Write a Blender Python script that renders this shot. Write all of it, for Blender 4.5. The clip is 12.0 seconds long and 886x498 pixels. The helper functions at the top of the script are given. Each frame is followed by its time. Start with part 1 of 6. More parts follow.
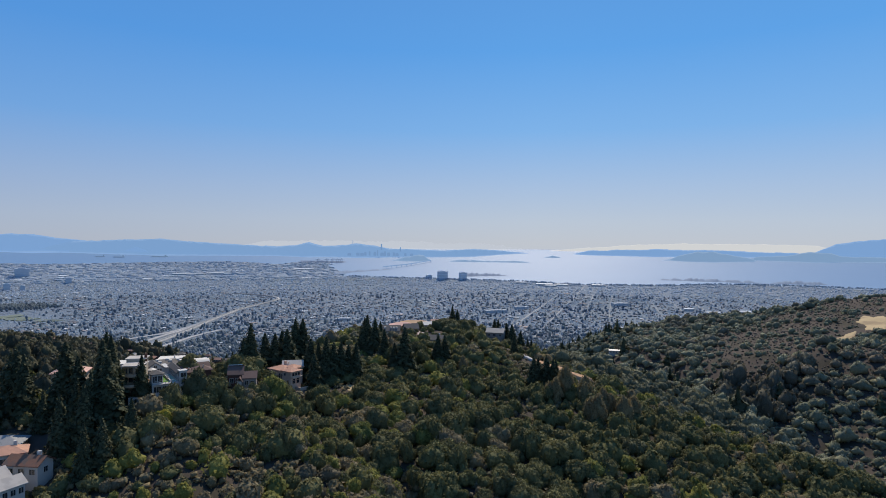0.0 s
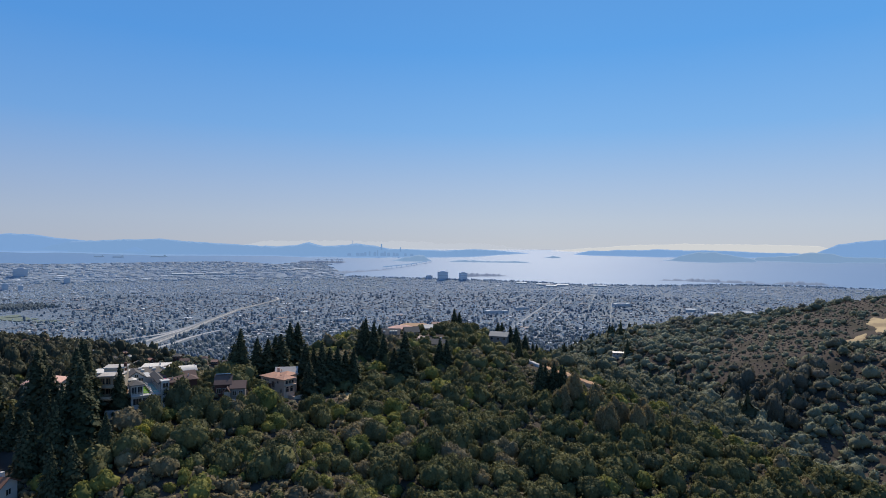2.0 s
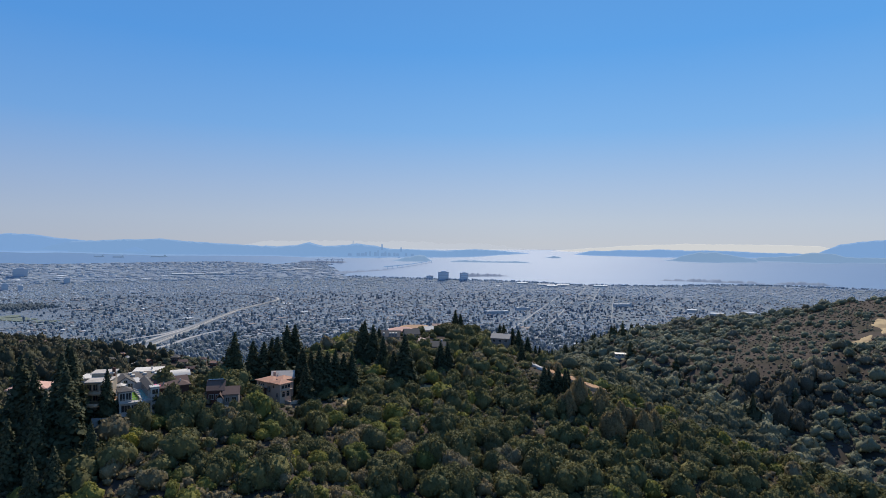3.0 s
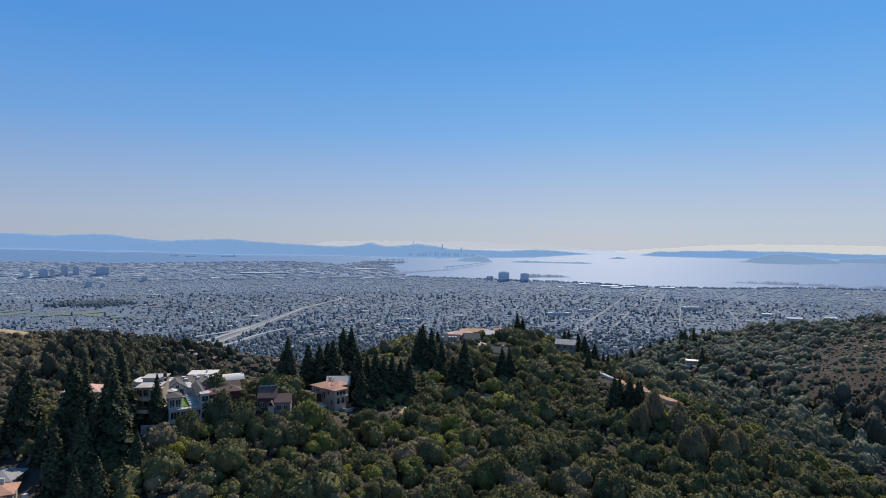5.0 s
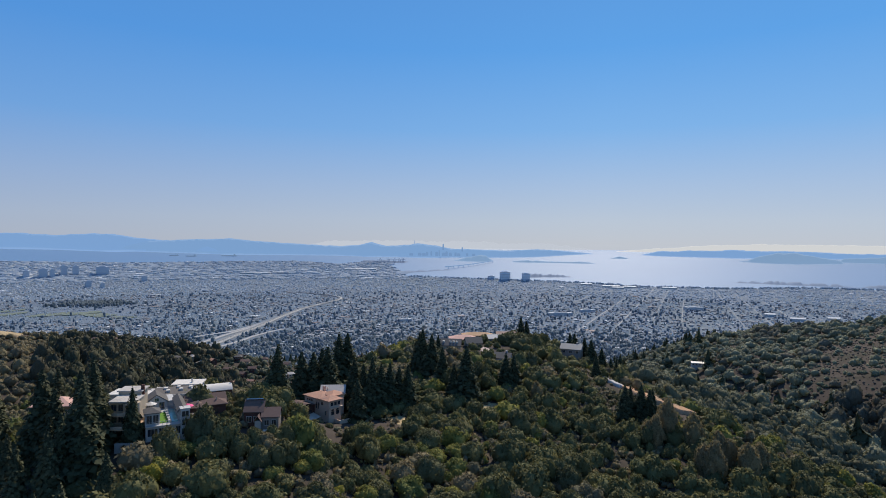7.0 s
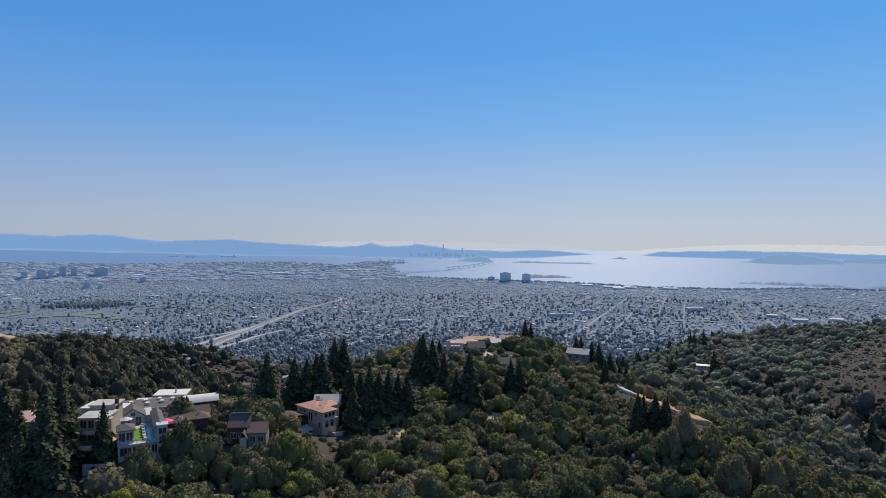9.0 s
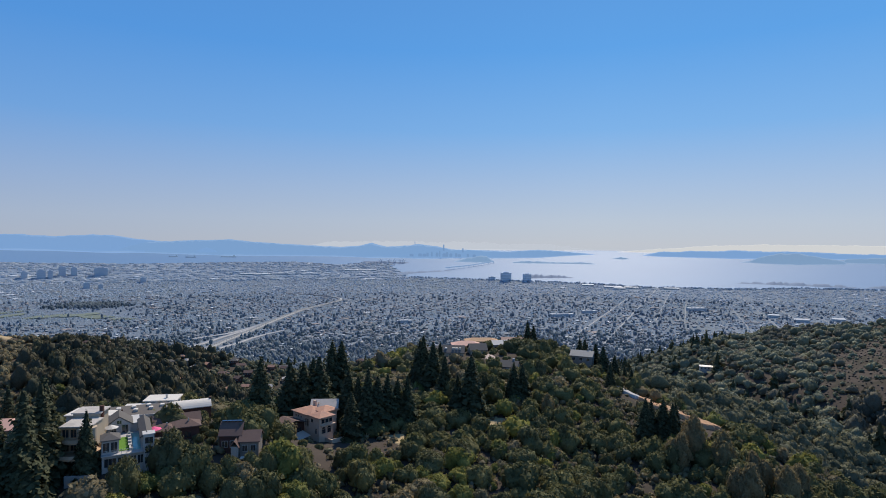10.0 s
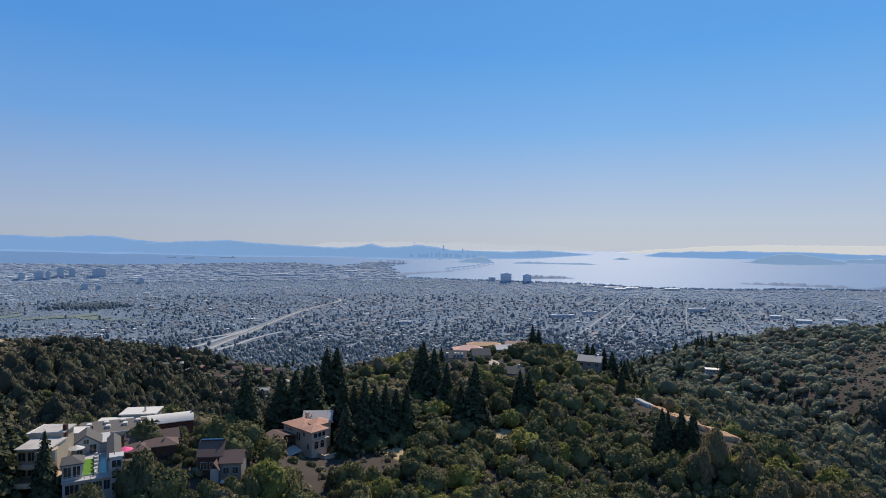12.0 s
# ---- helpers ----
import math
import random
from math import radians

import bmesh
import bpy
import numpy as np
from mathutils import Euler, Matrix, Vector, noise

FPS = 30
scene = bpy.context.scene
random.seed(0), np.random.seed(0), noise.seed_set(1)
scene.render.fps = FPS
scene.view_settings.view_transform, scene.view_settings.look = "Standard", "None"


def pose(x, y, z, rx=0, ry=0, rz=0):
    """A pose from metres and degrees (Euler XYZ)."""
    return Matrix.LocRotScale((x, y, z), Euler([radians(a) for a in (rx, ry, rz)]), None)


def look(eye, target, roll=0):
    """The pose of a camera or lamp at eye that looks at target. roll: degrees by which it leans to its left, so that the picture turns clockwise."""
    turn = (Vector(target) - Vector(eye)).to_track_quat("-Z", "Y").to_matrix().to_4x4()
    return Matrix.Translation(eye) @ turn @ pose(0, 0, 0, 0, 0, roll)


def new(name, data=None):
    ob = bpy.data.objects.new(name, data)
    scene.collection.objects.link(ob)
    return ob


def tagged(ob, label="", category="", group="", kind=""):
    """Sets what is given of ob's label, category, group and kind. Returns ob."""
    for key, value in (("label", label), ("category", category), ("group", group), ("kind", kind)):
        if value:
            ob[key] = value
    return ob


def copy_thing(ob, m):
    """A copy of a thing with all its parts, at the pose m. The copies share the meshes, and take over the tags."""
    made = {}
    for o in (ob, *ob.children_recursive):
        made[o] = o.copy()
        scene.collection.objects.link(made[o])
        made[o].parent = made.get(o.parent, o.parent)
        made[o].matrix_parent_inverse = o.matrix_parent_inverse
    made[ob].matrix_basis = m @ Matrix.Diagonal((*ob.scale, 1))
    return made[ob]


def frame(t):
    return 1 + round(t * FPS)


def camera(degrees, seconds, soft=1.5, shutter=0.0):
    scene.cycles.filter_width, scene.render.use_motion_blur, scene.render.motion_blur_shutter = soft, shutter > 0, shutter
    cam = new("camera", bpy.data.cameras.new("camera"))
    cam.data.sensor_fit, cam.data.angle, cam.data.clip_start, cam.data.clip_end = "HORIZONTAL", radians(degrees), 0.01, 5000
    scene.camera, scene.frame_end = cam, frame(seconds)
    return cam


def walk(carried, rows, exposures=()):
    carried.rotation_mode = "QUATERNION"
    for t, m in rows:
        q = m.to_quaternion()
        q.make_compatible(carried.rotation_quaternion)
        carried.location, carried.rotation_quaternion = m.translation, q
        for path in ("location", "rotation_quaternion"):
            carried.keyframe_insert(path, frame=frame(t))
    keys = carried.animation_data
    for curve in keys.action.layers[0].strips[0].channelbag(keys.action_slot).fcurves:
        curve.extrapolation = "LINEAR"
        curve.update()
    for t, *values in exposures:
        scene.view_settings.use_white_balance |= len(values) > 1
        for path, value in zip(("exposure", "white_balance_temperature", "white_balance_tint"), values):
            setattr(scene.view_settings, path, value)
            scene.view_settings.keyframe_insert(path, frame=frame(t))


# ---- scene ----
cam = camera(72.63, 12.0, soft=0.95)
# seconds, eye, turn, pitch, roll
PATH = [
    (0, 0, -0, 380, -5.85, -0.64, 0.57),
    (0.5, 0.01, 3.5, 379.9, -5.88, -0.61, 0.58),
    (1, 0.02, 6.94, 379.84, -5.88, -0.61, 0.59),
    (1.5, 0.21, 10.42, 379.92, -5.86, -0.62, 0.6),
    (2, 0.52, 13.88, 379.95, -5.84, -0.63, 0.6),
    (2.5, 0.84, 17.27, 379.98, -5.81, -0.63, 0.61),
    (4.3, 1.41, 29.36, 380.4, -5.22, -0.64, 0.69),
    (4.4, 1.44, 30.02, 380.39, -0.18, -0.69, 0.64),
    (4.5, 1.48, 30.68, 380.38, -0.15, -0.69, 0.64),
    (5, 1.7, 33.89, 380.33, -0.07, -0.67, 0.66),
    (5.5, 1.74, 37.02, 380.37, -0.05, -0.67, 0.67),
    (6, 1.73, 40.2, 380.5, -0.03, -0.67, 0.67),
    (6.5, 1.72, 43.33, 380.65, -0.03, -0.69, 0.66),
    (7, 1.75, 46.51, 380.87, 0.02, -0.71, 0.67),
    (7.2, 1.77, 47.78, 380.97, 0.03, -0.71, 0.67),
    (8.8, 1.28, 58.26, 380.72, 0.01, -0.65, 0.64),
    (9, 1.21, 59.6, 380.65, 0.02, -0.65, 0.63),
    (9.5, 1.1, 62.95, 380.56, 0.04, -0.64, 0.61),
    (10, 1.03, 66.26, 380.49, 0.06, -0.64, 0.6),
    (10.5, 0.89, 69.58, 380.45, 0.05, -0.64, 0.59),
    (11, 0.69, 73.03, 380.44, 0.03, -0.63, 0.58),
    (11.5, 0.49, 76.5, 380.31, 0.03, -0.62, 0.57),
    (12, 0.28, 80, 380.16, 0.03, -0.58, 0.57),
]
walk(cam, [(t, pose(x, y, z, 90 + pitch, 0, turn) @ pose(0, 0, 0, 0, 0, roll)) for t, x, y, z, turn, pitch, roll in PATH])

# ---- light ----
SUN_TURN, SUN_UP = 15.0, 46.0
world = bpy.data.worlds.new("world")
scene.world = world
world.use_nodes = True
wn = world.node_tree
sky = wn.nodes.new("ShaderNodeTexSky")
sky.sky_type = "NISHITA"
sky.sun_disc = False
sky.sun_elevation, sky.sun_rotation = radians(SUN_UP), radians(SUN_TURN)
sky.altitude, sky.air_density, sky.dust_density, sky.ozone_density = 300, 1.0, 0.3, 3.0
# a clear sky, paler and warmer through the haze near the horizon
geo_in = wn.nodes.new("ShaderNodeTexCoord")
axes = wn.nodes.new("ShaderNodeSeparateXYZ")
grade = wn.nodes.new("ShaderNodeValToRGB")
blend = wn.nodes.new("ShaderNodeMix")
blend.data_type = "RGBA"
blend.inputs["Factor"].default_value = 0.93
SKY_STOPS = [(0.0, (0.52, 0.565, 0.64)), (0.035, (0.49, 0.57, 0.69)), (0.09, (0.39, 0.53, 0.75)), (0.18, (0.21, 0.455, 0.83)), (0.30, (0.112, 0.37, 0.82)), (0.55, (0.09, 0.27, 0.66)), (1.0, (0.07, 0.20, 0.52))]
for k, (at, c) in enumerate(SKY_STOPS):
    e = grade.color_ramp.elements[k] if k < 2 else grade.color_ramp.elements.new(at)
    e.position, e.color = at, (*c, 1)
lift = wn.nodes.new("ShaderNodeVectorMath")
lift.operation = "SCALE"
lift.inputs["Scale"].default_value = 0.055
wn.links.new(geo_in.outputs["Generated"], axes.inputs[0])
wn.links.new(axes.outputs["Z"], grade.inputs[0])
wn.links.new(sky.outputs[0], lift.inputs[0])
wn.links.new(lift.outputs[0], blend.inputs["A"])
wn.links.new(grade.outputs[0], blend.inputs["B"])
# the sky deepens away from the sun's side
side = wn.nodes.new("ShaderNodeMapRange")
side.inputs["From Min"].default_value, side.inputs["From Max"].default_value = -0.7, 0.25
tint = wn.nodes.new("ShaderNodeMix")
tint.data_type = "RGBA"
tint.inputs["A"].default_value, tint.inputs["B"].default_value = (0.76, 0.80, 0.88, 1), (1, 1, 1, 1)
deepen = wn.nodes.new("ShaderNodeVectorMath")
deepen.operation = "MULTIPLY"
wn.links.new(axes.outputs["X"], side.inputs["Value"])
wn.links.new(side.outputs["Result"], tint.inputs["Factor"])
wn.links.new(blend.outputs["Result"], deepen.inputs[0])
wn.links.new(tint.outputs["Result"], deepen.inputs[1])
wn.links.new(deepen.outputs[0], wn.nodes["Background"].inputs[0])
wn.nodes["Background"].inputs[1].default_value = 1.0
sun = new("sun", bpy.data.lights.new("sun", "SUN"))
sun.data.energy, sun.data.angle, sun.data.color = 4.9, radians(0.6), (1.0, 0.91, 0.77)
sun_way = Vector((math.sin(radians(SUN_TURN)) * math.cos(radians(SUN_UP)), math.cos(radians(SUN_TURN)) * math.cos(radians(SUN_UP)), math.sin(radians(SUN_UP))))
sun.matrix_world = look(sun_way * 600 + Vector((0, 0, 400)), Vector((0, 0, 400)))
scene.view_settings.exposure = 0.0

# ---- materials ----
MATS = {}


def mat(name, base, rough=0.7, spread=0.25, scale=1.0, bump=0.0, metal=0.0, leaf=0.0, spec=0.5, coarse=0.0, second=None):
    """A surface with variation at two scales; leaf: share of light let through; second: the colour of its patches."""
    if name in MATS:
        return MATS[name]
    m = MATS[name] = bpy.data.materials.new(name)
    m.use_nodes = True
    t = m.node_tree
    n, link = t.nodes, t.links.new
    b = n["Principled BSDF"]
    b.inputs["Roughness"].default_value, b.inputs["Metallic"].default_value = rough, metal
    b.inputs["Specular IOR Level"].default_value = 0.12 if leaf else (min(spec, 0.12) if rough > 0.75 else spec)
    geo = n.new("ShaderNodeNewGeometry")
    info = n.new("ShaderNodeObjectInfo")
    fine, wide = n.new("ShaderNodeTexNoise"), n.new("ShaderNodeTexNoise")
    fine.inputs["Scale"].default_value, fine.inputs["Detail"].default_value = scale, 5
    wide.inputs["Scale"].default_value, wide.inputs["Detail"].default_value = scale * 0.13, 3
    for node in (fine, wide):
        link(geo.outputs["Position"], node.inputs["Vector"])
    lo = [c * (1 - spread) for c in base]
    hi = [min(1, c * (1 + spread)) for c in base]
    ramp = n.new("ShaderNodeMix")
    ramp.data_type = "RGBA"
    ramp.inputs["A"].default_value, ramp.inputs["B"].default_value = (*lo, 1), (*hi, 1)
    add = n.new("ShaderNodeMath")
    add.operation = "MULTIPLY_ADD"
    add.inputs[1].default_value = 0.5
    link(fine.outputs["Fac"], add.inputs[0])
    half = n.new("ShaderNodeMath")
    half.operation = "MULTIPLY"
    half.inputs[1].default_value = 0.5
    if leaf:
        mixr = n.new("ShaderNodeMath")
        mixr.operation = "ADD"
        link(geo.outputs["Random Per Island"], mixr.inputs[0])
        link(info.outputs["Random"], mixr.inputs[1])
        half.inputs[1].default_value = 0.28
        link(mixr.outputs[0], half.inputs[0])
    else:
        link(wide.outputs["Fac"], half.inputs[0])
    link(half.outputs[0], add.inputs[2])
    link(add.outputs[0], ramp.inputs["Factor"])
    colour = ramp.outputs["Result"]
    if second:
        patch = n.new("ShaderNodeMix")
        patch.data_type = "RGBA"
        patch.inputs["B"].default_value = (*second, 1)
        step = n.new("ShaderNodeMapRange")
        step.inputs["From Min"].default_value, step.inputs["From Max"].default_value = 0.5, 0.6
        big = n.new("ShaderNodeTexNoise")
        big.inputs["Scale"].default_value, big.inputs["Detail"].default_value = coarse or scale * 0.05, 4
        link(geo.outputs["Position"], big.inputs["Vector"])
        link(big.outputs["Fac"], step.inputs["Value"])
        link(step.outputs["Result"], patch.inputs["Factor"])
        link(colour, patch.inputs["A"])
        colour = patch.outputs["Result"]
    link(colour, b.inputs["Base Color"])
    if bump:
        bm_node = n.new("ShaderNodeBump")
        bm_node.inputs["Strength"].default_value, bm_node.inputs["Distance"].default_value = 0.6, bump
        link(fine.outputs["Fac"], bm_node.inputs["Height"])
        link(bm_node.outputs["Normal"], b.inputs["Normal"])
    if leaf:
        thin = n.new("ShaderNodeBsdfTranslucent")
        mix = n.new("ShaderNodeMixShader")
        mix.inputs[0].default_value = leaf
        link(colour, thin.inputs["Color"])
        link(b.outputs[0], mix.inputs[1])
        link(thin.outputs[0], mix.inputs[2])
        link(mix.outputs[0], n["Material Output"].inputs["Surface"])
    return m


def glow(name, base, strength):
    """Far distance: a dull surface with the air's haze light painted in as emission."""
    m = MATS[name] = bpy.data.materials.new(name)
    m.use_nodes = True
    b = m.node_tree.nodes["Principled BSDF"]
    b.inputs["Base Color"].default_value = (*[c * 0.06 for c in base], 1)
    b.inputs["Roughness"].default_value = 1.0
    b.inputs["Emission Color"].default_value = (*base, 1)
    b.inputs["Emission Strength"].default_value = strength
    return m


def leafy(name, stops, leaf=0.3, scale=2.0, bump=0.3, spread=0.35):
    """Leaves that differ from tree to tree: stops are the colours of single trees, leaf the share of light let through."""
    m = MATS[name] = bpy.data.materials.new(name)
    m.use_nodes = True
    n, link = m.node_tree.nodes, m.node_tree.links.new
    b = n["Principled BSDF"]
    b.inputs["Roughness"].default_value, b.inputs["Specular IOR Level"].default_value = 0.8, 0.14
    geo, info, own = n.new("ShaderNodeNewGeometry"), n.new("ShaderNodeObjectInfo"), n.new("ShaderNodeAttribute")
    own.attribute_name = "tone"
    tone = n.new("ShaderNodeMath")
    tone.operation = "ADD"
    link(own.outputs["Fac"], tone.inputs[0])
    link(info.outputs["Random"], tone.inputs[1])
    turn = n.new("ShaderNodeMath")
    turn.operation = "FRACT"
    link(tone.outputs[0], turn.inputs[0])
    ramp = n.new("ShaderNodeValToRGB")
    for k, c in enumerate(stops):
        e = ramp.color_ramp.elements[k] if k < 2 else ramp.color_ramp.elements.new(k / (len(stops) - 1))
        e.position, e.color = k / (len(stops) - 1), (*c, 1)
    link(turn.outputs[0], ramp.inputs[0])
    fine = n.new("ShaderNodeTexNoise")
    fine.inputs["Scale"].default_value, fine.inputs["Detail"].default_value = scale, 5
    link(geo.outputs["Position"], fine.inputs["Vector"])
    both = n.new("ShaderNodeMath")
    both.operation = "MULTIPLY_ADD"
    both.inputs[1].default_value = 0.45
    link(geo.outputs["Random Per Island"], both.inputs[0])
    link(fine.outputs["Fac"], both.inputs[2])
    gain = n.new("ShaderNodeMapRange")
    gain.inputs["From Min"].default_value, gain.inputs["From Max"].default_value = 0.35, 1.1
    gain.inputs["To Min"].default_value, gain.inputs["To Max"].default_value = 1 - spread, 1 + spread
    link(both.outputs[0], gain.inputs["Value"])
    paint = n.new("ShaderNodeVectorMath")
    paint.operation = "SCALE"
    link(ramp.outputs[0], paint.inputs[0])
    link(gain.outputs["Result"], paint.inputs["Scale"])
    link(paint.outputs[0], b.inputs["Base Color"])
    rough = n.new("ShaderNodeBump")
    rough.inputs["Strength"].default_value, rough.inputs["Distance"].default_value = 0.8, bump
    link(fine.outputs["Fac"], rough.inputs["Height"])
    link(rough.outputs["Normal"], b.inputs["Normal"])
    thin, mix = n.new("ShaderNodeBsdfTranslucent"), n.new("ShaderNodeMixShader")
    mix.inputs[0].default_value = leaf
    link(paint.outputs[0], thin.inputs["Color"])
    link(b.outputs[0], mix.inputs[1])
    link(thin.outputs[0], mix.inputs[2])
    link(mix.outputs[0], n["Material Output"].inputs["Surface"])
    return m


OAK = leafy("oak_leaves", [(0.092, 0.092, 0.044), (0.144, 0.136, 0.056), (0.115, 0.116, 0.049), (0.185, 0.165, 0.069)], 0.3)
DARK_OAK = leafy("dark_oak_leaves", [(0.091, 0.091, 0.047), (0.128, 0.124, 0.055), (0.109, 0.107, 0.049)], 0.28)
BAY = leafy("bay_leaves", [(0.137, 0.148, 0.046), (0.197, 0.194, 0.058), (0.242, 0.225, 0.060), (0.160, 0.168, 0.052)], 0.4)
SAGE = leafy("sage_leaves", [(0.154, 0.130, 0.083), (0.209, 0.174, 0.103), (0.240, 0.189, 0.101), (0.168, 0.155, 0.094)], 0.35)
PINE = leafy("conifer_needles", [(0.058, 0.064, 0.033), (0.078, 0.080, 0.041), (0.065, 0.073, 0.038)], 0.18, 2.0, 0.2)
# haze is painted into the far hillside and shrub leaves: paler, bluer greens
HILL_LEAF = leafy("hazy_hillside_leaves", [(0.162, 0.171, 0.110), (0.212, 0.213, 0.137), (0.240, 0.232, 0.148), (0.184, 0.193, 0.129)], 0.3, 0.9, 0.5)
SHRUB_LEAF = leafy("hazy_shrub_leaves", [(0.158, 0.152, 0.108), (0.188, 0.171, 0.122), (0.141, 0.142, 0.100), (0.199, 0.167, 0.117)], 0.35, 0.9, 0.4)
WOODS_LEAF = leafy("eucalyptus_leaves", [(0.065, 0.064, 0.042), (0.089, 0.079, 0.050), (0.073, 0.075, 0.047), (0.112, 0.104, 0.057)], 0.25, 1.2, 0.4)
# gum wood in the far fold: eucalyptus leaves with haze painted in
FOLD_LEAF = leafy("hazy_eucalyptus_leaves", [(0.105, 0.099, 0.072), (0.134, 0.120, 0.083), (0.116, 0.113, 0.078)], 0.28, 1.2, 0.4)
# leaves of the plain: haze painted into the colour, bluer and paler farther off
CITY_LEAF = mat("haze_blue_leaves", (0.335, 0.415, 0.495), 0.85, 0.4, 0.02, leaf=0.5)
NEAR_CITY_LEAF = mat("haze_grey_leaves", (0.185, 0.222, 0.240), 0.85, 0.45, 0.012, leaf=0.45)
DARK_CITY_LEAF = mat("haze_dark_leaves", (0.195, 0.242, 0.290), 0.85, 0.4, 0.02, leaf=0.35)
FAR_LEAF = mat("haze_pale_leaves", (0.42, 0.495, 0.58), 0.85, 0.35, 0.012, leaf=0.5)
BARK = mat("bark", (0.09, 0.07, 0.05), 0.9, 0.4, 3.0, 0.05)
EARTH = mat("hill_ground", (0.066, 0.052, 0.042), 0.95, 0.35, 0.25, 0.3, spec=0.1, second=(0.048, 0.041, 0.030), coarse=0.035)
GOLD_LEAF = leafy("yellow_green_leaves", [(0.27, 0.25, 0.05), (0.33, 0.28, 0.05)], 0.42)
GUM_LEAF = leafy("russet_eucalyptus_leaves", [(0.174, 0.143, 0.078), (0.232, 0.179, 0.092), (0.193, 0.164, 0.084)], 0.35)
# a haze tint is painted into the valley leaves and the chaparral brown
VALLEY_LEAF = leafy("hazy_valley_leaves", [(0.121, 0.122, 0.078), (0.158, 0.154, 0.094), (0.140, 0.143, 0.088), (0.198, 0.180, 0.100)], 0.32, 0.9, 0.4)
CHAPARRAL = mat("brown_chaparral", (0.135, 0.112, 0.096), 0.9, 0.5, 0.2, leaf=0.3, second=(0.110, 0.102, 0.084), coarse=0.02)
DRY = mat("dry_grass", (0.36, 0.27, 0.15), 0.9, 0.25, 0.6, 0.1)
# haze is painted into the plain's ground: blue, then paler blue beyond
CITY_GROUND = mat("hazy_city_ground", (0.132, 0.162, 0.200), 0.8, 0.3, 0.01, spec=0.15, second=(0.110, 0.140, 0.168), coarse=0.003)
FAR_GROUND = mat("hazy_far_ground", (0.180, 0.225, 0.285), 0.8, 0.2, 0.01, spec=0.15, second=(0.205, 0.25, 0.305), coarse=0.004)

# ---- shared helpers ----


def mesh_np(name, verts, faces, material, parent=None, smooth=False):
    """One mesh object from arrays of corners and of equal faces."""
    verts, faces = np.asarray(verts, np.float32), np.asarray(faces, np.int32)
    me = bpy.data.meshes.new(name)
    me.vertices.add(len(verts))
    me.vertices.foreach_set("co", verts.ravel())
    me.loops.add(faces.size)
    me.loops.foreach_set("vertex_index", faces.ravel())
    me.polygons.add(len(faces))
    me.polygons.foreach_set("loop_start", np.arange(len(faces), dtype=np.int32) * faces.shape[1])
    if smooth:
        me.polygons.foreach_set("use_smooth", np.ones(len(faces), bool))
    me.materials.append(material)
    me.update(calc_edges=True)
    ob = new(name, me)
    ob.parent = parent
    return ob


def value_noise(x, y, seed=0):
    xi, yi = np.floor(x), np.floor(y)
    fx, fy = x - xi, y - yi
    fx, fy = fx * fx * (3 - 2 * fx), fy * fy * (3 - 2 * fy)

    def h(a, b):
        v = np.sin(a * 127.1 + b * 311.7 + seed * 74.7) * 43758.5453
        return v - np.floor(v)
    return (h(xi, yi) * (1 - fx) + h(xi + 1, yi) * fx) * (1 - fy) + (h(xi, yi + 1) * (1 - fx) + h(xi + 1, yi + 1) * fx) * fy - 0.5


EYE_Z, MID_Y, NEAR, REACH = 380.0, 40.0, 1500.0, 3200.0


def drawn_in(x, y, z):
    """Brings land beyond 1.5 km nearer to the hills at an even scale, so that the far shore lies inside five kilometres."""
    x, y, z = (np.asarray(a, float) for a in (x, y, z))
    d = np.hypot(x, y - MID_Y)
    q = np.maximum(d - NEAR, 0) / REACH
    s = np.where(d > NEAR, (NEAR + REACH * q / (1 + q)) / np.maximum(d, 1), 1.0)
    return np.stack([x * s, MID_Y + (y - MID_Y) * s, EYE_Z + (z - EYE_Z) * s], -1)


# crest lines: corner points, then fall towards the south-east and the other side (slope, width, slope beyond)
RIDGES = [
    ([(-420, 60, 310), (-260, 118, 315), (-140, 164, 320), (-96, 186, 326), (-73, 198, 333.5), (-44, 214, 330)], (0.22, 110, 0.3), (0.12, 42, 0.6)),
    ([(-42, 238, 320), (-31, 250, 320), (-8, 287, 323), (10, 320, 325), (34, 362, 326), (58, 380, 322)], (0.16, 110, 0.3), (0.12, 42, 0.6)),
    ([(58, 380, 321), (82, 335, 309), (102, 295, 299), (130, 258, 287), (180, 232, 274), (260, 200, 256), (380, 160, 235)], (0.26, 100, 0.3), (0.5, 40, 0.5)),
    ([(1300, 380, 395), (1000, 560, 358), (760, 690, 325), (640, 780, 304), (540, 870, 271), (490, 930, 259), (450, 1000, 230), (400, 1100, 160)], (0.06, 330, 0.4), (0.3, 60, 0.4)),
    ([(-900, 330, 360), (-600, 400, 324), (-340, 475, 298), (-270, 530, 284), (-205, 570, 258), (-160, 630, 228), (-120, 720, 175)], (0.2, 150, 0.25), (0.25, 60, 0.35)),
    ([(-900, 600, 316), (-600, 690, 286), (-500, 760, 266), (-420, 800, 250), (-330, 812, 236), (-250, 822, 224), (-170, 830, 210)], (0.12, 120, 0.2), (0.25, 80, 0.3)),
    ([(-150, 880, 202), (-100, 820, 226), (-60, 770, 242), (-20, 680, 262), (10, 560, 284), (34, 430, 306)], (0.3, 60, 0.4), (0.16, 120, 0.3)),
]
END_FALL = {0: 0.6, 1: 0.5, 2: 0.5}


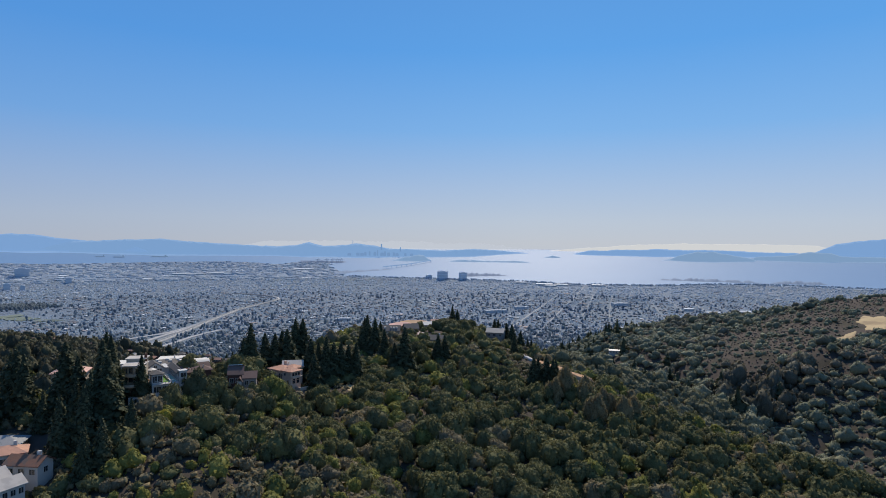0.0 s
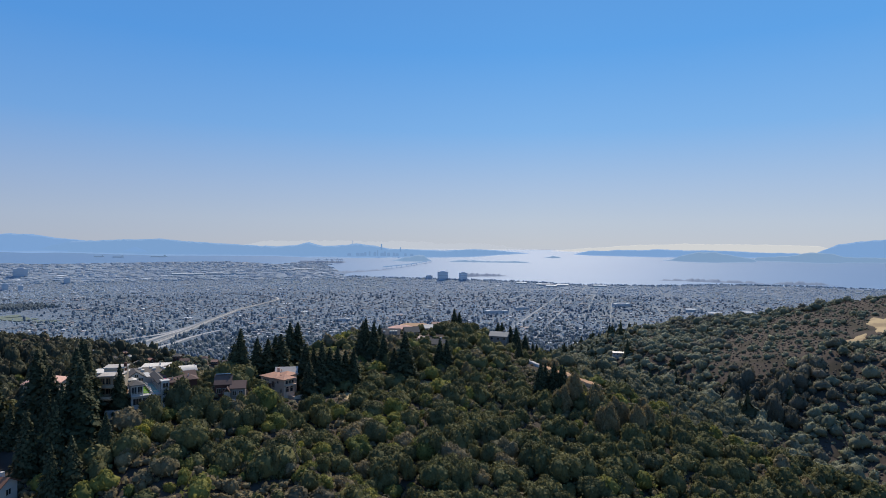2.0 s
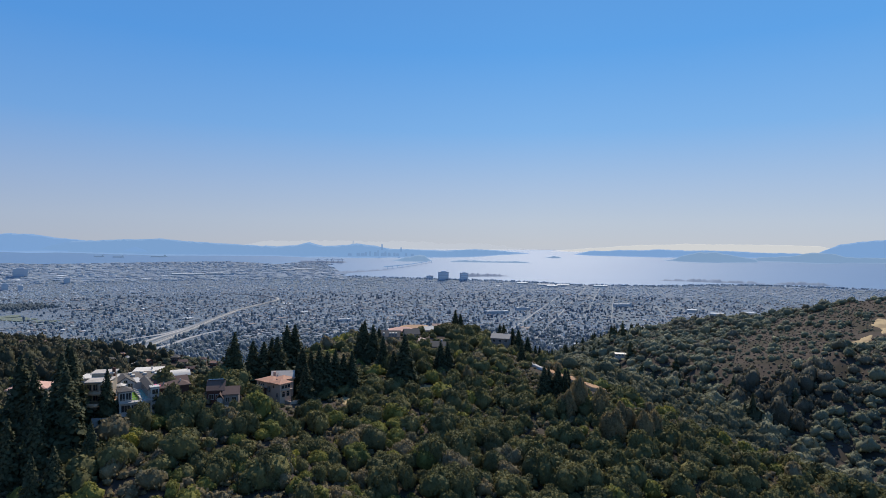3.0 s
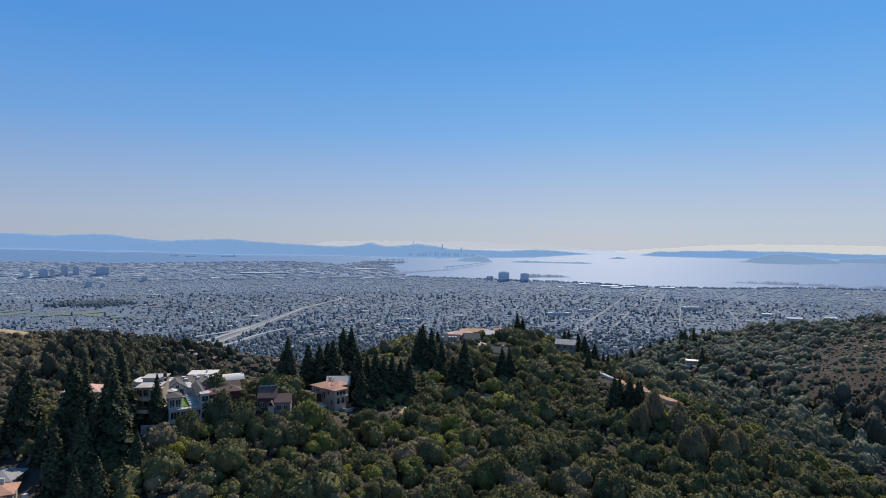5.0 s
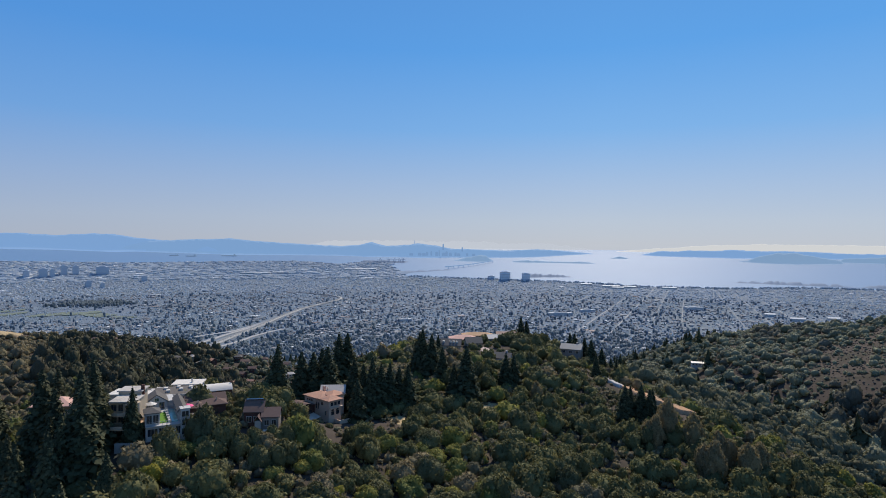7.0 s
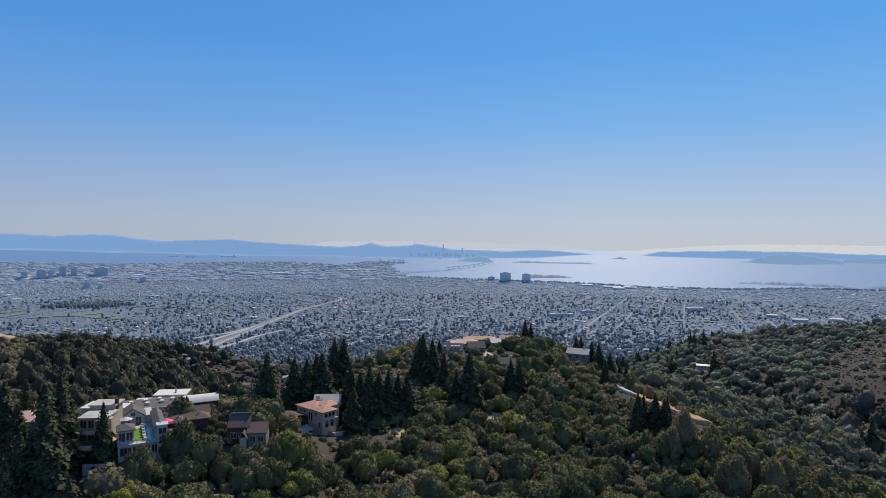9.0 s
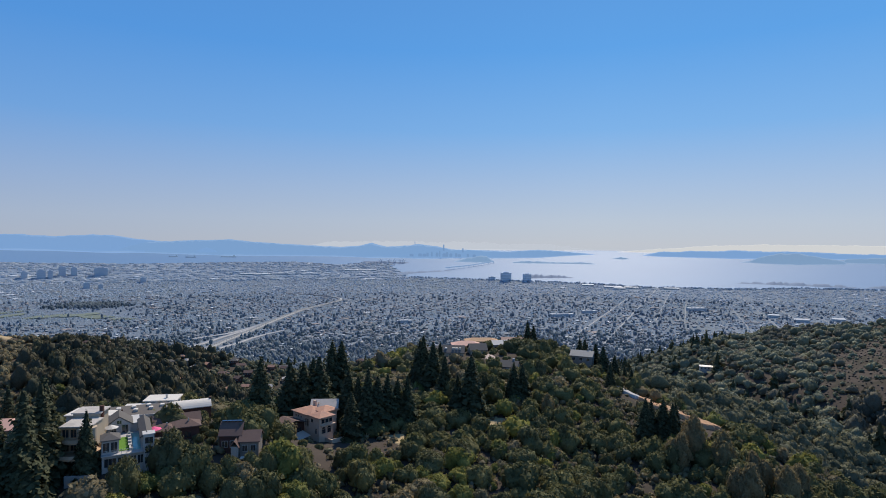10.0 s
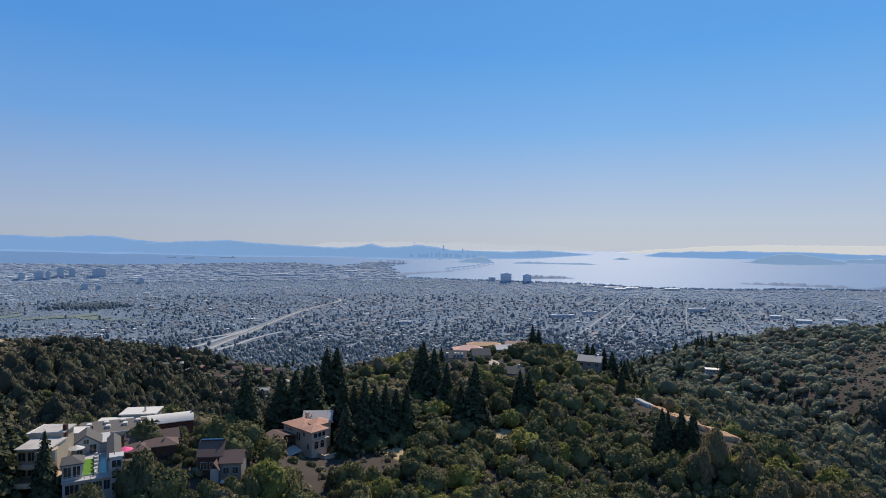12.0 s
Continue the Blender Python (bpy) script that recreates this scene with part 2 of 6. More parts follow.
def land(x, y):
    """Height of the land, true to scale."""
    x, y = np.asarray(x, float), np.asarray(y, float)
    d = np.hypot(x, y - MID_Y)
    z = np.interp(d, [0, 450, 600, 900, 1200, 2000, 5500, 9000], [225, 225, 215, 150, 100, 62, 3, 3])
    spur = np.array(RIDGES[2][0])[::-1]
    past = np.maximum(x - np.interp(y, spur[:, 1], spur[:, 0]), 0)
    for k, (pts, south, north) in enumerate(RIDGES):
        top = np.full(x.shape, -1e9)
        for (ax, ay, az), (bx, by, bz) in zip(pts, pts[1:]):
            dx, dy = bx - ax, by - ay
            u = ((x - ax) * dx + (y - ay) * dy) / (dx * dx + dy * dy)
            over = (np.maximum(u - 1, 0) + np.maximum(-u, 0)) * np.hypot(dx, dy)
            u = np.clip(u, 0, 1)
            px, py = x - ax - u * dx, y - ay - u * dy
            dist = np.hypot(px, py)
            side = np.clip((px * dy - py * dx) / (np.hypot(dx, dy) * 8) * (1 if dx > 0 else -1), -1, 1) * 0.5 + 0.5
            dist = np.sqrt(dist ** 2 + 64) - 8
            fall = [a * np.minimum(dist, w) + b * np.maximum(dist - w, 0) for a, w, b in (south, north)]
            top = np.maximum(top, az + u * (bz - az) - fall[0] * side - fall[1] * (1 - side) - END_FALL.get(k, 0.3) * over)
        if pts is RIDGES[1][0]:
            top = top - 0.4 * past
        if pts is RIDGES[3][0]:
            top = top - 0.5 * np.maximum(325 - x, 0)
        h = np.clip(0.5 + 0.5 * (top - z) / 10, 0, 1)
        z = z * (1 - h) + top * h + 10 * h * (1 - h)
    near = np.clip((1800 - d) / 900, 0, 1)
    z = z + near * (value_noise(x / 45, y / 45, 1) * 5 + value_noise(x / 16, y / 16, 2) * 1.6)
    return z


# bearing from the view's axis and distance of the near shore
SHORE = [(-60, 12400), (-36, 11900), (-27.5, 10700), (-14, 11600), (-9.5, 10200), (-5.2, 12500), (-4.6, 9000), (-3.2, 6650), (0.9, 6410), (7.5, 6190),
         (14, 5980), (18.5, 5700), (26, 5890), (31.6, 6440), (36, 6620), (60, 6600)]
SEA_FALL = 14.8e6


def shore_distance(turn):
    return np.interp(turn, [a for a, _ in SHORE], [d for _, d in SHORE])


def ground_height(x, y):
    d, turn = np.hypot(x, y - MID_Y), np.degrees(np.arctan2(x, y - MID_Y))
    z = land(x, y)
    sea = np.clip((d - shore_distance(turn)) / 60, 0, 1)
    return z * (1 - sea) - 25 * sea - d * d / SEA_FALL


def sheet(name, material, turns, dists, height, kind="structure", label="", category=""):
    a, d = np.meshgrid(np.radians(turns), dists)
    x, y = np.sin(a) * d, MID_Y + np.cos(a) * d
    v = drawn_in(x, y, height(x, y)).reshape(-1, 3)
    r, c = a.shape
    i = np.arange(r * c).reshape(r, c)
    f = np.stack([i[:-1, :-1], i[:-1, 1:], i[1:, 1:], i[1:, :-1]], -1).reshape(-1, 4)
    return tagged(mesh_np(name, v, f[:, ::-1], material, smooth=True), label, category, "", kind)


TURNS = np.concatenate([np.linspace(-180, -62, 24), np.linspace(-60, 60, 261), np.linspace(62, 180, 24)])
DISTS = np.concatenate([[1], np.linspace(20, 500, 97), np.geomspace(505, 1500, 60), np.geomspace(1540, 16000, 100), [22000, 32000, 45000]])
ground = sheet("ground", EARTH, TURNS, DISTS, ground_height, label="dry scrubby canyon hills falling to a city plain", category="ground")
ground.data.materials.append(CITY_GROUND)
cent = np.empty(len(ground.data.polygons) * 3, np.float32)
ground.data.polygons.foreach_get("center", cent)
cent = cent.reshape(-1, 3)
ground.data.materials.append(FAR_GROUND)
# ground colours with more haze painted in, stepped by distance
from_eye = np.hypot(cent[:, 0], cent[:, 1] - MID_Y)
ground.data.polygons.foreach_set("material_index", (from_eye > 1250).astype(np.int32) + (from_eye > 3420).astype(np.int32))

WATER = mat("bay_water", (0.138, 0.238, 0.375), 0.55, 0.05, 0.004, 0.0, spec=0.112)
WATER.node_tree.nodes["Principled BSDF"].inputs["Specular Tint"].default_value = (1.0, 0.8, 0.5, 1)
water = sheet("water", WATER, np.linspace(-75, 75, 151), np.geomspace(5000, 60000, 60), lambda x, y: -(x * x + (y - MID_Y) ** 2) / SEA_FALL,
              label="calm pale bay water under hazy afternoon light", category="water")

def part(name, bm, material, parent, label=""):
    me = bpy.data.meshes.new(name)
    bm.to_mesh(me)
    bm.free()
    me.materials.append(material)
    ob = new(name, me)
    ob.parent = parent
    if label:
        ob["label"] = label
    return ob


def thing(name, x, y, z, rz, label, category, group=""):
    ob = new(name)
    ob.matrix_world = pose(x, y, z, 0, 0, rz)
    return tagged(ob, label, category, group)


def boxes(*list_of):
    """Joined boxes, each x0, x1, y0, y1, z0, z1, with slightly broken edges."""
    bm = bmesh.new()
    for x0, x1, y0, y1, z0, z1 in list_of:
        got = bmesh.ops.create_cube(bm, size=1.0)["verts"]
        for v in got:
            v.co = Vector((x0 if v.co.x < 0 else x1, y0 if v.co.y < 0 else y1, z0 if v.co.z < 0 else z1))
    return bm


def solid(points, faces):
    bm = bmesh.new()
    vs = [bm.verts.new(p) for p in points]
    for f in faces:
        bm.faces.new([vs[i] for i in f])
    bmesh.ops.recalc_face_normals(bm, faces=bm.faces)
    return bm


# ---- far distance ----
# haze light is painted into these as emission; none of them is a lamp
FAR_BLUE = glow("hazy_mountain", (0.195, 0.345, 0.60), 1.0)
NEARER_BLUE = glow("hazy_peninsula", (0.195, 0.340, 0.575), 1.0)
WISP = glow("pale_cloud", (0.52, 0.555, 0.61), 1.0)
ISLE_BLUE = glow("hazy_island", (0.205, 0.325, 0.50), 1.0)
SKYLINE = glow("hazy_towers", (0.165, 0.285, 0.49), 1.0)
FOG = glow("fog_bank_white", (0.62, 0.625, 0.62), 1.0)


def sea_distance(fall):
    """How far off the water lies that shows this far (radians) below the eye's level."""
    d = np.geomspace(3000, 70000, 400)
    e = EYE_Z / d + d / SEA_FALL
    return np.interp(np.asarray(fall, float), -e, d)


def hill_range(name, profile, material, label, category="hills", wobble=0.0008, seed=3, depth=0.06, kind="structure"):
    """Far land on the water: rows of bearing, rise of the crest and of the foot (radians against the eye's level)."""
    p = np.array(profile)
    turns = np.linspace(p[0, 0], p[-1, 0], max(30, int((p[-1, 0] - p[0, 0]) * 14)))
    rise, low = np.interp(turns, p[:, 0], p[:, 1]), np.interp(turns, p[:, 0], p[:, 2])
    share_of = np.clip((rise - low) / 0.004, 0, 1)
    rise = rise + wobble * share_of * (value_noise(turns * 1.9, turns * 0, seed) + 0.6 * value_noise(turns * 6.3, turns * 0, seed + 1))
    dist = sea_distance(low)
    a, rows = np.radians(turns), []
    for k, (back, share) in enumerate(((-0.7, -0.004), (0.0, 0.10), (0.2, 0.5), (0.5, 0.85), (1, 1.0), (1.6, 0.5), (2, -0.1))):
        d = dist * (1 + back * depth)
        ang = low + (rise - low) * share
        if k == 0:
            d = sea_distance(low - 0.16 * (rise - low) - 0.0002)
            ang = -(EYE_Z + 1) / d - d / SEA_FALL
        if 0.1 < share < 1:
            ang = ang + (rise - low) * 0.25 * value_noise(turns * 3.3 + k * 0.4, turns * 0 + k * 0.7, seed + 7)
        rows.append(drawn_in(np.sin(a) * d, MID_Y + np.cos(a) * d, EYE_Z + ang * d))
    v = np.stack(rows)
    r, c = v.shape[:2]
    i = np.arange(r * c).reshape(r, c)
    f = np.stack([i[:-1, :-1], i[:-1, 1:], i[1:, 1:], i[1:, :-1]], -1).reshape(-1, 4)
    return tagged(mesh_np(name, v.reshape(-1, 3), f[:, ::-1], material, smooth=True), label, category, "", kind)


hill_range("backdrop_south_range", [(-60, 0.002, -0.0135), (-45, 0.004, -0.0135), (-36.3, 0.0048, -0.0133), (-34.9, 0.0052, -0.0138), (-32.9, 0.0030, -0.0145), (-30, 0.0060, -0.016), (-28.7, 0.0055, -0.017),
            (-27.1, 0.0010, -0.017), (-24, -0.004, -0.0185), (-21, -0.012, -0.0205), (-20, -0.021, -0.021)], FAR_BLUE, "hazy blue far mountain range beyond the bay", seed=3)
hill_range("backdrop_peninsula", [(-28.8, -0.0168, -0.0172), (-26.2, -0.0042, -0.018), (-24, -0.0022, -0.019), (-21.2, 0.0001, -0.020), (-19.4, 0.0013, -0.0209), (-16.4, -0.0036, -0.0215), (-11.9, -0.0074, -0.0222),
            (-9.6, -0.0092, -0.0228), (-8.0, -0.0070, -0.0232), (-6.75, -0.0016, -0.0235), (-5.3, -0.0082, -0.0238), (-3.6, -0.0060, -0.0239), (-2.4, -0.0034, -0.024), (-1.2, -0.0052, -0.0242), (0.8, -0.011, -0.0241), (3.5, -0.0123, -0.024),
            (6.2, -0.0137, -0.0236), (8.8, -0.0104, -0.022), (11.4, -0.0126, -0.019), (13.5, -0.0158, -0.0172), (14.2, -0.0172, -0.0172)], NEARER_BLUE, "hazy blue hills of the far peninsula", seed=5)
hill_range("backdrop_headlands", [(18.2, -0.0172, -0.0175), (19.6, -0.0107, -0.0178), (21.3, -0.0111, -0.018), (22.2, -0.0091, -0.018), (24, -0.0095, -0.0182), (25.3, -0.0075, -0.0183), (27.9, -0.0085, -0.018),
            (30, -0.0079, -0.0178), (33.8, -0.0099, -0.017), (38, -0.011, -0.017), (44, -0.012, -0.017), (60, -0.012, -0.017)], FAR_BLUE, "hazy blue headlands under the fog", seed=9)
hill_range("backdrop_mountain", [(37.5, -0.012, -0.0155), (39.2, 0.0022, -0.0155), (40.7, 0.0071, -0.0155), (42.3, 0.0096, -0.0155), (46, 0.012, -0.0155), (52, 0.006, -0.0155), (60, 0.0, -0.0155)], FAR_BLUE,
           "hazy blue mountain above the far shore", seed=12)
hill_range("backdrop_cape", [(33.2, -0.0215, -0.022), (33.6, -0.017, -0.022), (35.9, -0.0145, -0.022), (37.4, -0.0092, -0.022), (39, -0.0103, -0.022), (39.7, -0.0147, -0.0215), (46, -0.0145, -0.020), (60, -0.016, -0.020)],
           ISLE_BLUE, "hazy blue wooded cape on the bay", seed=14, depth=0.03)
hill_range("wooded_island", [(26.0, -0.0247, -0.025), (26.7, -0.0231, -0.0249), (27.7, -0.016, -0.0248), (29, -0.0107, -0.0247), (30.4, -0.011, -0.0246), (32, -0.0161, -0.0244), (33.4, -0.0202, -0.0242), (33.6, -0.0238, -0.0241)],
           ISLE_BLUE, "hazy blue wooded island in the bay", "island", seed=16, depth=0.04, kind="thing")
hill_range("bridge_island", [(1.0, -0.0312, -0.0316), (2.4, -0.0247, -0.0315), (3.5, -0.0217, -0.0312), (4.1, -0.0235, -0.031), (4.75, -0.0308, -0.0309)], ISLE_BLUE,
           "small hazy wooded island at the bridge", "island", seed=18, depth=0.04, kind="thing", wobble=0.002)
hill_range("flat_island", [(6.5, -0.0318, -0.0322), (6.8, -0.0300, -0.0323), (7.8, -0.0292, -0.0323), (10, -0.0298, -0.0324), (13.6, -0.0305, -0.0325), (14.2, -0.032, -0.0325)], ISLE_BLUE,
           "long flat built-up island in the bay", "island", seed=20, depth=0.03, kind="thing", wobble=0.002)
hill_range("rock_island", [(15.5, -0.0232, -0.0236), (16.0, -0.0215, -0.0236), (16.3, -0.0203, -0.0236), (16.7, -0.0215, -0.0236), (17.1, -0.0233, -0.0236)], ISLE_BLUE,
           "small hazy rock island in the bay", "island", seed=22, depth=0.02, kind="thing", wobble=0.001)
# haze blue is painted into the shore land's base colour
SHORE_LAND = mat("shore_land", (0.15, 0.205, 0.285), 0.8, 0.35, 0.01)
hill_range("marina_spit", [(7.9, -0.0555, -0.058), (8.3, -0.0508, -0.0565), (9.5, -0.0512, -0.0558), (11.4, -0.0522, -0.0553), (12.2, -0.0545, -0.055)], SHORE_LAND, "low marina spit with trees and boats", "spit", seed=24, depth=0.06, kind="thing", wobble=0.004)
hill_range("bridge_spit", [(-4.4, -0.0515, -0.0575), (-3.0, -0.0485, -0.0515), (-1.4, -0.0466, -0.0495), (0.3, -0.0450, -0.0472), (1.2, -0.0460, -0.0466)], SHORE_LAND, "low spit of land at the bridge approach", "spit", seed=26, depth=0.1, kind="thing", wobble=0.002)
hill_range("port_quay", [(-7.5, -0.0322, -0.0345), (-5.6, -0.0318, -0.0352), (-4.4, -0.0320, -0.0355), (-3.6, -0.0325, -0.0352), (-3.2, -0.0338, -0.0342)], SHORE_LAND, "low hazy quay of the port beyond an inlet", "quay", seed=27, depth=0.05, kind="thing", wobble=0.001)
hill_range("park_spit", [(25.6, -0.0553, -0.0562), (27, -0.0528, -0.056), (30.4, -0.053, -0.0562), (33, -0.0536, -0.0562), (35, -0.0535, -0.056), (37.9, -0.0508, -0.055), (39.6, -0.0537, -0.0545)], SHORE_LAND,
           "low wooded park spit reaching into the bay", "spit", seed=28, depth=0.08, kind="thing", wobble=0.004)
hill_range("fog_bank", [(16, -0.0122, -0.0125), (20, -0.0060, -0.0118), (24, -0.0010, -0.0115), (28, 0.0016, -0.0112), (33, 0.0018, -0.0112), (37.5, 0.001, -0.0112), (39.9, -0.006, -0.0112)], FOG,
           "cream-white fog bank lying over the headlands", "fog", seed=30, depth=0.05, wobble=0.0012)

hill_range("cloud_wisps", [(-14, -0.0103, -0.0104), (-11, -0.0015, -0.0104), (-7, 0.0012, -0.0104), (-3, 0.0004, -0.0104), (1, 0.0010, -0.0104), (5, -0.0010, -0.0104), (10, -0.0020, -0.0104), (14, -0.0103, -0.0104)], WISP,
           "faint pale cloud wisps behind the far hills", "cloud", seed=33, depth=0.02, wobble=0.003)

# ---- city on the plain ----
rng = np.random.default_rng(7)


def island_ramp(name, stops, rough=0.6):
    """One colour a piece, picked by chance from the stops."""
    m = MATS[name] = bpy.data.materials.new(name)
    m.use_nodes = True
    n, link = m.node_tree.nodes, m.node_tree.links.new
    geo, ramp = n.new("ShaderNodeNewGeometry"), n.new("ShaderNodeValToRGB")
    ramp.color_ramp.interpolation = "CONSTANT"
    for k, (at, c) in enumerate(stops):
        e = ramp.color_ramp.elements[k] if k < 2 else ramp.color_ramp.elements.new(at)
        e.position, e.color = at, (*c, 1)
    link(geo.outputs["Random Per Island"], ramp.inputs[0])
    link(ramp.outputs[0], n["Principled BSDF"].inputs["Base Color"])
    n["Principled BSDF"].inputs["Roughness"].default_value = rough
    n["Principled BSDF"].inputs["Specular IOR Level"].default_value = 0.15
    return m


# haze is painted into roofs and walls; the far set is paler and bluer
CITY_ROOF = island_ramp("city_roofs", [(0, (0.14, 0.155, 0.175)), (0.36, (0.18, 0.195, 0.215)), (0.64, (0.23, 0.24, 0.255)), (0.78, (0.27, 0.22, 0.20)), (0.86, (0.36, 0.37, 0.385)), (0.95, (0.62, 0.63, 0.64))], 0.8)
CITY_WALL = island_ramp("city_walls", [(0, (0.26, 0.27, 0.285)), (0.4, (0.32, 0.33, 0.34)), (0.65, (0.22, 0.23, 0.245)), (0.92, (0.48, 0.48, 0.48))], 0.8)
FAR_ROOF = island_ramp("hazy_far_roofs", [(0, (0.21, 0.25, 0.30)), (0.45, (0.24, 0.28, 0.33)), (0.85, (0.28, 0.315, 0.36)), (0.96, (0.62, 0.63, 0.64))], 0.8)
FAR_WALL = island_ramp("hazy_far_walls", [(0, (0.50, 0.54, 0.59)), (0.5, (0.58, 0.62, 0.66))], 0.8)


def plain_spots(n, d0, d1, power=1.0):
    turn = rng.uniform(-44, 47, n)
    d = np.exp(rng.uniform(0, 1, n) ** power * (math.log(d1) - math.log(d0)) + math.log(d0))
    keep = d < shore_distance(turn) - 80
    turn, d = turn[keep], d[keep]
    return np.sin(np.radians(turn)) * d, MID_Y + np.cos(np.radians(turn)) * d, d


def box_houses(x, y, z, w, l, h, r, a):
    """Walls and gable roofs as arrays: walls first."""
    k = len(x)
    c, s = np.cos(a), np.sin(a)

    def corner(u, v, zz):
        return np.stack([x + c * u * w - s * v * l, y + s * u * w + c * v * l, zz], -1)
    base = [corner(u, v, z - 3) for u, v in ((-.5, -.5), (.5, -.5), (.5, .5), (-.5, .5))]
    eave = [corner(u, v, z + h) for u, v in ((-.5, -.5), (.5, -.5), (.5, .5), (-.5, .5))]
    roof = [corner(u, v, z + h) for u, v in ((-.56, -.54), (.56, -.54), (.56, .54), (-.56, .54))]
    top = [corner(0, -.46, z + h + r), corner(0, .46, z + h + r)]
    v = np.stack(base + eave + roof + top, 1).reshape(-1, 3)
    wall = [(0, 1, 5), (0, 5, 4), (1, 2, 6), (1, 6, 5), (2, 3, 7), (2, 7, 6), (3, 0, 4), (3, 4, 7)]
    hip = [(9, 8, 11), (9, 11, 0)]
    cover = [(8, 9, 12), (9, 10, 13), (9, 13, 12), (10, 11, 13), (11, 8, 12), (11, 12, 13)]
    off = np.arange(k)[:, None, None] * 14
    return v, (np.array(wall)[None] + off).reshape(-1, 3), (np.array(cover)[None] + off).reshape(-1, 3)


GRID = radians(-22)
ROADS = [
    ("freeway", 23, [(-640, 1560), (-657, 1662), (-685, 1914), (-683, 2086), (-683, 2294), (-688, 2510), (-683, 2956), (-640, 3280), (-605, 3480), (-600, 3600), (-629, 3734), (-705, 3866), (-823, 4006), (-1100, 4200)]),
    ("freeway_ramp", 15, [(-760, 1760), (-732, 1862), (-722, 2046), (-700, 2220), (-694, 2490)]),
    ("freeway_ramp", 13, [(-640, 1760), (-626, 1900), (-622, 2012), (-598, 2118), (-560, 2230)]),
    ("freeway_ramp", 16, [(-800, 1990), (-770, 2060), (-735, 2110), (-712, 2230), (-695, 2420)]),
]


def near_road(x, y, gap):
    hit = np.zeros(len(x), bool)
    for _, wide, pts in ROADS:
        for (ax, ay), (bx, by) in zip(pts, pts[1:]):
            u = np.clip(((x - ax) * (bx - ax) + (y - ay) * (by - ay)) / ((bx - ax) ** 2 + (by - ay) ** 2), 0, 1)
            hit |= np.hypot(x - ax - u * (bx - ax), y - ay - u * (by - ay)) < wide / 2 + gap
            # nothing tall stands just before the road as seen from the hills
            hit |= np.hypot(x - ax - u * (bx - ax), (y - ay - u * (by - ay) + wide * 0.9)) < wide / 2 + gap * 0.6
    return hit


def strip(pts, wide, lift, step=20.0):
    """A ribbon of road along corner points, on the plain: corners and faces."""
    p = np.array(pts, float)
    run = np.r_[0, np.cumsum(np.hypot(*np.diff(p, axis=0).T))]
    t = np.arange(0, run[-1], step)
    x, y = np.interp(t, run, p[:, 0]), np.interp(t, run, p[:, 1])
    for _ in range(3):
        x[1:-1], y[1:-1] = (x[:-2] + 2 * x[1:-1] + x[2:]) / 4, (y[:-2] + 2 * y[1:-1] + y[2:]) / 4
    dx, dy = np.gradient(x), np.gradient(y)
    n = np.hypot(dx, dy)
    nx, ny = dy / n, -dx / n
    z = ground_height(x, y) + lift
    v = np.stack([drawn_in(x + nx * wide * o, y + ny * wide * o, z - d) for o, d in ((-0.5, 4), (-0.5, 0), (0.5, 0), (0.5, 4))], 1).reshape(-1, 3)
    i = np.arange(len(x) - 1)[:, None] * 4
    f = np.concatenate([np.stack([i + k, i + k + 1, i + k + 5, i + k + 4], -1).reshape(-1, 4) for k in range(3)])
    return v, f


ROAD = mat("pale_concrete_road", (0.25, 0.25, 0.255), 0.7, 0.15, 0.03)
STREET = mat("street_paving", (0.17, 0.185, 0.205), 0.7, 0.15, 0.03)
MEDIAN = mat("dark_median", (0.12, 0.13, 0.13), 0.8, 0.2, 0.05)
for nm, wide, pts in ROADS:
    v, f = strip(pts, wide, 4.0 if nm == "freeway" else 3.4)
    road = tagged(mesh_np(nm, v, f, ROAD), "pale concrete freeway crossing the city" if nm == "freeway" else "pale concrete freeway ramp", "road", "", "structure")
    if nm == "freeway":
        v, f = strip(pts, 3.4, 4.5)
        mesh_np("median", v, f, MEDIAN, road)
        for off in (-7.5, 7.5):
            shifted = [(px + off, py) for px, py in pts]
            v, f = strip(shifted, 1.0, 4.3)
            mesh_np("lane_line", v, f, MEDIAN, road)

# street grid of the plain: some of the straight streets lie open, the rest under trees
BLOCK = 118.0
OPEN_STREETS = {k: (rng.choice([4.0, 5.5, 8.0], p=[0.45, 0.4, 0.15]), rng.uniform(-1200, 600), rng.uniform(900, 3600)) for k in range(-34, 46) if rng.random() < 0.75}


def on_street(x, y, gap):
    """Whether a place lies on an open street."""
    across = x * math.cos(GRID) + (y - 2600) * math.sin(GRID)
    along = -x * math.sin(GRID) + (y - 2600) * math.cos(GRID)
    k = np.round(across / BLOCK).astype(int)
    hit = np.zeros(len(x), bool)
    for kk, (wide, q0, q1) in OPEN_STREETS.items():
        hit |= (k == kk) & (np.abs(across - kk * BLOCK) < wide / 2 + gap) & (along > q0) & (along < q1)
    return hit


vs, fs, off = [], [], 0
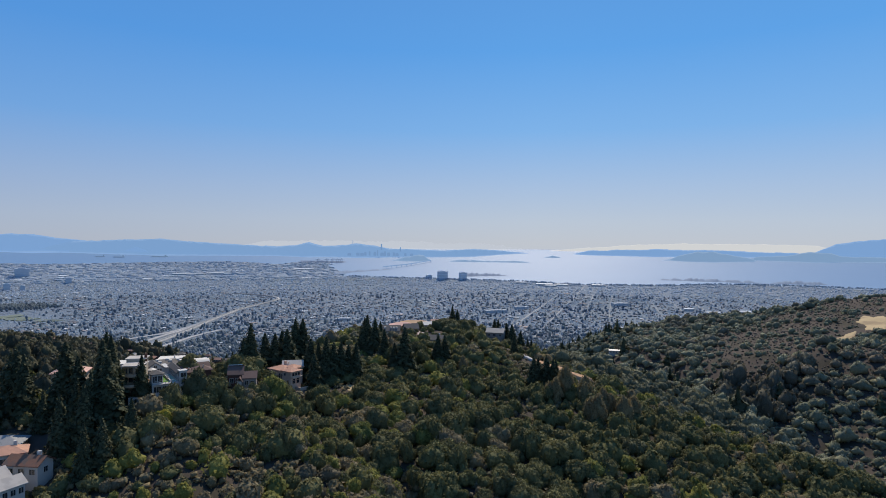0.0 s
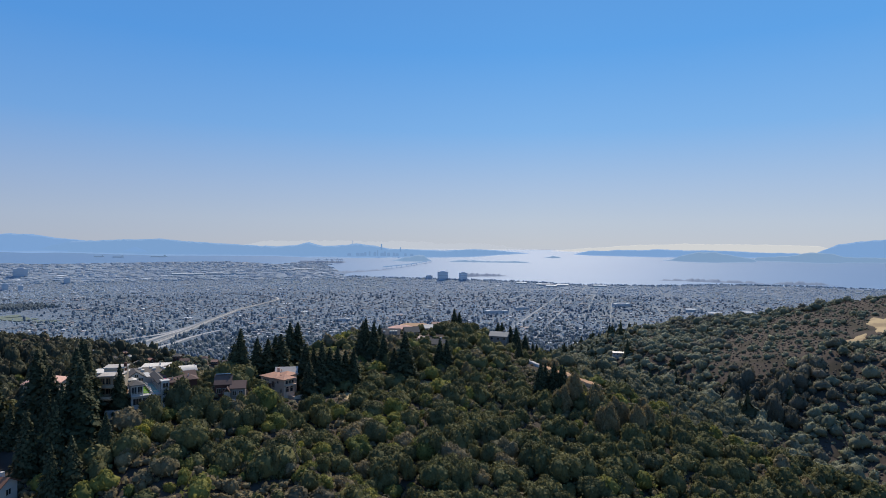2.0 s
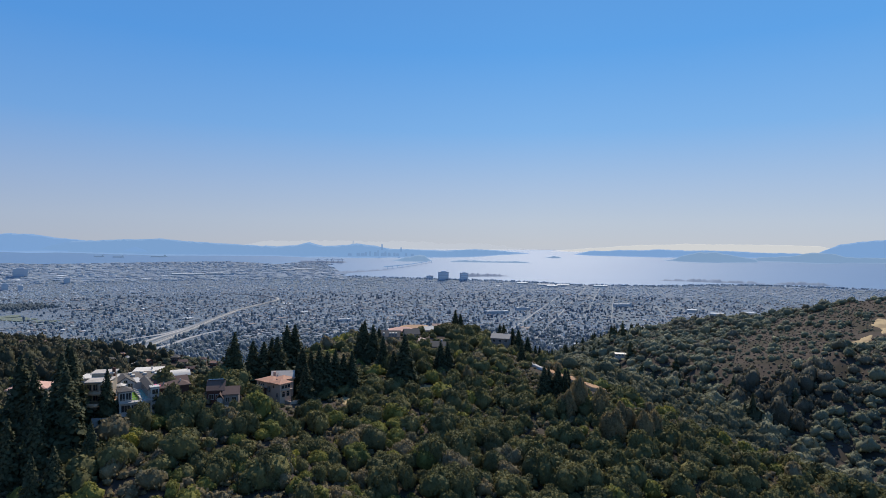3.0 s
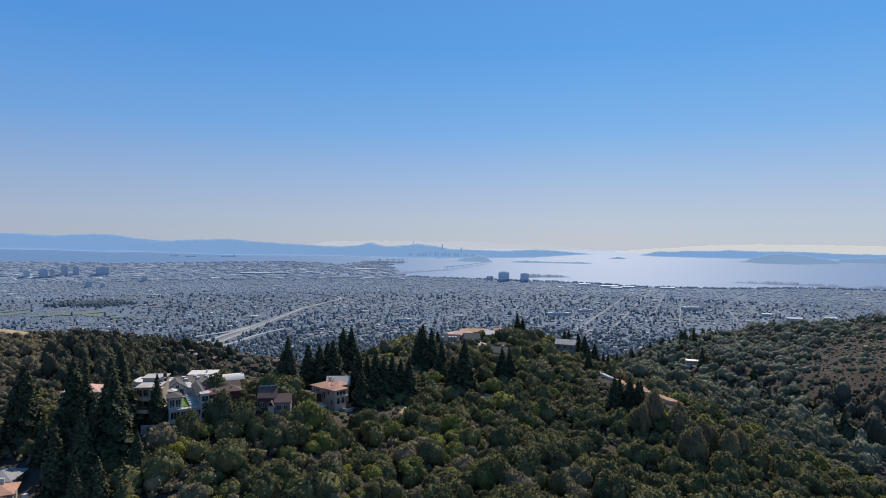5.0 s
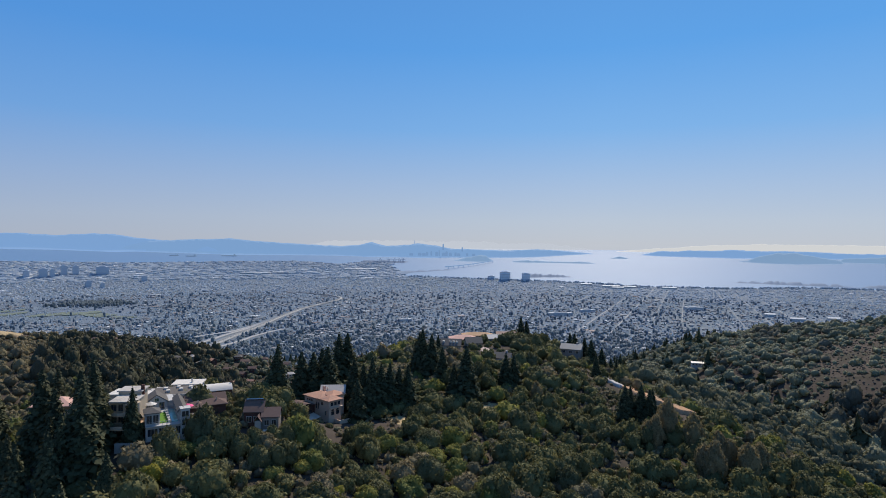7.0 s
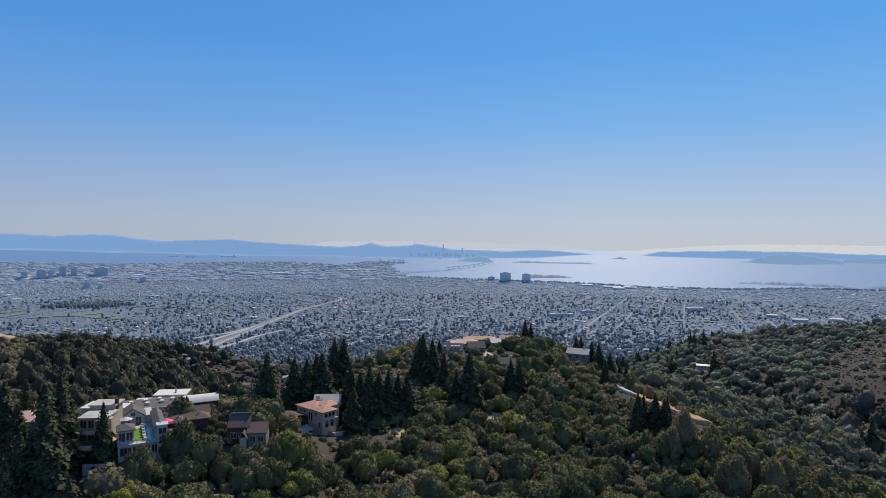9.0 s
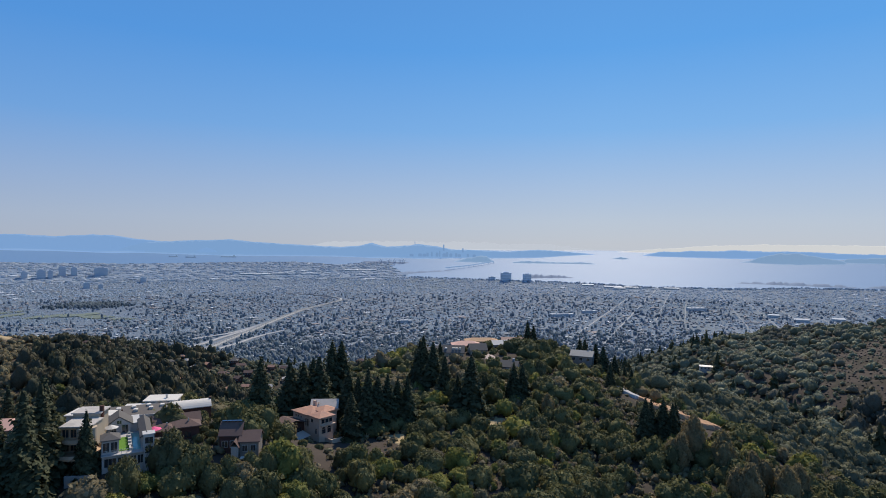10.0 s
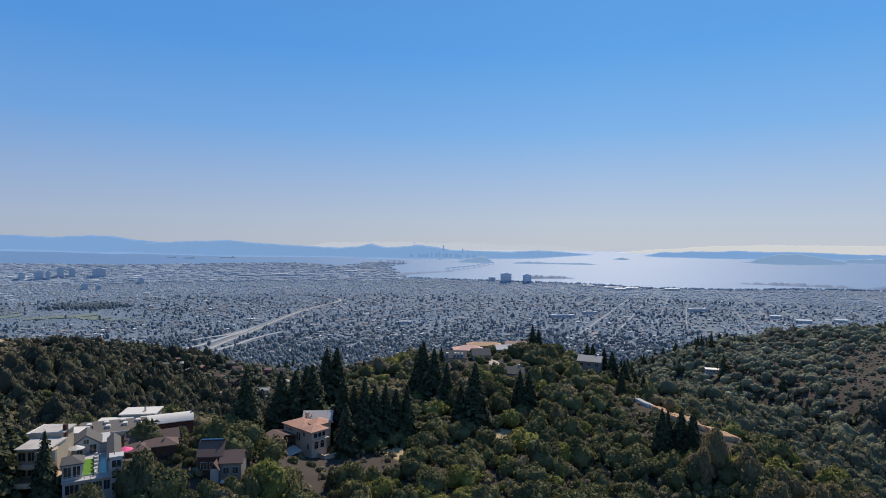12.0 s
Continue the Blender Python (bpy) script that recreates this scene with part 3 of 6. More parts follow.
for k, (wide, q0, q1) in OPEN_STREETS.items():
    base = np.array([math.cos(GRID) * k * BLOCK, math.sin(GRID) * k * BLOCK + 2600])
    way = np.array([-math.sin(GRID), math.cos(GRID)])
    ends = []
    for q in np.arange(q0, q1, 40):
        px, py = base + way * q
        dd, tt = math.hypot(px, py - MID_Y), math.degrees(math.atan2(px, py - MID_Y))
        if 1700 < dd < shore_distance(tt) - 200 and abs(tt) < 46 and py > 500:
            ends.append((px, py))
    if len(ends) > 6:
        v, f = strip([ends[0], ends[-1]], wide, 1.2, 60)
        vs.append(v), fs.append(f + off)
        off += len(v)
tagged(mesh_np("streets", np.concatenate(vs), np.concatenate(fs), STREET), "straight pale streets running down to the bay", "streets", "", "structure")

# park lawns by the golf course
GREEN = mat("park_grass", (0.15, 0.175, 0.14), 0.9, 0.2, 0.02)
for px, py, w, l in ((-1880, 2680, 90, 120), (-1690, 2660, 130, 150), (-1590, 2720, 110, 130), (-1480, 2640, 150, 110), (-1980, 2820, 80, 100), (-1330, 2560, 90, 90)):
    a = np.linspace(0, 2 * np.pi, 25)[:-1]
    r = 1 + 0.3 * np.sin(a * 2 + px) + 0.15 * np.sin(a * 5)
    w, l = w * 0.45, l * 0.6
    x, y = px + np.cos(a) * w * r, py + np.sin(a) * l * r
    z = ground_height(x, y) + 3.0
    top, low = drawn_in(x, y, z), drawn_in(x, y, z - 6)
    bm = bmesh.new()
    t_ = [bm.verts.new(p) for p in top]
    l_ = [bm.verts.new(p) for p in low]
    bm.faces.new(t_)
    for i in range(24):
        bm.faces.new((l_[i], l_[(i + 1) % 24], t_[(i + 1) % 24], t_[i]))
    tagged(part("park_lawn", bm, GREEN, None), "open green park lawn among dark trees", "lawn", "park lawns")

PARKS = [(-1680, 2690, 330), (-1800, 3150, 260)]
x, y, d = plain_spots(16500, 1350, 6600, 0.95)
keep = ~near_road(x, y, 14) & ~on_street(x, y, 7) & (rng.random(len(x)) < np.interp(d, [1400, 1900, 2600], [0.5, 0.7, 0.85]) + 0.5 * value_noise(x / 420, y / 420, 44))
for px, py, r in PARKS:
    keep &= np.hypot(x - px, y - py) > r
x, y, d = x[keep], y[keep], d[keep]
z = ground_height(x, y)
grow = 0.72 + d / 5200
big = rng.random(len(x)) < 0.03 + 0.08 * (d > 4800)
w, l = rng.uniform(5, 8.5, len(x)) * grow * (1 + 1.6 * big), rng.uniform(7, 11.5, len(x)) * grow * (1 + 2.0 * big)
a = GRID + (rng.random(len(x)) < 0.5) * math.pi / 2 + rng.normal(0, 0.12, len(x))
tall = rng.uniform(2.6, 5.4, len(x)) * (0.8 + 0.2 * grow)
peak = rng.uniform(0.3, 2.6, len(x)) * (1 - big)


def house_field(name, i, walls, roofs, label):
    v, fw, fr = box_houses(x[i], y[i], z[i], w[i], l[i], tall[i], peak[i], a[i])
    ob = mesh_np(name, drawn_in(*v.T), np.concatenate([fw, fr]), walls)
    ob.data.materials.append(roofs)
    ob.data.polygons.foreach_set("material_index", np.r_[np.zeros(len(fw), np.int32), np.ones(len(fr), np.int32)])
    return tagged(ob, label, "houses", "", "stuff")


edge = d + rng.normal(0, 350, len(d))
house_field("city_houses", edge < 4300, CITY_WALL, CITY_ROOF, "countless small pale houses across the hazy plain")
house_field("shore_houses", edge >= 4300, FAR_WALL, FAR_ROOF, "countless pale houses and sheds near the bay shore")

# warehouses and port sheds towards the bay
k = 2600
turn, d = rng.uniform(-46, -3.2, k), rng.uniform(6000, 11800, k)
keep = d < shore_distance(turn) - 150
turn, d = turn[keep], d[keep]
x, y = np.sin(np.radians(turn)) * d, MID_Y + np.cos(np.radians(turn)) * d
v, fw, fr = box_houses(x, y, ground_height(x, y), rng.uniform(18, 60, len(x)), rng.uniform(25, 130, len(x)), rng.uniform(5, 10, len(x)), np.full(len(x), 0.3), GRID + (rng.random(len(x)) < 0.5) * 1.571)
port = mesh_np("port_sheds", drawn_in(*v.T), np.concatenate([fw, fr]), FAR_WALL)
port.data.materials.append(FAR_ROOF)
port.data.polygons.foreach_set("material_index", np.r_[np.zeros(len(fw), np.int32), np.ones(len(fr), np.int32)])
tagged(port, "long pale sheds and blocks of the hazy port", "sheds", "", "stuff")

def lumps(name, x, y, grow, tall, material, label, domes=1, full=True):
    """Far trees as small rounded domes in one mesh."""
    keep = ~near_road(x, y, 12) & ~(on_street(x, y, 0) & (rng.random(len(x)) < 0.8)) & (np.abs(np.degrees(np.arctan2(x, y))) < 45)
    x, y, grow, tall = (np.repeat(q[keep], domes) for q in (x, y, grow, tall))
    z = ground_height(x, y) - 1
    n = len(x)
    wide = rng.uniform(3.2, 6.4, n) * grow
    if domes > 1:
        x, y = x + rng.normal(0, 0.45, n) * wide, y + rng.normal(0, 0.45, n) * wide
        tall = tall * rng.uniform(0.6, 1.1, n)
        wide = wide * 0.8
    ring = np.arange(5) * 2 * np.pi / 5
    a = ring[None] + rng.uniform(0, 6.28, (n, 1))
    rows = []
    for rise, part_of in ((0.0, 0.8), (0.55, 0.95)):
        w = wide[:, None] * part_of * rng.uniform(0.75, 1.2, (n, 5))
        rows.append(np.stack([x[:, None] + np.cos(a) * w, y[:, None] + np.sin(a) * w, (z[:, None] + tall[:, None] * rise * rng.uniform(0.8, 1.2, (n, 5)))], -1))
    top = np.stack([x + rng.normal(0, 0.15, n) * wide, y + rng.normal(0, 0.15, n) * wide, z + tall], -1)[:, None]
    v = np.concatenate(rows + [top], 1).reshape(-1, 3)
    nxt = np.roll(np.arange(5), -1)
    cap = np.stack([np.arange(5) + 5, nxt + 5, np.full(5, 10)], -1)
    if full:
        f = np.concatenate([np.stack([np.arange(5), nxt, nxt + 5], -1), np.stack([np.arange(5), nxt + 5, np.arange(5) + 5], -1), cap])
        f = (f[None] + np.arange(n)[:, None, None] * 11).reshape(-1, 3)
    else:
        v = v.reshape(n, 11, 3)[:, 5:]
        v[:, 5, 2] -= 0.3 * tall
        v[:, :5, 2] = z[:, None]
        v, f = v.reshape(-1, 3), ((cap - 5)[None] + np.arange(n)[:, None, None] * 6).reshape(-1, 3)
    return tagged(mesh_np(name, drawn_in(*v.T), f, material, smooth=True), label, "trees", "", "stuff")


x, y, d = plain_spots(92000, 1250, 6650, 0.9)
more = plain_spots(1500, 1200, 2300)
x, y, d = (np.r_[p, q] for p, q in zip((x, y, d), more))
clump = value_noise(x / 350, y / 350, 40) + 0.5 * value_noise(x / 90, y / 90, 41)
keep = rng.random(len(x)) < np.interp(d, [1400, 2600], [0.95, 0.72]) + clump
x, y, d = x[keep], y[keep], d[keep]
grow = 0.7 + d / 5200
tall = rng.uniform(4, 9, len(x)) * (0.7 + 0.3 * grow) * (1 + 0.9 * (rng.random(len(x)) < 0.14)) * np.interp(d, [1400, 2300], [1.1, 1.0])
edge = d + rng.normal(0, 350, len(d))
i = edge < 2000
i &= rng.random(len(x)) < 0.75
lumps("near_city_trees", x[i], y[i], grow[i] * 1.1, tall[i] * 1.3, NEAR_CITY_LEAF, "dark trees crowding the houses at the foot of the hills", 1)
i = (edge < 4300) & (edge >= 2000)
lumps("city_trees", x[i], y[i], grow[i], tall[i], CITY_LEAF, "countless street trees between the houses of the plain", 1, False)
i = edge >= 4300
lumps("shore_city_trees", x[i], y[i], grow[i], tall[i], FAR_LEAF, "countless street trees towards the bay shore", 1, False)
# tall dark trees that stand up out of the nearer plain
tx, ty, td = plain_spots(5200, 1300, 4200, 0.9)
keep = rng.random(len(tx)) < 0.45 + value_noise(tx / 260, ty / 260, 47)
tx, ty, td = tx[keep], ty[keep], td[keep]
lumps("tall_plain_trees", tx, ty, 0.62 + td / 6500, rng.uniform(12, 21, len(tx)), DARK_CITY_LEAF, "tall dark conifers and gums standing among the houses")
px, py = rng.normal(-1800, 75, 420), rng.normal(3150, 70, 420)
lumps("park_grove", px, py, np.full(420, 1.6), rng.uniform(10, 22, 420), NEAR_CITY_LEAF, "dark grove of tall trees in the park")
turn, d = rng.uniform(-46, -3.2, 3500), rng.uniform(6400, 11800, 3500)
keep = d < shore_distance(turn) - 100
turn, d = turn[keep], d[keep]
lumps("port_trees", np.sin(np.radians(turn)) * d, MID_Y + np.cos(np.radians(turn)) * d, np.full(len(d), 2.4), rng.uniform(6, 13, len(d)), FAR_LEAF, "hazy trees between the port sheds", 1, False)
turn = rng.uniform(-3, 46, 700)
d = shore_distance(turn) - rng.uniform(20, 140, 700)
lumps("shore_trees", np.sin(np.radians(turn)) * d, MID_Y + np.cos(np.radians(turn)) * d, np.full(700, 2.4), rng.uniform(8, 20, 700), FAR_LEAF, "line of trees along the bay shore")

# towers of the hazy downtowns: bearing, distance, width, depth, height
# tower walls and window bands: haze painted in as lighter, bluer colour
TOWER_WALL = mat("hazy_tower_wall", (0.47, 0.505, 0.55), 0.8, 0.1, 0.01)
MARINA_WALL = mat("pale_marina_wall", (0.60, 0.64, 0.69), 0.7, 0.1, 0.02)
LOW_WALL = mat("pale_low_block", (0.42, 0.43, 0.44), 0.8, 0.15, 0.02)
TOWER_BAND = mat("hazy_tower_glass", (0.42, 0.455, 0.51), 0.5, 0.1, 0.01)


def tower(turn, d, w, l, h, floors, label):
    x, y = math.sin(radians(turn)) * d, MID_Y + math.cos(radians(turn)) * d
    z = float(ground_height(np.array([x]), np.array([y]))[0])
    a, b = drawn_in(x, y, z), drawn_in(x + 1, y, z)
    s = float(np.linalg.norm(a - drawn_in(x, y, z + 1)))
    t = new("tower_block")
    t.matrix_world = Matrix.LocRotScale(Vector(a), Euler((0, 0, -radians(turn) * 0.5 + 0.3)), Vector((s, s, s)))
    tagged(t, label, "tower", "downtown towers")
    face = LOW_WALL if h < 25 else (MARINA_WALL if turn > 0 else TOWER_WALL)
    part("body", boxes((-w / 2, w / 2, -l / 2, l / 2, -10, h)), face, t)
    for k in range(floors):
        zz = h * (k + 0.5) / floors
        part("window_band", boxes((-w / 2 - 0.4, w / 2 + 0.4, -l / 2 - 0.4, l / 2 + 0.4, zz - h / floors * 0.22, zz + h / floors * 0.22)), TOWER_BAND, t)
    part("plant_room", boxes((-w / 4, w / 4, -l / 4, l / 4, h, h + h * 0.08 + 1)), face, t)


for turn, d, w, l, h, label in ((5.9, 6150, 100, 40, 80, "broad pale tower block near the marina"), (7.85, 6120, 72, 40, 72, "pale tower block near the marina"), (4.6, 6250, 60, 40, 34, "low pale block near the marina"),
                                (-33.5, 6900, 70, 50, 78, "hazy grey downtown tower"), (-32.9, 6900, 40, 40, 72, "hazy grey downtown tower"), (-32.1, 7300, 60, 50, 92, "hazy slender downtown tower"),
                                (-31.3, 7300, 55, 45, 84, "hazy grey downtown tower"), (-34.6, 6900, 50, 50, 64, "hazy grey downtown tower"), (-29.4, 7200, 120, 60, 80, "long hazy hospital block"),
                                (-30.4, 5300, 40, 30, 46, "pale apartment tower on the plain"), (-26.3, 6000, 44, 30, 42, "pale apartment tower on the plain"), (-29.4, 5200, 30, 26, 34, "pale apartment tower on the plain"),
                                (13.5, 3050, 70, 26, 12, "long low pale school block"), (11.1, 2830, 110, 30, 13, "long low pale block with a flat roof"), (22.6, 3430, 90, 40, 16, "broad low pale block"), (-3.6, 2470, 60, 26, 10, "low pale hall on the plain")):
    tower(turn, d, w, l, h, max(2, int(h / 16)), label)

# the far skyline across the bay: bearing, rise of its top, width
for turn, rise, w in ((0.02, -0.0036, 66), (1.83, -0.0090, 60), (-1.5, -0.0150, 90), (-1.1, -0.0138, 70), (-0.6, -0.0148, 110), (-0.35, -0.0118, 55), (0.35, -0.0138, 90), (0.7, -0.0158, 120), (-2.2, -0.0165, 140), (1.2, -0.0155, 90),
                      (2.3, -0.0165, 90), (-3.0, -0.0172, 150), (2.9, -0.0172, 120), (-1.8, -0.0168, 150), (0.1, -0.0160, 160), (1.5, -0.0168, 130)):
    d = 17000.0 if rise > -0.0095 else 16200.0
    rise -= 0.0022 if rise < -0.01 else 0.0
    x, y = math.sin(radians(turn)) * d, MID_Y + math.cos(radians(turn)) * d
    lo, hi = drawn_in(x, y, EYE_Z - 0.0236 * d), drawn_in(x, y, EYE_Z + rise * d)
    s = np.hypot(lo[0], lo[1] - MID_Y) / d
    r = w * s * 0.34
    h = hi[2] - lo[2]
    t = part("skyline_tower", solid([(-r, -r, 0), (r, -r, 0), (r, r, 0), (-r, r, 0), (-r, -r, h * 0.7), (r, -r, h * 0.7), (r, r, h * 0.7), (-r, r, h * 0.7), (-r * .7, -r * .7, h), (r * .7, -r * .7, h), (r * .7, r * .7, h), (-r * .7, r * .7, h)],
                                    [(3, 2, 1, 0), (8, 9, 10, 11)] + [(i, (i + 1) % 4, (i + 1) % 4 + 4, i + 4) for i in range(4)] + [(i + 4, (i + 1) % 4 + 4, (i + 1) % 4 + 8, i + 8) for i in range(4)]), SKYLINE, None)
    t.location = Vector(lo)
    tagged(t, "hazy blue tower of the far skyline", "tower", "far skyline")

# the long bridge to the island
bridge = new("long_bridge")
tagged(bridge, "long low hazy bridge across the bay", "bridge")
ends = [(0.2, -0.0452), (1.4, -0.0430), (2.5, -0.0406), (3.6, -0.0370), (4.7, -0.0335)]
turns = np.linspace(0.2, 4.75, 40)
fall = np.interp(turns, [e[0] for e in ends], [e[1] for e in ends])
d = sea_distance(fall)
a = np.radians(turns)
x, y = np.sin(a) * d, MID_Y + np.cos(a) * d
z = -d * d / SEA_FALL
rows = [drawn_in(x, y + o, z + h) for o, h in ((-30, 26), (-30, 36), (30, 36), (30, 26))]
v = np.stack(rows, 1).reshape(-1, 3)
i = np.arange(39)[:, None] * 4
f = np.concatenate([np.stack([i + k, i + (k + 1) % 4, i + (k + 1) % 4 + 4, i + k + 4], -1).reshape(-1, 4) for k in range(4)])
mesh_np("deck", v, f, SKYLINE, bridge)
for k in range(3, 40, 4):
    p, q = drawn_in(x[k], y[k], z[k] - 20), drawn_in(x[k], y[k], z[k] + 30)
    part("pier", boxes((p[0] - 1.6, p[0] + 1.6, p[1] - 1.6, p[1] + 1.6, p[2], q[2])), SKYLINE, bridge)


# small things on the bay and the shore
SHIP = glow("hazy_ship", (0.17, 0.27, 0.42), 0.8)
for turn, fall, long in ((-19.5, -0.0262, 330), (-22.6, -0.0268, 200), (-24.0, -0.0258, 180)):
    d = float(sea_distance(fall))
    p = drawn_in(math.sin(radians(turn)) * d, MID_Y + math.cos(radians(turn)) * d, -d * d / SEA_FALL)
    k = np.hypot(p[0], p[1] - MID_Y) / d
    ship = new("cargo_ship")
    ship.matrix_world = Matrix.LocRotScale(Vector(p), Euler((0, 0, -radians(turn))), Vector((k, k, k)))
    tagged(ship, "hazy cargo ship lying in the bay", "ship", "ships on the bay")
    part("hull", solid([(-long / 2, -20, -8), (long / 2, -20, -8), (long / 2, 20, -8), (-long / 2, 20, -8), (-long / 2 - 8, -22, 16), (long / 2 + 8, -22, 16), (long / 2 + 8, 22, 16), (-long / 2 - 8, 22, 16)],
                       [(3, 2, 1, 0), (4, 5, 6, 7), (0, 1, 5, 4), (1, 2, 6, 5), (2, 3, 7, 6), (3, 0, 4, 7)]), SHIP, ship)
    part("deckhouse", boxes((long * 0.3, long * 0.42, -16, 16, 16, 42)), SHIP, ship)
CRANE = mat("hazy_crane_steel", (0.30, 0.34, 0.40), 0.6, 0.1, 0.1)
for turn in (-5.9, -5.1, -4.6, -4.1, -3.75):
    d = 11000.0
    p = drawn_in(math.sin(radians(turn)) * d, MID_Y + math.cos(radians(turn)) * d, -4)
    k = np.hypot(p[0], p[1] - MID_Y) / d
    crane = new("port_crane")
    crane.matrix_world = Matrix.LocRotScale(Vector(p), Euler((0, 0, 0.4)), Vector((k, k, k)))
    tagged(crane, "hazy tall container crane at the port", "crane", "port cranes")
    for lx, ly in ((-14, -14), (14, -14), (-14, 14), (14, 14)):
        part("leg", boxes((lx - 1.6, lx + 1.6, ly - 1.6, ly + 1.6, -10, 52)), CRANE, crane)
    part("boom", boxes((-60, 40, -2.5, 2.5, 52, 56)), CRANE, crane)
    part("mast", boxes((-2, 2, -2, 2, 56, 76)), CRANE, crane)
PALE_SHED = mat("white_shed_roof", (0.46, 0.47, 0.48), 0.7, 0.08, 0.02)
for turn, d, w, l in ((15.6, 5480, 150, 60), (17.2, 5450, 110, 50), (16.2, 5250, 90, 40), (20.6, 5500, 120, 40), (13.4, 5650, 100, 40), (-17.2, 7100, 320, 60), (-15.0, 7150, 180, 50), (-8.6, 8000, 160, 60), (-7.2, 8100, 260, 60), (30.5, 3150, 60, 24), (33, 3300, 50, 26), (28.5, 3300, 44, 22)):
    x, y = math.sin(radians(turn)) * d, MID_Y + math.cos(radians(turn)) * d
    p = drawn_in(x, y, float(ground_height(np.array([x]), np.array([y]))[0]))
    k = np.hypot(p[0], p[1] - MID_Y) / d
    shed = new("long_shed")
    shed.matrix_world = Matrix.LocRotScale(Vector(p), Euler((0, 0, -radians(turn) * 0.6)), Vector((k, k, k)))
    tagged(shed, "long white-roofed shed near the shore", "shed", "shore sheds")
    part("wall", boxes((-w / 2, w / 2, -l / 2, l / 2, -6, 11)), PALE_SHED, shed)
    part("roof", solid([(-w / 2 - 2, -l / 2 - 2, 11), (w / 2 + 2, -l / 2 - 2, 11), (w / 2 + 2, l / 2 + 2, 11), (-w / 2 - 2, l / 2 + 2, 11), (-w / 2, 0, 16), (w / 2, 0, 16)], [(3, 2, 1, 0), (0, 1, 5, 4), (2, 3, 4, 5), (1, 2, 5), (3, 0, 4)]), PALE_SHED, shed)
# the red-and-white mast on the far hills
d = 19500.0
p, q = (drawn_in(math.sin(radians(-2.7)) * d, MID_Y + math.cos(radians(-2.7)) * d, EYE_Z + e * d) for e in (-0.006, 0.0022))
mast = new("radio_mast")
mast.location = Vector(p)
tagged(mast, "hazy three-legged radio mast on the far hills", "mast")
for k in (-1, 0, 1):
    part("leg", boxes((k * 2.4 - 0.5, k * 2.4 + 0.5, -0.5, 0.5, -3, (q - p)[2] * (1 - 0.15 * abs(k)))), SKYLINE, mast)
part("crossbeam", boxes((-2.9, 2.9, -0.4, 0.4, (q - p)[2] * 0.55, (q - p)[2] * 0.6)), SKYLINE, mast)

# ---- houses ----
STUCCO = mat("tan_stucco", (0.50, 0.37, 0.28), 0.85, 0.12, 1.2, 0.02)
WHITE = mat("white_paint", (0.43, 0.405, 0.375), 0.6, 0.08, 1.0, 0.01)
CREAM = mat("cream_stucco", (0.42, 0.34, 0.25), 0.85, 0.12, 1.2, 0.02)
TERRA = mat("terracotta_tiles", (0.46, 0.25, 0.17), 0.8, 0.3, 2.0, 0.04, second=(0.38, 0.22, 0.16), coarse=0.5)
OLD_TILE = mat("weathered_brown_tiles", (0.20, 0.105, 0.07), 0.85, 0.3, 2.0, 0.05, second=(0.14, 0.10, 0.08), coarse=0.5)
BROWN_ROOF = mat("brown_shingles", (0.135, 0.090, 0.076), 0.85, 0.25, 2.0, 0.03)
BROWN_WALL = mat("dark_red_boards", (0.10, 0.05, 0.04), 0.8, 0.25, 2.0, 0.02)
GREY_ROOF = mat("grey_shingles", (0.115, 0.105, 0.096), 0.85, 0.2, 2.0, 0.03)
PALE_ROOF = mat("pale_gravel_roof", (0.42, 0.38, 0.34), 0.9, 0.12, 1.0, 0.02, second=(0.35, 0.32, 0.29), coarse=0.3)
WHITE_ROOF = mat("white_membrane_roof", (0.59, 0.53, 0.45), 0.55, 0.06, 0.6)
PINK_ROOF = mat("pink_clay_tiles", (0.55, 0.33, 0.26), 0.8, 0.2, 1.5, 0.03)
WOOD = mat("tan_deck_boards", (0.42, 0.28, 0.17), 0.7, 0.2, 2.0, 0.02)
GLASS = mat("dark_window_glass", (0.02, 0.028, 0.035), 0.06, 0.1, 1.0, spec=0.8)
SOLAR = mat("solar_glass", (0.012, 0.018, 0.045), 0.08, 0.1, 1.0, spec=0.8)
LAWN = mat("bright_lawn", (0.10, 0.20, 0.03), 0.9, 0.2, 3.0, 0.03)
POOL = mat("pool_water", (0.22, 0.42, 0.36), 0.1, 0.1, 1.0, spec=0.2)
CONCRETE = mat("concrete", (0.40, 0.38, 0.36), 0.85, 0.15, 0.8, 0.02)
METAL = mat("grey_metal", (0.45, 0.46, 0.47), 0.4, 0.1, 1.0, metal=0.8)
PINK = mat("pink_cloth", (0.75, 0.12, 0.25), 0.8, 0.1, 2.0)


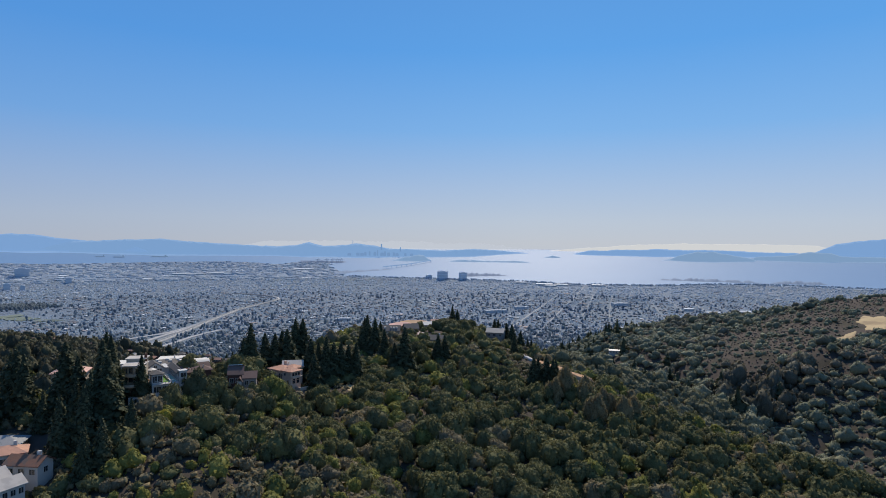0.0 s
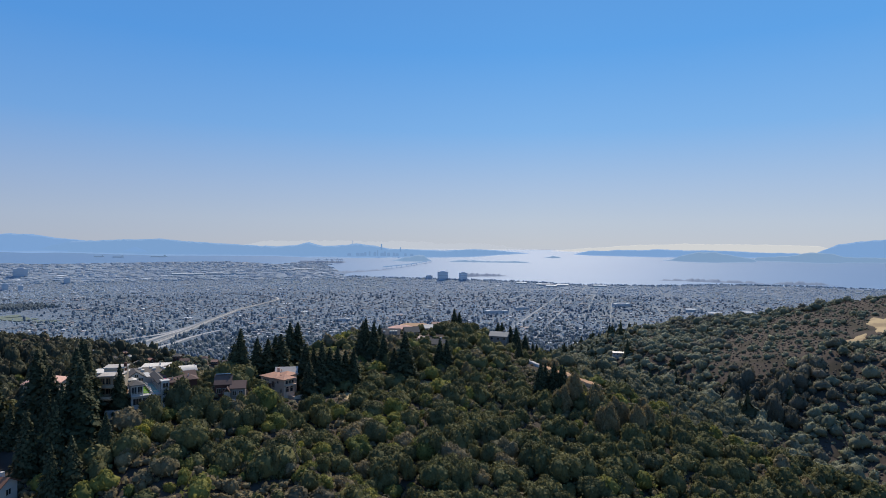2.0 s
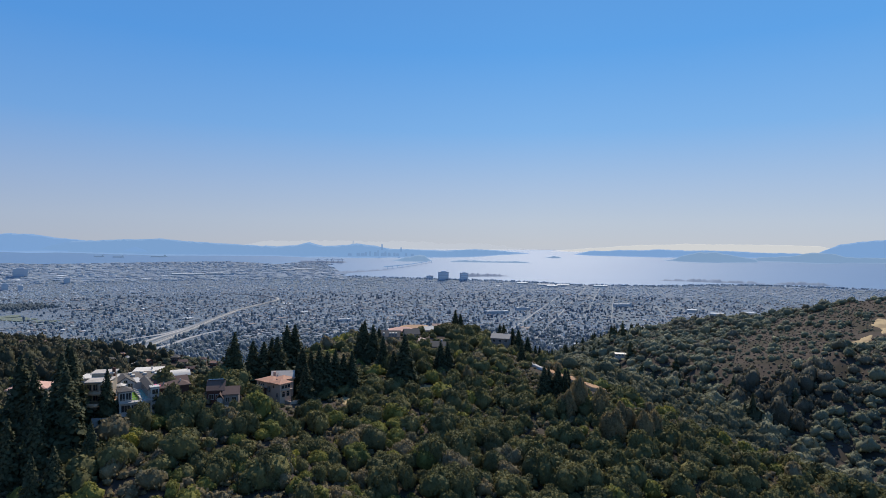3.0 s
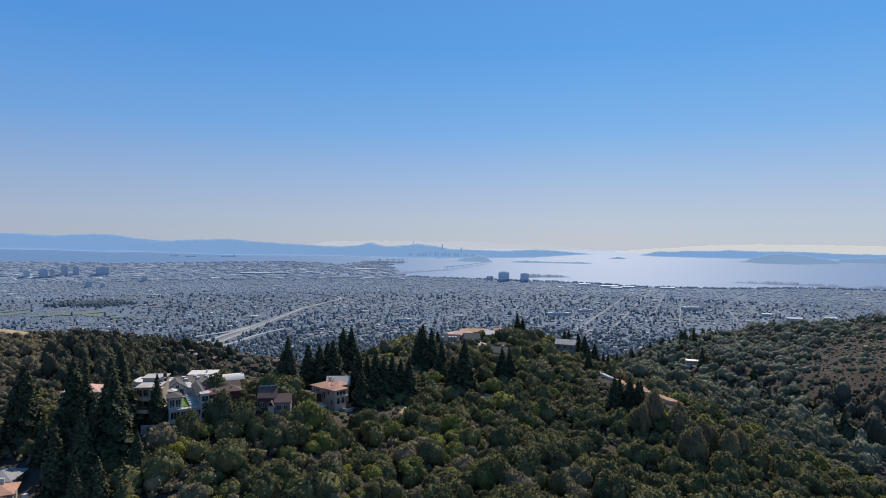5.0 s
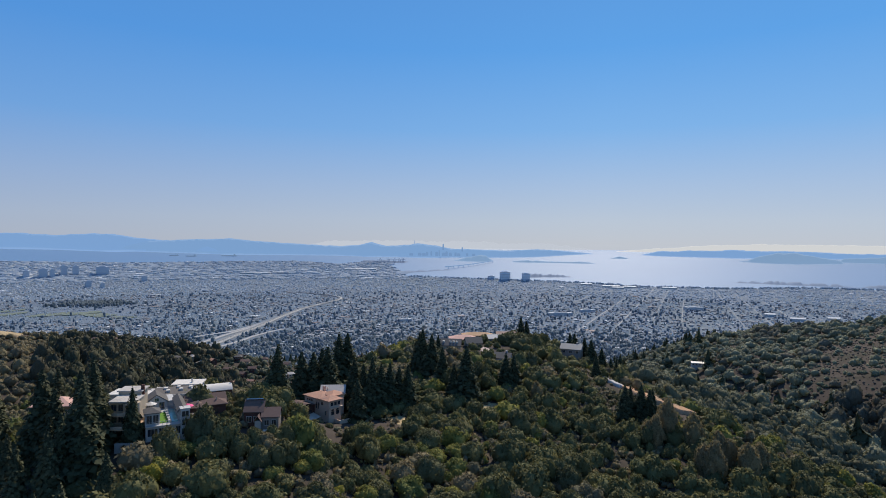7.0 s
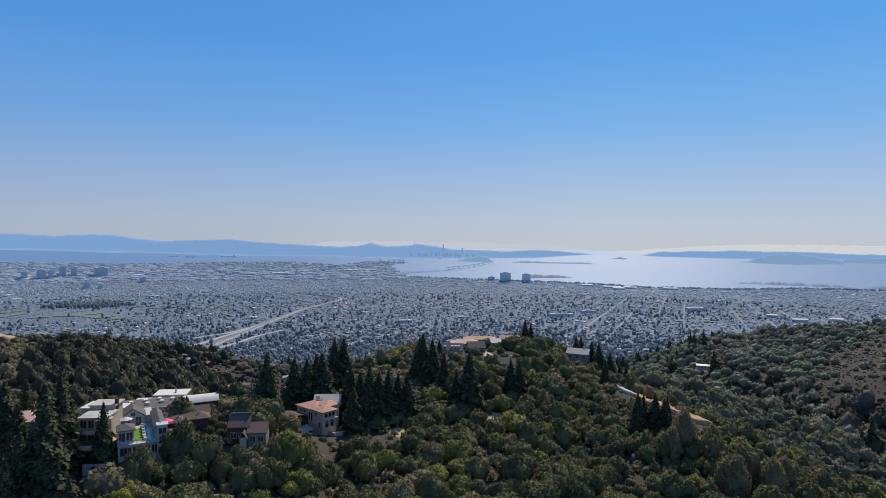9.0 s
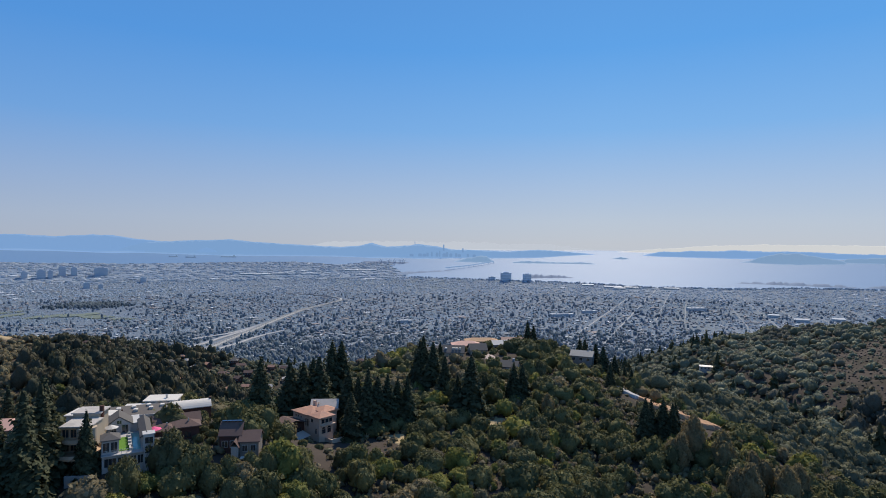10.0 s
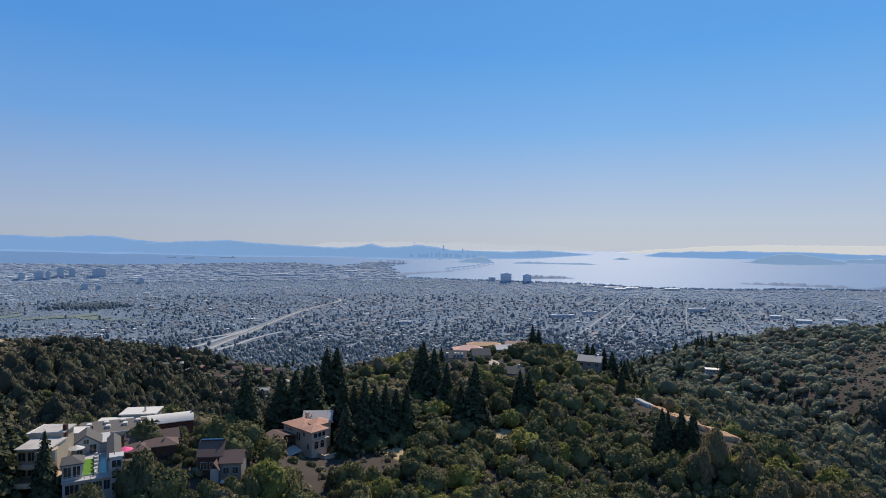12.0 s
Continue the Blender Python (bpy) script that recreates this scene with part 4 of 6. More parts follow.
def gable(x0, x1, y0, y1, z, rise, over=0.5, thick=0.22, along="y"):
    """A pitched roof with thickness and eaves, its ridge along x or y."""
    if along == "x":
        p, q = (y0 - over, (y0 + y1) / 2, y1 + over), (x0 - over, x1 + over)
        at = lambda u, v, h: (v, u, h)
    else:
        p, q = (x0 - over, (x0 + x1) / 2, x1 + over), (y0 - over, y1 + over)
        at = lambda u, v, h: (u, v, h)
    drop = rise * over / (p[1] - p[0] - over)
    pts = []
    for v in q:
        pts += [at(p[0], v, z - drop), at(p[1], v, z + rise), at(p[2], v, z - drop), at(p[2], v, z - drop + thick), at(p[1], v, z + rise + thick), at(p[0], v, z - drop + thick)]
    fs = [(0, 1, 4, 5), (1, 2, 3, 4), (6, 11, 10, 7), (7, 10, 9, 8)] + [(i, (i + 1) % 6, (i + 1) % 6 + 6, i + 6) for i in range(6)]
    return solid(pts, fs)


def gable_end(x0, x1, y0, y1, z, rise, along="y"):
    """The wall prism under a pitched roof."""
    if along == "x":
        pts = [(x0, y0, z), (x0, y1, z), (x0, (y0 + y1) / 2, z + rise), (x1, y0, z), (x1, y1, z), (x1, (y0 + y1) / 2, z + rise)]
    else:
        pts = [(x0, y0, z), (x1, y0, z), ((x0 + x1) / 2, y0, z + rise), (x0, y1, z), (x1, y1, z), ((x0 + x1) / 2, y1, z + rise)]
    return solid(pts, [(0, 1, 2), (5, 4, 3), (0, 3, 4, 1), (1, 4, 5, 2), (2, 5, 3, 0)])


def hip(x0, x1, y0, y1, z, rise, over=0.5, thick=0.2):
    a, b, c, d = x0 - over, x1 + over, y0 - over, y1 + over
    w, l = b - a, d - c
    if w > l:
        r = [(a + l / 2, (c + d) / 2), (b - l / 2, (c + d) / 2)]
    else:
        r = [((a + b) / 2, c + w / 2), ((a + b) / 2, d - w / 2)]
    if abs(w - l) < 0.1:
        r[1] = (r[0][0] + 0.05, r[0][1] + 0.05)
    base = [(a, c), (b, c), (b, d), (a, d)]
    pts = [(u, v, z) for u, v in base] + [(u, v, z + thick) for u, v in base] + [(u, v, z + rise + thick) for u, v in r]
    sides = [(i, (i + 1) % 4, (i + 1) % 4 + 4, i + 4) for i in range(4)] + [(3, 2, 1, 0)]
    if w > l:
        top = [(4, 5, 9, 8), (5, 6, 9), (6, 7, 8, 9), (7, 4, 8)]
    else:
        top = [(4, 5, 8), (5, 6, 9, 8), (6, 7, 9), (7, 4, 8, 9)]
    return solid(pts, sides + top)


def window(parent, u, v, z, w, h, face, frame=WHITE, arch=False, bars=1):
    """A window on a wall: face is x-, x+, y- or y+; u runs along the wall, v is the wall's plane. Frame proud, pane set in."""
    n = {"y-": -1, "y+": 1, "x-": -1, "x+": 1}[face]
    flat = face[0] == "y"

    def b(u0, u1, d0, d1, z0, z1):
        d0, d1 = sorted((v + n * d0, v + n * d1))
        return (u0, u1, d0, d1, z0, z1) if flat else (d0, d1, u0, u1, z0, z1)
    t = 0.09
    pts = []
    for d in (0.005, 0.10):
        for g in (t, 0):
            for p, q in ((u - w / 2 - g, z - g), (u + w / 2 + g, z - g), (u + w / 2 + g, z + h + g), (u - w / 2 - g, z + h + g)):
                pts.append((p, v + n * d, q) if flat else (v + n * d, p, q))
    rim = []
    for i in range(4):
        j = (i + 1) % 4
        rim += [(i, j, j + 4, i + 4), (i + 8, i + 12, j + 12, j + 8), (i, i + 8, j + 8, j), (i + 4, j + 4, j + 12, i + 12)]
    ob = part("window", solid(pts, rim), frame, parent)
    for k in range(bars):
        c = u - w / 2 + w * (k + 1) / (bars + 1)
        part("glazing_bar", boxes(b(c - 0.035, c + 0.035, 0.005, 0.08, z, z + h)), frame, ob)
    bm = boxes(b(u - w / 2, u + w / 2, 0.004, 0.04, z, z + h))
    if arch:
        ring = [(u + math.cos(a) * w / 2, z + h + math.sin(a) * w / 2) for a in np.linspace(0, math.pi, 9)]
        vs = []
        for d in (0.006, 0.05):
            for q, hh in ring:
                vs.append(bm.verts.new((q, v + n * d, hh) if flat else (v + n * d, q, hh)))
        m = len(ring)
        bm.faces.new(vs[m:])
        bm.faces.new(vs[:m][::-1])
        for i in range(m - 1):
            bm.faces.new((vs[i], vs[i + 1], vs[m + i + 1], vs[m + i]))
    part("pane", bm, GLASS, ob)
    return ob


def railing(parent, x0, x1, y, z, material=WHITE, along="x", h=1.0, step=1.2):
    bits = []
    for k in range(int((x1 - x0) / step) + 1):
        c = x0 + k * step
        bits.append((c, c + 0.06, y, y + 0.06, z, z + h) if along == "x" else (y, y + 0.06, c, c + 0.06, z, z + h))
    for zz in (z + h * 0.5, z + h):
        bits.append((x0, x1, y, y + 0.06, zz - 0.05, zz) if along == "x" else (y, y + 0.06, x0, x1, zz - 0.05, zz))
    return part("railing", boxes(*bits), material, parent)


def villa():
    t = thing("stucco_villa", -35.8, 247, 318, 48, "tan stucco villa with orange clay roofs on the slope", "house")
    part("tower", boxes((0, 5.2, 0, 5, -4, 9)), STUCCO, t)
    part("main_wing", boxes((0.6, 8, 5, 14.5, -4, 8.6)), STUCCO, t)
    part("tower_roof", hip(0, 5.2, 0, 5.2, 9, 1.2, 0.55), TERRA, t, "orange clay tile roof")
    part("wing_roof", hip(0.6, 8, 5.4, 14.5, 8.6, 1.3, 0.55), TERRA, t, "orange clay tile roof")
    part("back_roof", hip(4.0, 9.5, 3.5, 9, 9.3, 1.1, 0.4), TERRA, t)
    part("back_block", boxes((4.2, 9.3, 3.7, 8.8, 0, 9.3)), STUCCO, t)
    for u in (1.6, 3.6):
        window(t, u, 0, 4.2, 1.3, 1.3, "y-", STUCCO, arch=True, bars=0)
    for u in (1.3, 2.7, 4.1):
        window(t, u, 0, 7.3, 1.1, 1.2, "y-", STUCCO, bars=0)
    part("ledge", boxes((0.2, 5.4, -0.9, 0, 6.6, 6.9)), STUCCO, t)
    window(t, 3.6, 0, 7.2, 1.0, 1.1, "x-", STUCCO)
    window(t, 1.6, 0, 4.0, 0.8, 1.2, "x-", STUCCO, arch=True, bars=0)
    for u in (6.6, 7.6):
        window(t, u, 0.6, 5.2, 0.6, 2.3, "x-", STUCCO, bars=0)
    for u in (10.2, 11.5, 12.8):
        window(t, u, 0.6, 7.2, 0.7, 0.6, "x-", STUCCO, bars=0)
    window(t, 5.6, 0.6, 6.6, 0.5, 0.6, "x-", STUCCO, bars=0)
    part("terrace", boxes((2.2, 8.6, -3.2, 0, -5, 1.9), (2.2, 8.6, -3.2, -2.95, 1.9, 2.8), (8.35, 8.6, -2.95, 0, 1.9, 2.8), (2.2, 2.45, -2.95, 0, 1.9, 2.8)), STUCCO, t)
    part("annex", boxes((-6.4, 0.5, 8.5, 14.5, -2, 6.3)), BROWN_WALL, t, "dark red board annex")
    part("annex_roof", gable(-6.4, 0.5, 8.5, 14.5, 6.3, 0.9, 0.6, 0.2, "y"), BROWN_ROOF, t, "dark brown shingle roof")
    for u in (-5.0, -3.2, -1.4):
        window(t, u, 8.5, 2.6, 1.5, 2.2, "y-", BROWN_WALL, bars=0)
    part("awning", solid([(-4.6, 4.2, 2.4), (0, 4.2, 3.0), (0, 8.5, 3.6), (-4.6, 8.5, 3.0), (-4.6, 4.2, 2.5), (0, 4.2, 3.1), (0, 8.5, 3.7), (-4.6, 8.5, 3.1)],
                         [(0, 1, 2, 3), (7, 6, 5, 4), (0, 4, 5, 1), (1, 5, 6, 2), (2, 6, 7, 3), (3, 7, 4, 0)]), WHITE_ROOF, t, "white flat awning")
    part("lean_to", boxes((-8.4, -4.8, 3.4, 8.4, -4, 1.2)), BROWN_WALL, t)
    part("lean_to_roof", gable(-8.4, -4.8, 3.4, 8.4, 1.2, 0.8, 0.5, 0.15, "y"), WOOD, t, "weathered tan shingle roof")
    part("chimney", boxes((6.2, 7.0, 11, 11.8, 8, 11.2)), STUCCO, t)
    g = thing("pale_roofed_house", -36.6, 259, 318.6, 5, "house with a pale grey roof among dark conifers", "house")
    part("wall", boxes((-4, 3.6, 0, 7, -2, 8.2)), STUCCO, g)
    part("gable_wall", gable_end(-3.98, 3.58, 0, 7, 8.18, 1.9, "x"), STUCCO, g)
    part("roof", gable(-4, 3.6, 0, 7, 8.2, 2.0, 0.7, 0.2, "x"), PALE_ROOF, g, "pale weathered grey roof")
    for u in (-2.4, 0, 2.4):
        window(g, u, 0, 6.0, 1.3, 1.5, "y-")
    part("vent", boxes((-2.2, -1.9, 1.4, 1.7, 8.6, 10.0)), METAL, g)


def white_house():
    t = thing("white_house", -67.9, 188, 333.3, 29, "white modern house with a roof lawn and pool", "house")
    part("lower_wall", boxes((0, 8.4, 0, 15, -4, 3.0)), WHITE, t)
    part("roof_deck", boxes((-0.15, 8.6, -0.9, 14, 3.0, 3.18)), CONCRETE, t)
    for u, w in ((1.5, 2.1), (3.7, 1.6), (5.5, 1.4), (7.3, 1.5)):
        window(t, u, 0, 0.6, w, 1.7, "y-", bars=2)
    railing(t, -0.1, 8.5, -0.85, 3.18, WHITE, h=1.0, step=0.9)
    part("pavilion_wall", boxes((0, 3.0, 0.3, 4.2, 3.18, 5.9)), WHITE, t)
    part("pavilion_roof", hip(0, 3.0, 0.3, 4.2, 5.9, 0.9, 0.4), GREY_ROOF, t, "grey hipped shingle roof")
    for u in (0.75, 2.2):
        window(t, u, 0.3, 3.6, 1.15, 1.9, "y-")
    for u in (1.3, 3.1):
        window(t, u, 3.0, 3.5, 1.2, 2.0, "x+")
        window(t, u, 0, 3.5, 1.2, 2.0, "x-")
    part("lawn", boxes((3.1, 5.0, 1.2, 10.5, 3.19, 3.30)), LAWN, t, "bright green roof lawn")
    part("planter", boxes((5.0, 5.35, 0.6, 12.5, 3.19, 3.8)), WHITE, t)
    part("planter_edge", boxes((5.5, 5.65, 0.8, 12, 3.19, 3.5)), CONCRETE, t)
    part("pool", boxes((5.75, 7.15, 1.0, 12.5, 3.19, 3.34)), POOL, t, "pale turquoise lap pool")
    part("gallery_wall", boxes((7.3, 9.2, 1.6, 15, -3, 5.7)), WHITE, t)
    part("gallery_roof", gable(7.3, 9.2, 1.0, 15, 5.7, 0.8, 0.35, 0.18), GREY_ROOF, t, "long grey shingle roof")
    for k in range(8):
        window(t, 2.6 + k * 1.5, 7.3, 3.5, 0.9, 1.7, "x-", bars=0)
    part("stair_tower", boxes((7.6, 9.6, -0.6, 1.6, -4, 6.4)), WHITE, t)
    for z in (0.4, 2.6, 4.6):
        window(t, 8.6, -0.6, z, 1.5, 1.3, "y-")
        window(t, 0.5, 7.6, z, 1.2, 1.2, "x-", bars=0)
    part("tower_roof", boxes((7.4, 9.8, -0.8, 1.8, 6.4, 6.6)), WHITE, t)
    part("main_block", boxes((-0.6, 7.6, 15, 22, -2, 5.0)), WHITE, t)
    part("gable_wall", gable_end(0.8, 5.8, 14.6, 20, 4.95, 1.7), WHITE, t)
    part("gable_front", boxes((0.8, 5.8, 14.6, 15, 3.2, 5.0)), WHITE, t)
    part("main_roof", gable(0.8, 5.8, 14.9, 20.5, 5.05, 1.7, 0.4, 0.2), GREY_ROOF, t, "grey-brown gabled roof")
    part("side_roof", gable(-4.5, 0.4, 16, 21, 4.2, 1.2, 0.4, 0.2, "x"), GREY_ROOF, t)
    part("side_wall", boxes((-4.5, 0.3, 16, 21, -2, 4.2)), WHITE, t)
    for u, z in ((2.1, 3.3), (4.5, 3.3)):
        window(t, u, 14.6, z, 1.2, 1.6, "y-")
    window(t, 3.3, 14.6, 5.2, 0.9, 0.8, "y-")
    part("side_annex", boxes((9.7, 11.6, 1.5, 6, -4, 1.4)), WHITE, t)
    window(t, 10.6, 1.5, -0.6, 0.9, 1.4, "y-", bars=0)
    for k in range(4):
        lounger(t, 5.15, 2.4 + k * 2.2)
    u = thing("patio_umbrella", -72.2, 199.2, 336.48, 0, "white patio umbrella on the roof terrace", "umbrella")
    parasol(u, WHITE)
    u = thing("pink_umbrella", -63.6, 201.2, 335.6, 0, "pink parasol on the terrace behind the white house", "umbrella")
    parasol(u, PINK)
    part("terrace_slab", boxes((-1.4, 1.4, -0.8, 1.6, -3.4, 0.0)), GREY_ROOF, u)


def lounger(parent, x, y):
    part("lounger", boxes((x - 0.3, x + 0.3, y, y + 1.2, 3.8, 3.95), (x - 0.3, x + 0.3, y + 1.2, y + 1.4, 3.8, 4.35)), WHITE, parent, "white cushioned lounger")


def parasol(t, cloth):
    bm = bmesh.new()
    bmesh.ops.create_cone(bm, cap_ends=True, segments=8, radius1=0.05, radius2=0.05, depth=2.4, matrix=pose(0, 0, 1.2))
    part("pole", bm, METAL, t)
    bm = bmesh.new()
    bmesh.ops.create_cone(bm, cap_ends=True, segments=10, radius1=1.55, radius2=0.08, depth=0.6, matrix=pose(0, 0, 2.5))
    part("canopy", bm, cloth, t)


def vault(x0, x1, y0, y1, z, rise, thick=0.18, over=0.5):
    """A barrel roof, its axis along x."""
    ys = np.linspace(y0 - over, y1 + over, 13)
    hs = [z + rise * (1 - ((q - (y0 + y1) / 2) / ((y1 - y0) / 2 + over)) ** 2) for q in ys]
    pts = []
    for xx in (x0 - over, x1 + over):
        pts += [(xx, q, h) for q, h in zip(ys, hs)] + [(xx, q, h + thick) for q, h in zip(ys[::-1], hs[::-1])]
    n = 26
    fs = [(i, (i + 1) % n, (i + 1) % n + n, i + n) for i in range(n)]
    fs += [(i, i + 1, n - 2 - i, n - 1 - i) for i in range(12)] + [(n + n - 1 - i, n + n - 2 - i, n + i + 1, n + i) for i in range(12)]
    return solid(pts, fs)


def row_houses():
    v = thing("vaulted_house", -75.5, 232.5, 328, 28, "brown house under a white barrel roof", "house")
    part("wall", boxes((0, 11.5, 0, 5, -4, 5.0)), BROWN_WALL, v)
    part("roof", vault(0, 11.5, 0, 5, 5.0, 1.5), WHITE_ROOF, v, "white barrel-vaulted roof")
    for u in (1.6, 4.2, 6.8, 9.4):
        window(v, u, 0, 2.4, 1.6, 1.6, "y-", BROWN_WALL)
    part("chimney", boxes((11.6, 12.1, 2, 2.5, 0, 7.2)), BROWN_WALL, v)
    v = thing("vaulted_studio", -78.5, 225.5, 329, 2, "low white studio under a barrel roof", "house")
    part("wall", boxes((0, 7.6, 0, 5, -3, 5.3)), WHITE, v)
    part("roof", vault(0, 7.6, 0, 5, 5.3, 1.3), WHITE_ROOF, v, "white barrel-vaulted roof")
    for u in (1.5, 3.8, 6.1):
        window(v, u, 0, 2.8, 1.5, 1.6, "y-")
    v = thing("flat_roofed_house", -84, 236, 328, 10, "white flat-roofed house with stepped roofs", "house")
    part("wall", boxes((1, 9.2, 0, 6, -4, 6.6), (-3, 4, -4.5, 0, -4, 6.0)), WHITE, v)
    part("roof", boxes((0.5, 9.7, -0.5, 6.5, 6.6, 6.85)), WHITE_ROOF, v)
    part("lower_roof", boxes((-3.5, 4.4, -5, -0.52, 6.0, 6.22)), WHITE_ROOF, v)
    part("stack", boxes((6, 6.5, 2, 2.5, 6.85, 7.9)), METAL, v)
    s = thing("skylight_house", -79.6, 211.5, 329.8, 24, "long low house with white skylights on a grey-brown roof", "house")
    part("wall", boxes((0, 13, 0, 9, -3, 7.0)), WHITE, s)
    part("roof", solid([(-.4, -.4, 7.0), (13.4, -.4, 7.0), (13.4, 9.4, 7.4), (-.4, 9.4, 7.4), (-.4, -.4, 7.2), (13.4, -.4, 7.2), (13.4, 9.4, 7.6), (-.4, 9.4, 7.6)],
                       [(3, 2, 1, 0), (4, 5, 6, 7), (0, 1, 5, 4), (1, 2, 6, 5), (2, 3, 7, 6), (3, 0, 4, 7)]), mat("taupe_gravel_roof", (0.125, 0.11, 0.098), 0.9, 0.15, 1.0, 0.02), s, "grey-brown gravel roof")
    for u, q in ((1.2, 5.5), (4.6, 6.4), (5.2, 3.2), (8.0, 7.2), (8.6, 4.2), (11.2, 6.0), (11.8, 3.2)):
        k = part("skylight", boxes((u, u + 1.0, q, q + 1.5, 7.2, 7.95)), WHITE, s, "white curb skylight")
        part("pane", boxes((u + 0.12, u + 0.88, q + 0.12, q + 1.38, 7.95, 8.0)), WHITE_ROOF, k)
    part("flue", boxes((2.6, 2.9, 2.0, 2.3, 7.1, 8.6)), BROWN_WALL, s)
    part("parapet", boxes((-0.4, 13.4, -0.55, -0.4, 6.9, 7.5)), WHITE, s)
    for k, (x, y, rz, w, l, h, rise) in enumerate(((-67.0, 208.5, 30, 10.0, 4.6, 3.2, 1.4), (-61.6, 205.4, 26, 6.0, 4.2, 3.4, 1.2), (-64.6, 203.0, 24, 4.4, 4.0, 3.2, 1.2))):
        b = thing("brown_house", x, y, 333.2, rz, ("long dark brown house with a low shingle roof", "small dark brown house with a hipped roof", "small brown wing with a hipped roof")[k], "house", "brown row houses")
        part("wall", boxes((0, w, 0, l, -3, h)), BROWN_WALL, b)
        part("roof", (gable(0, w, 0, l, h, rise, 0.5, 0.2, "x") if k == 0 else hip(0, w, 0, l, h, rise)), BROWN_ROOF, b)
        for q in range(int(w / 2.2)):
            window(b, 1.3 + q * 2.2, 0, h - 2.3, 1.2, 1.3, "y-", BROWN_WALL)
        part("vent", boxes((w * 0.6, w * 0.6 + 0.25, l * 0.3, l * 0.3 + 0.25, h + 0.5, h + 1.7)), METAL, b)
    s = thing("solar_house", -49.6, 203.0, 332.0, 8, "brown house with solar panels on its roof", "house")
    part("wall", boxes((0, 4.7, 0, 6, -3, 3.9)), BROWN_WALL, s)
    part("gable_wall", gable_end(0.02, 4.68, 0, 6, 3.88, 2.2, "x"), BROWN_WALL, s)
    part("roof", gable(0, 4.7, 0, 6, 3.9, 2.3, 0.3, 0.2, "x"), BROWN_ROOF, s)
    for k in range(4):
        part("solar_panel", boxes((0.05 + k * 1.16, 1.15 + k * 1.16, 2.5, 3.3, 6.42, 6.5)), SOLAR, s, "dark blue solar panel")
    part("wing_wall", boxes((4.75, 8.9, -1.5, 4, -3, 2.9)), mat("grey_brown_stucco", (0.25, 0.21, 0.18), 0.85, 0.12, 1.2), s)
    part("wing_gable", gable_end(4.77, 8.88, -1.5, 4, 2.88, 1.55, "x"), MATS["grey_brown_stucco"], s)
    part("wing_roof", gable(4.75, 8.9, -1.5, 4, 2.9, 1.6, 0.35, 0.2, "x"), BROWN_ROOF, s)
    part("porch_roof", gable(3.0, 4.7, -3.0, 0, 2.2, 1.2, 0.25, 0.15), BROWN_ROOF, s)
    part("porch", boxes((3.1, 4.6, -2.8, 0, -3, 2.2)), WHITE, s)
    for u in (1.2, 3.0):
        window(s, u, 0, 1.2, 1.2, 1.4, "y-")
    for u in (5.9, 7.7):
        window(s, u, -1.5, 0.7, 1.1, 1.3, "y-")
    part("canopy", boxes((5.2, 7.4, -4.0, -2.4, -0.3, -0.15), (6.2, 6.3, -3.3, -3.2, -3, -0.3)), WHITE_ROOF, s, "small white canopy")


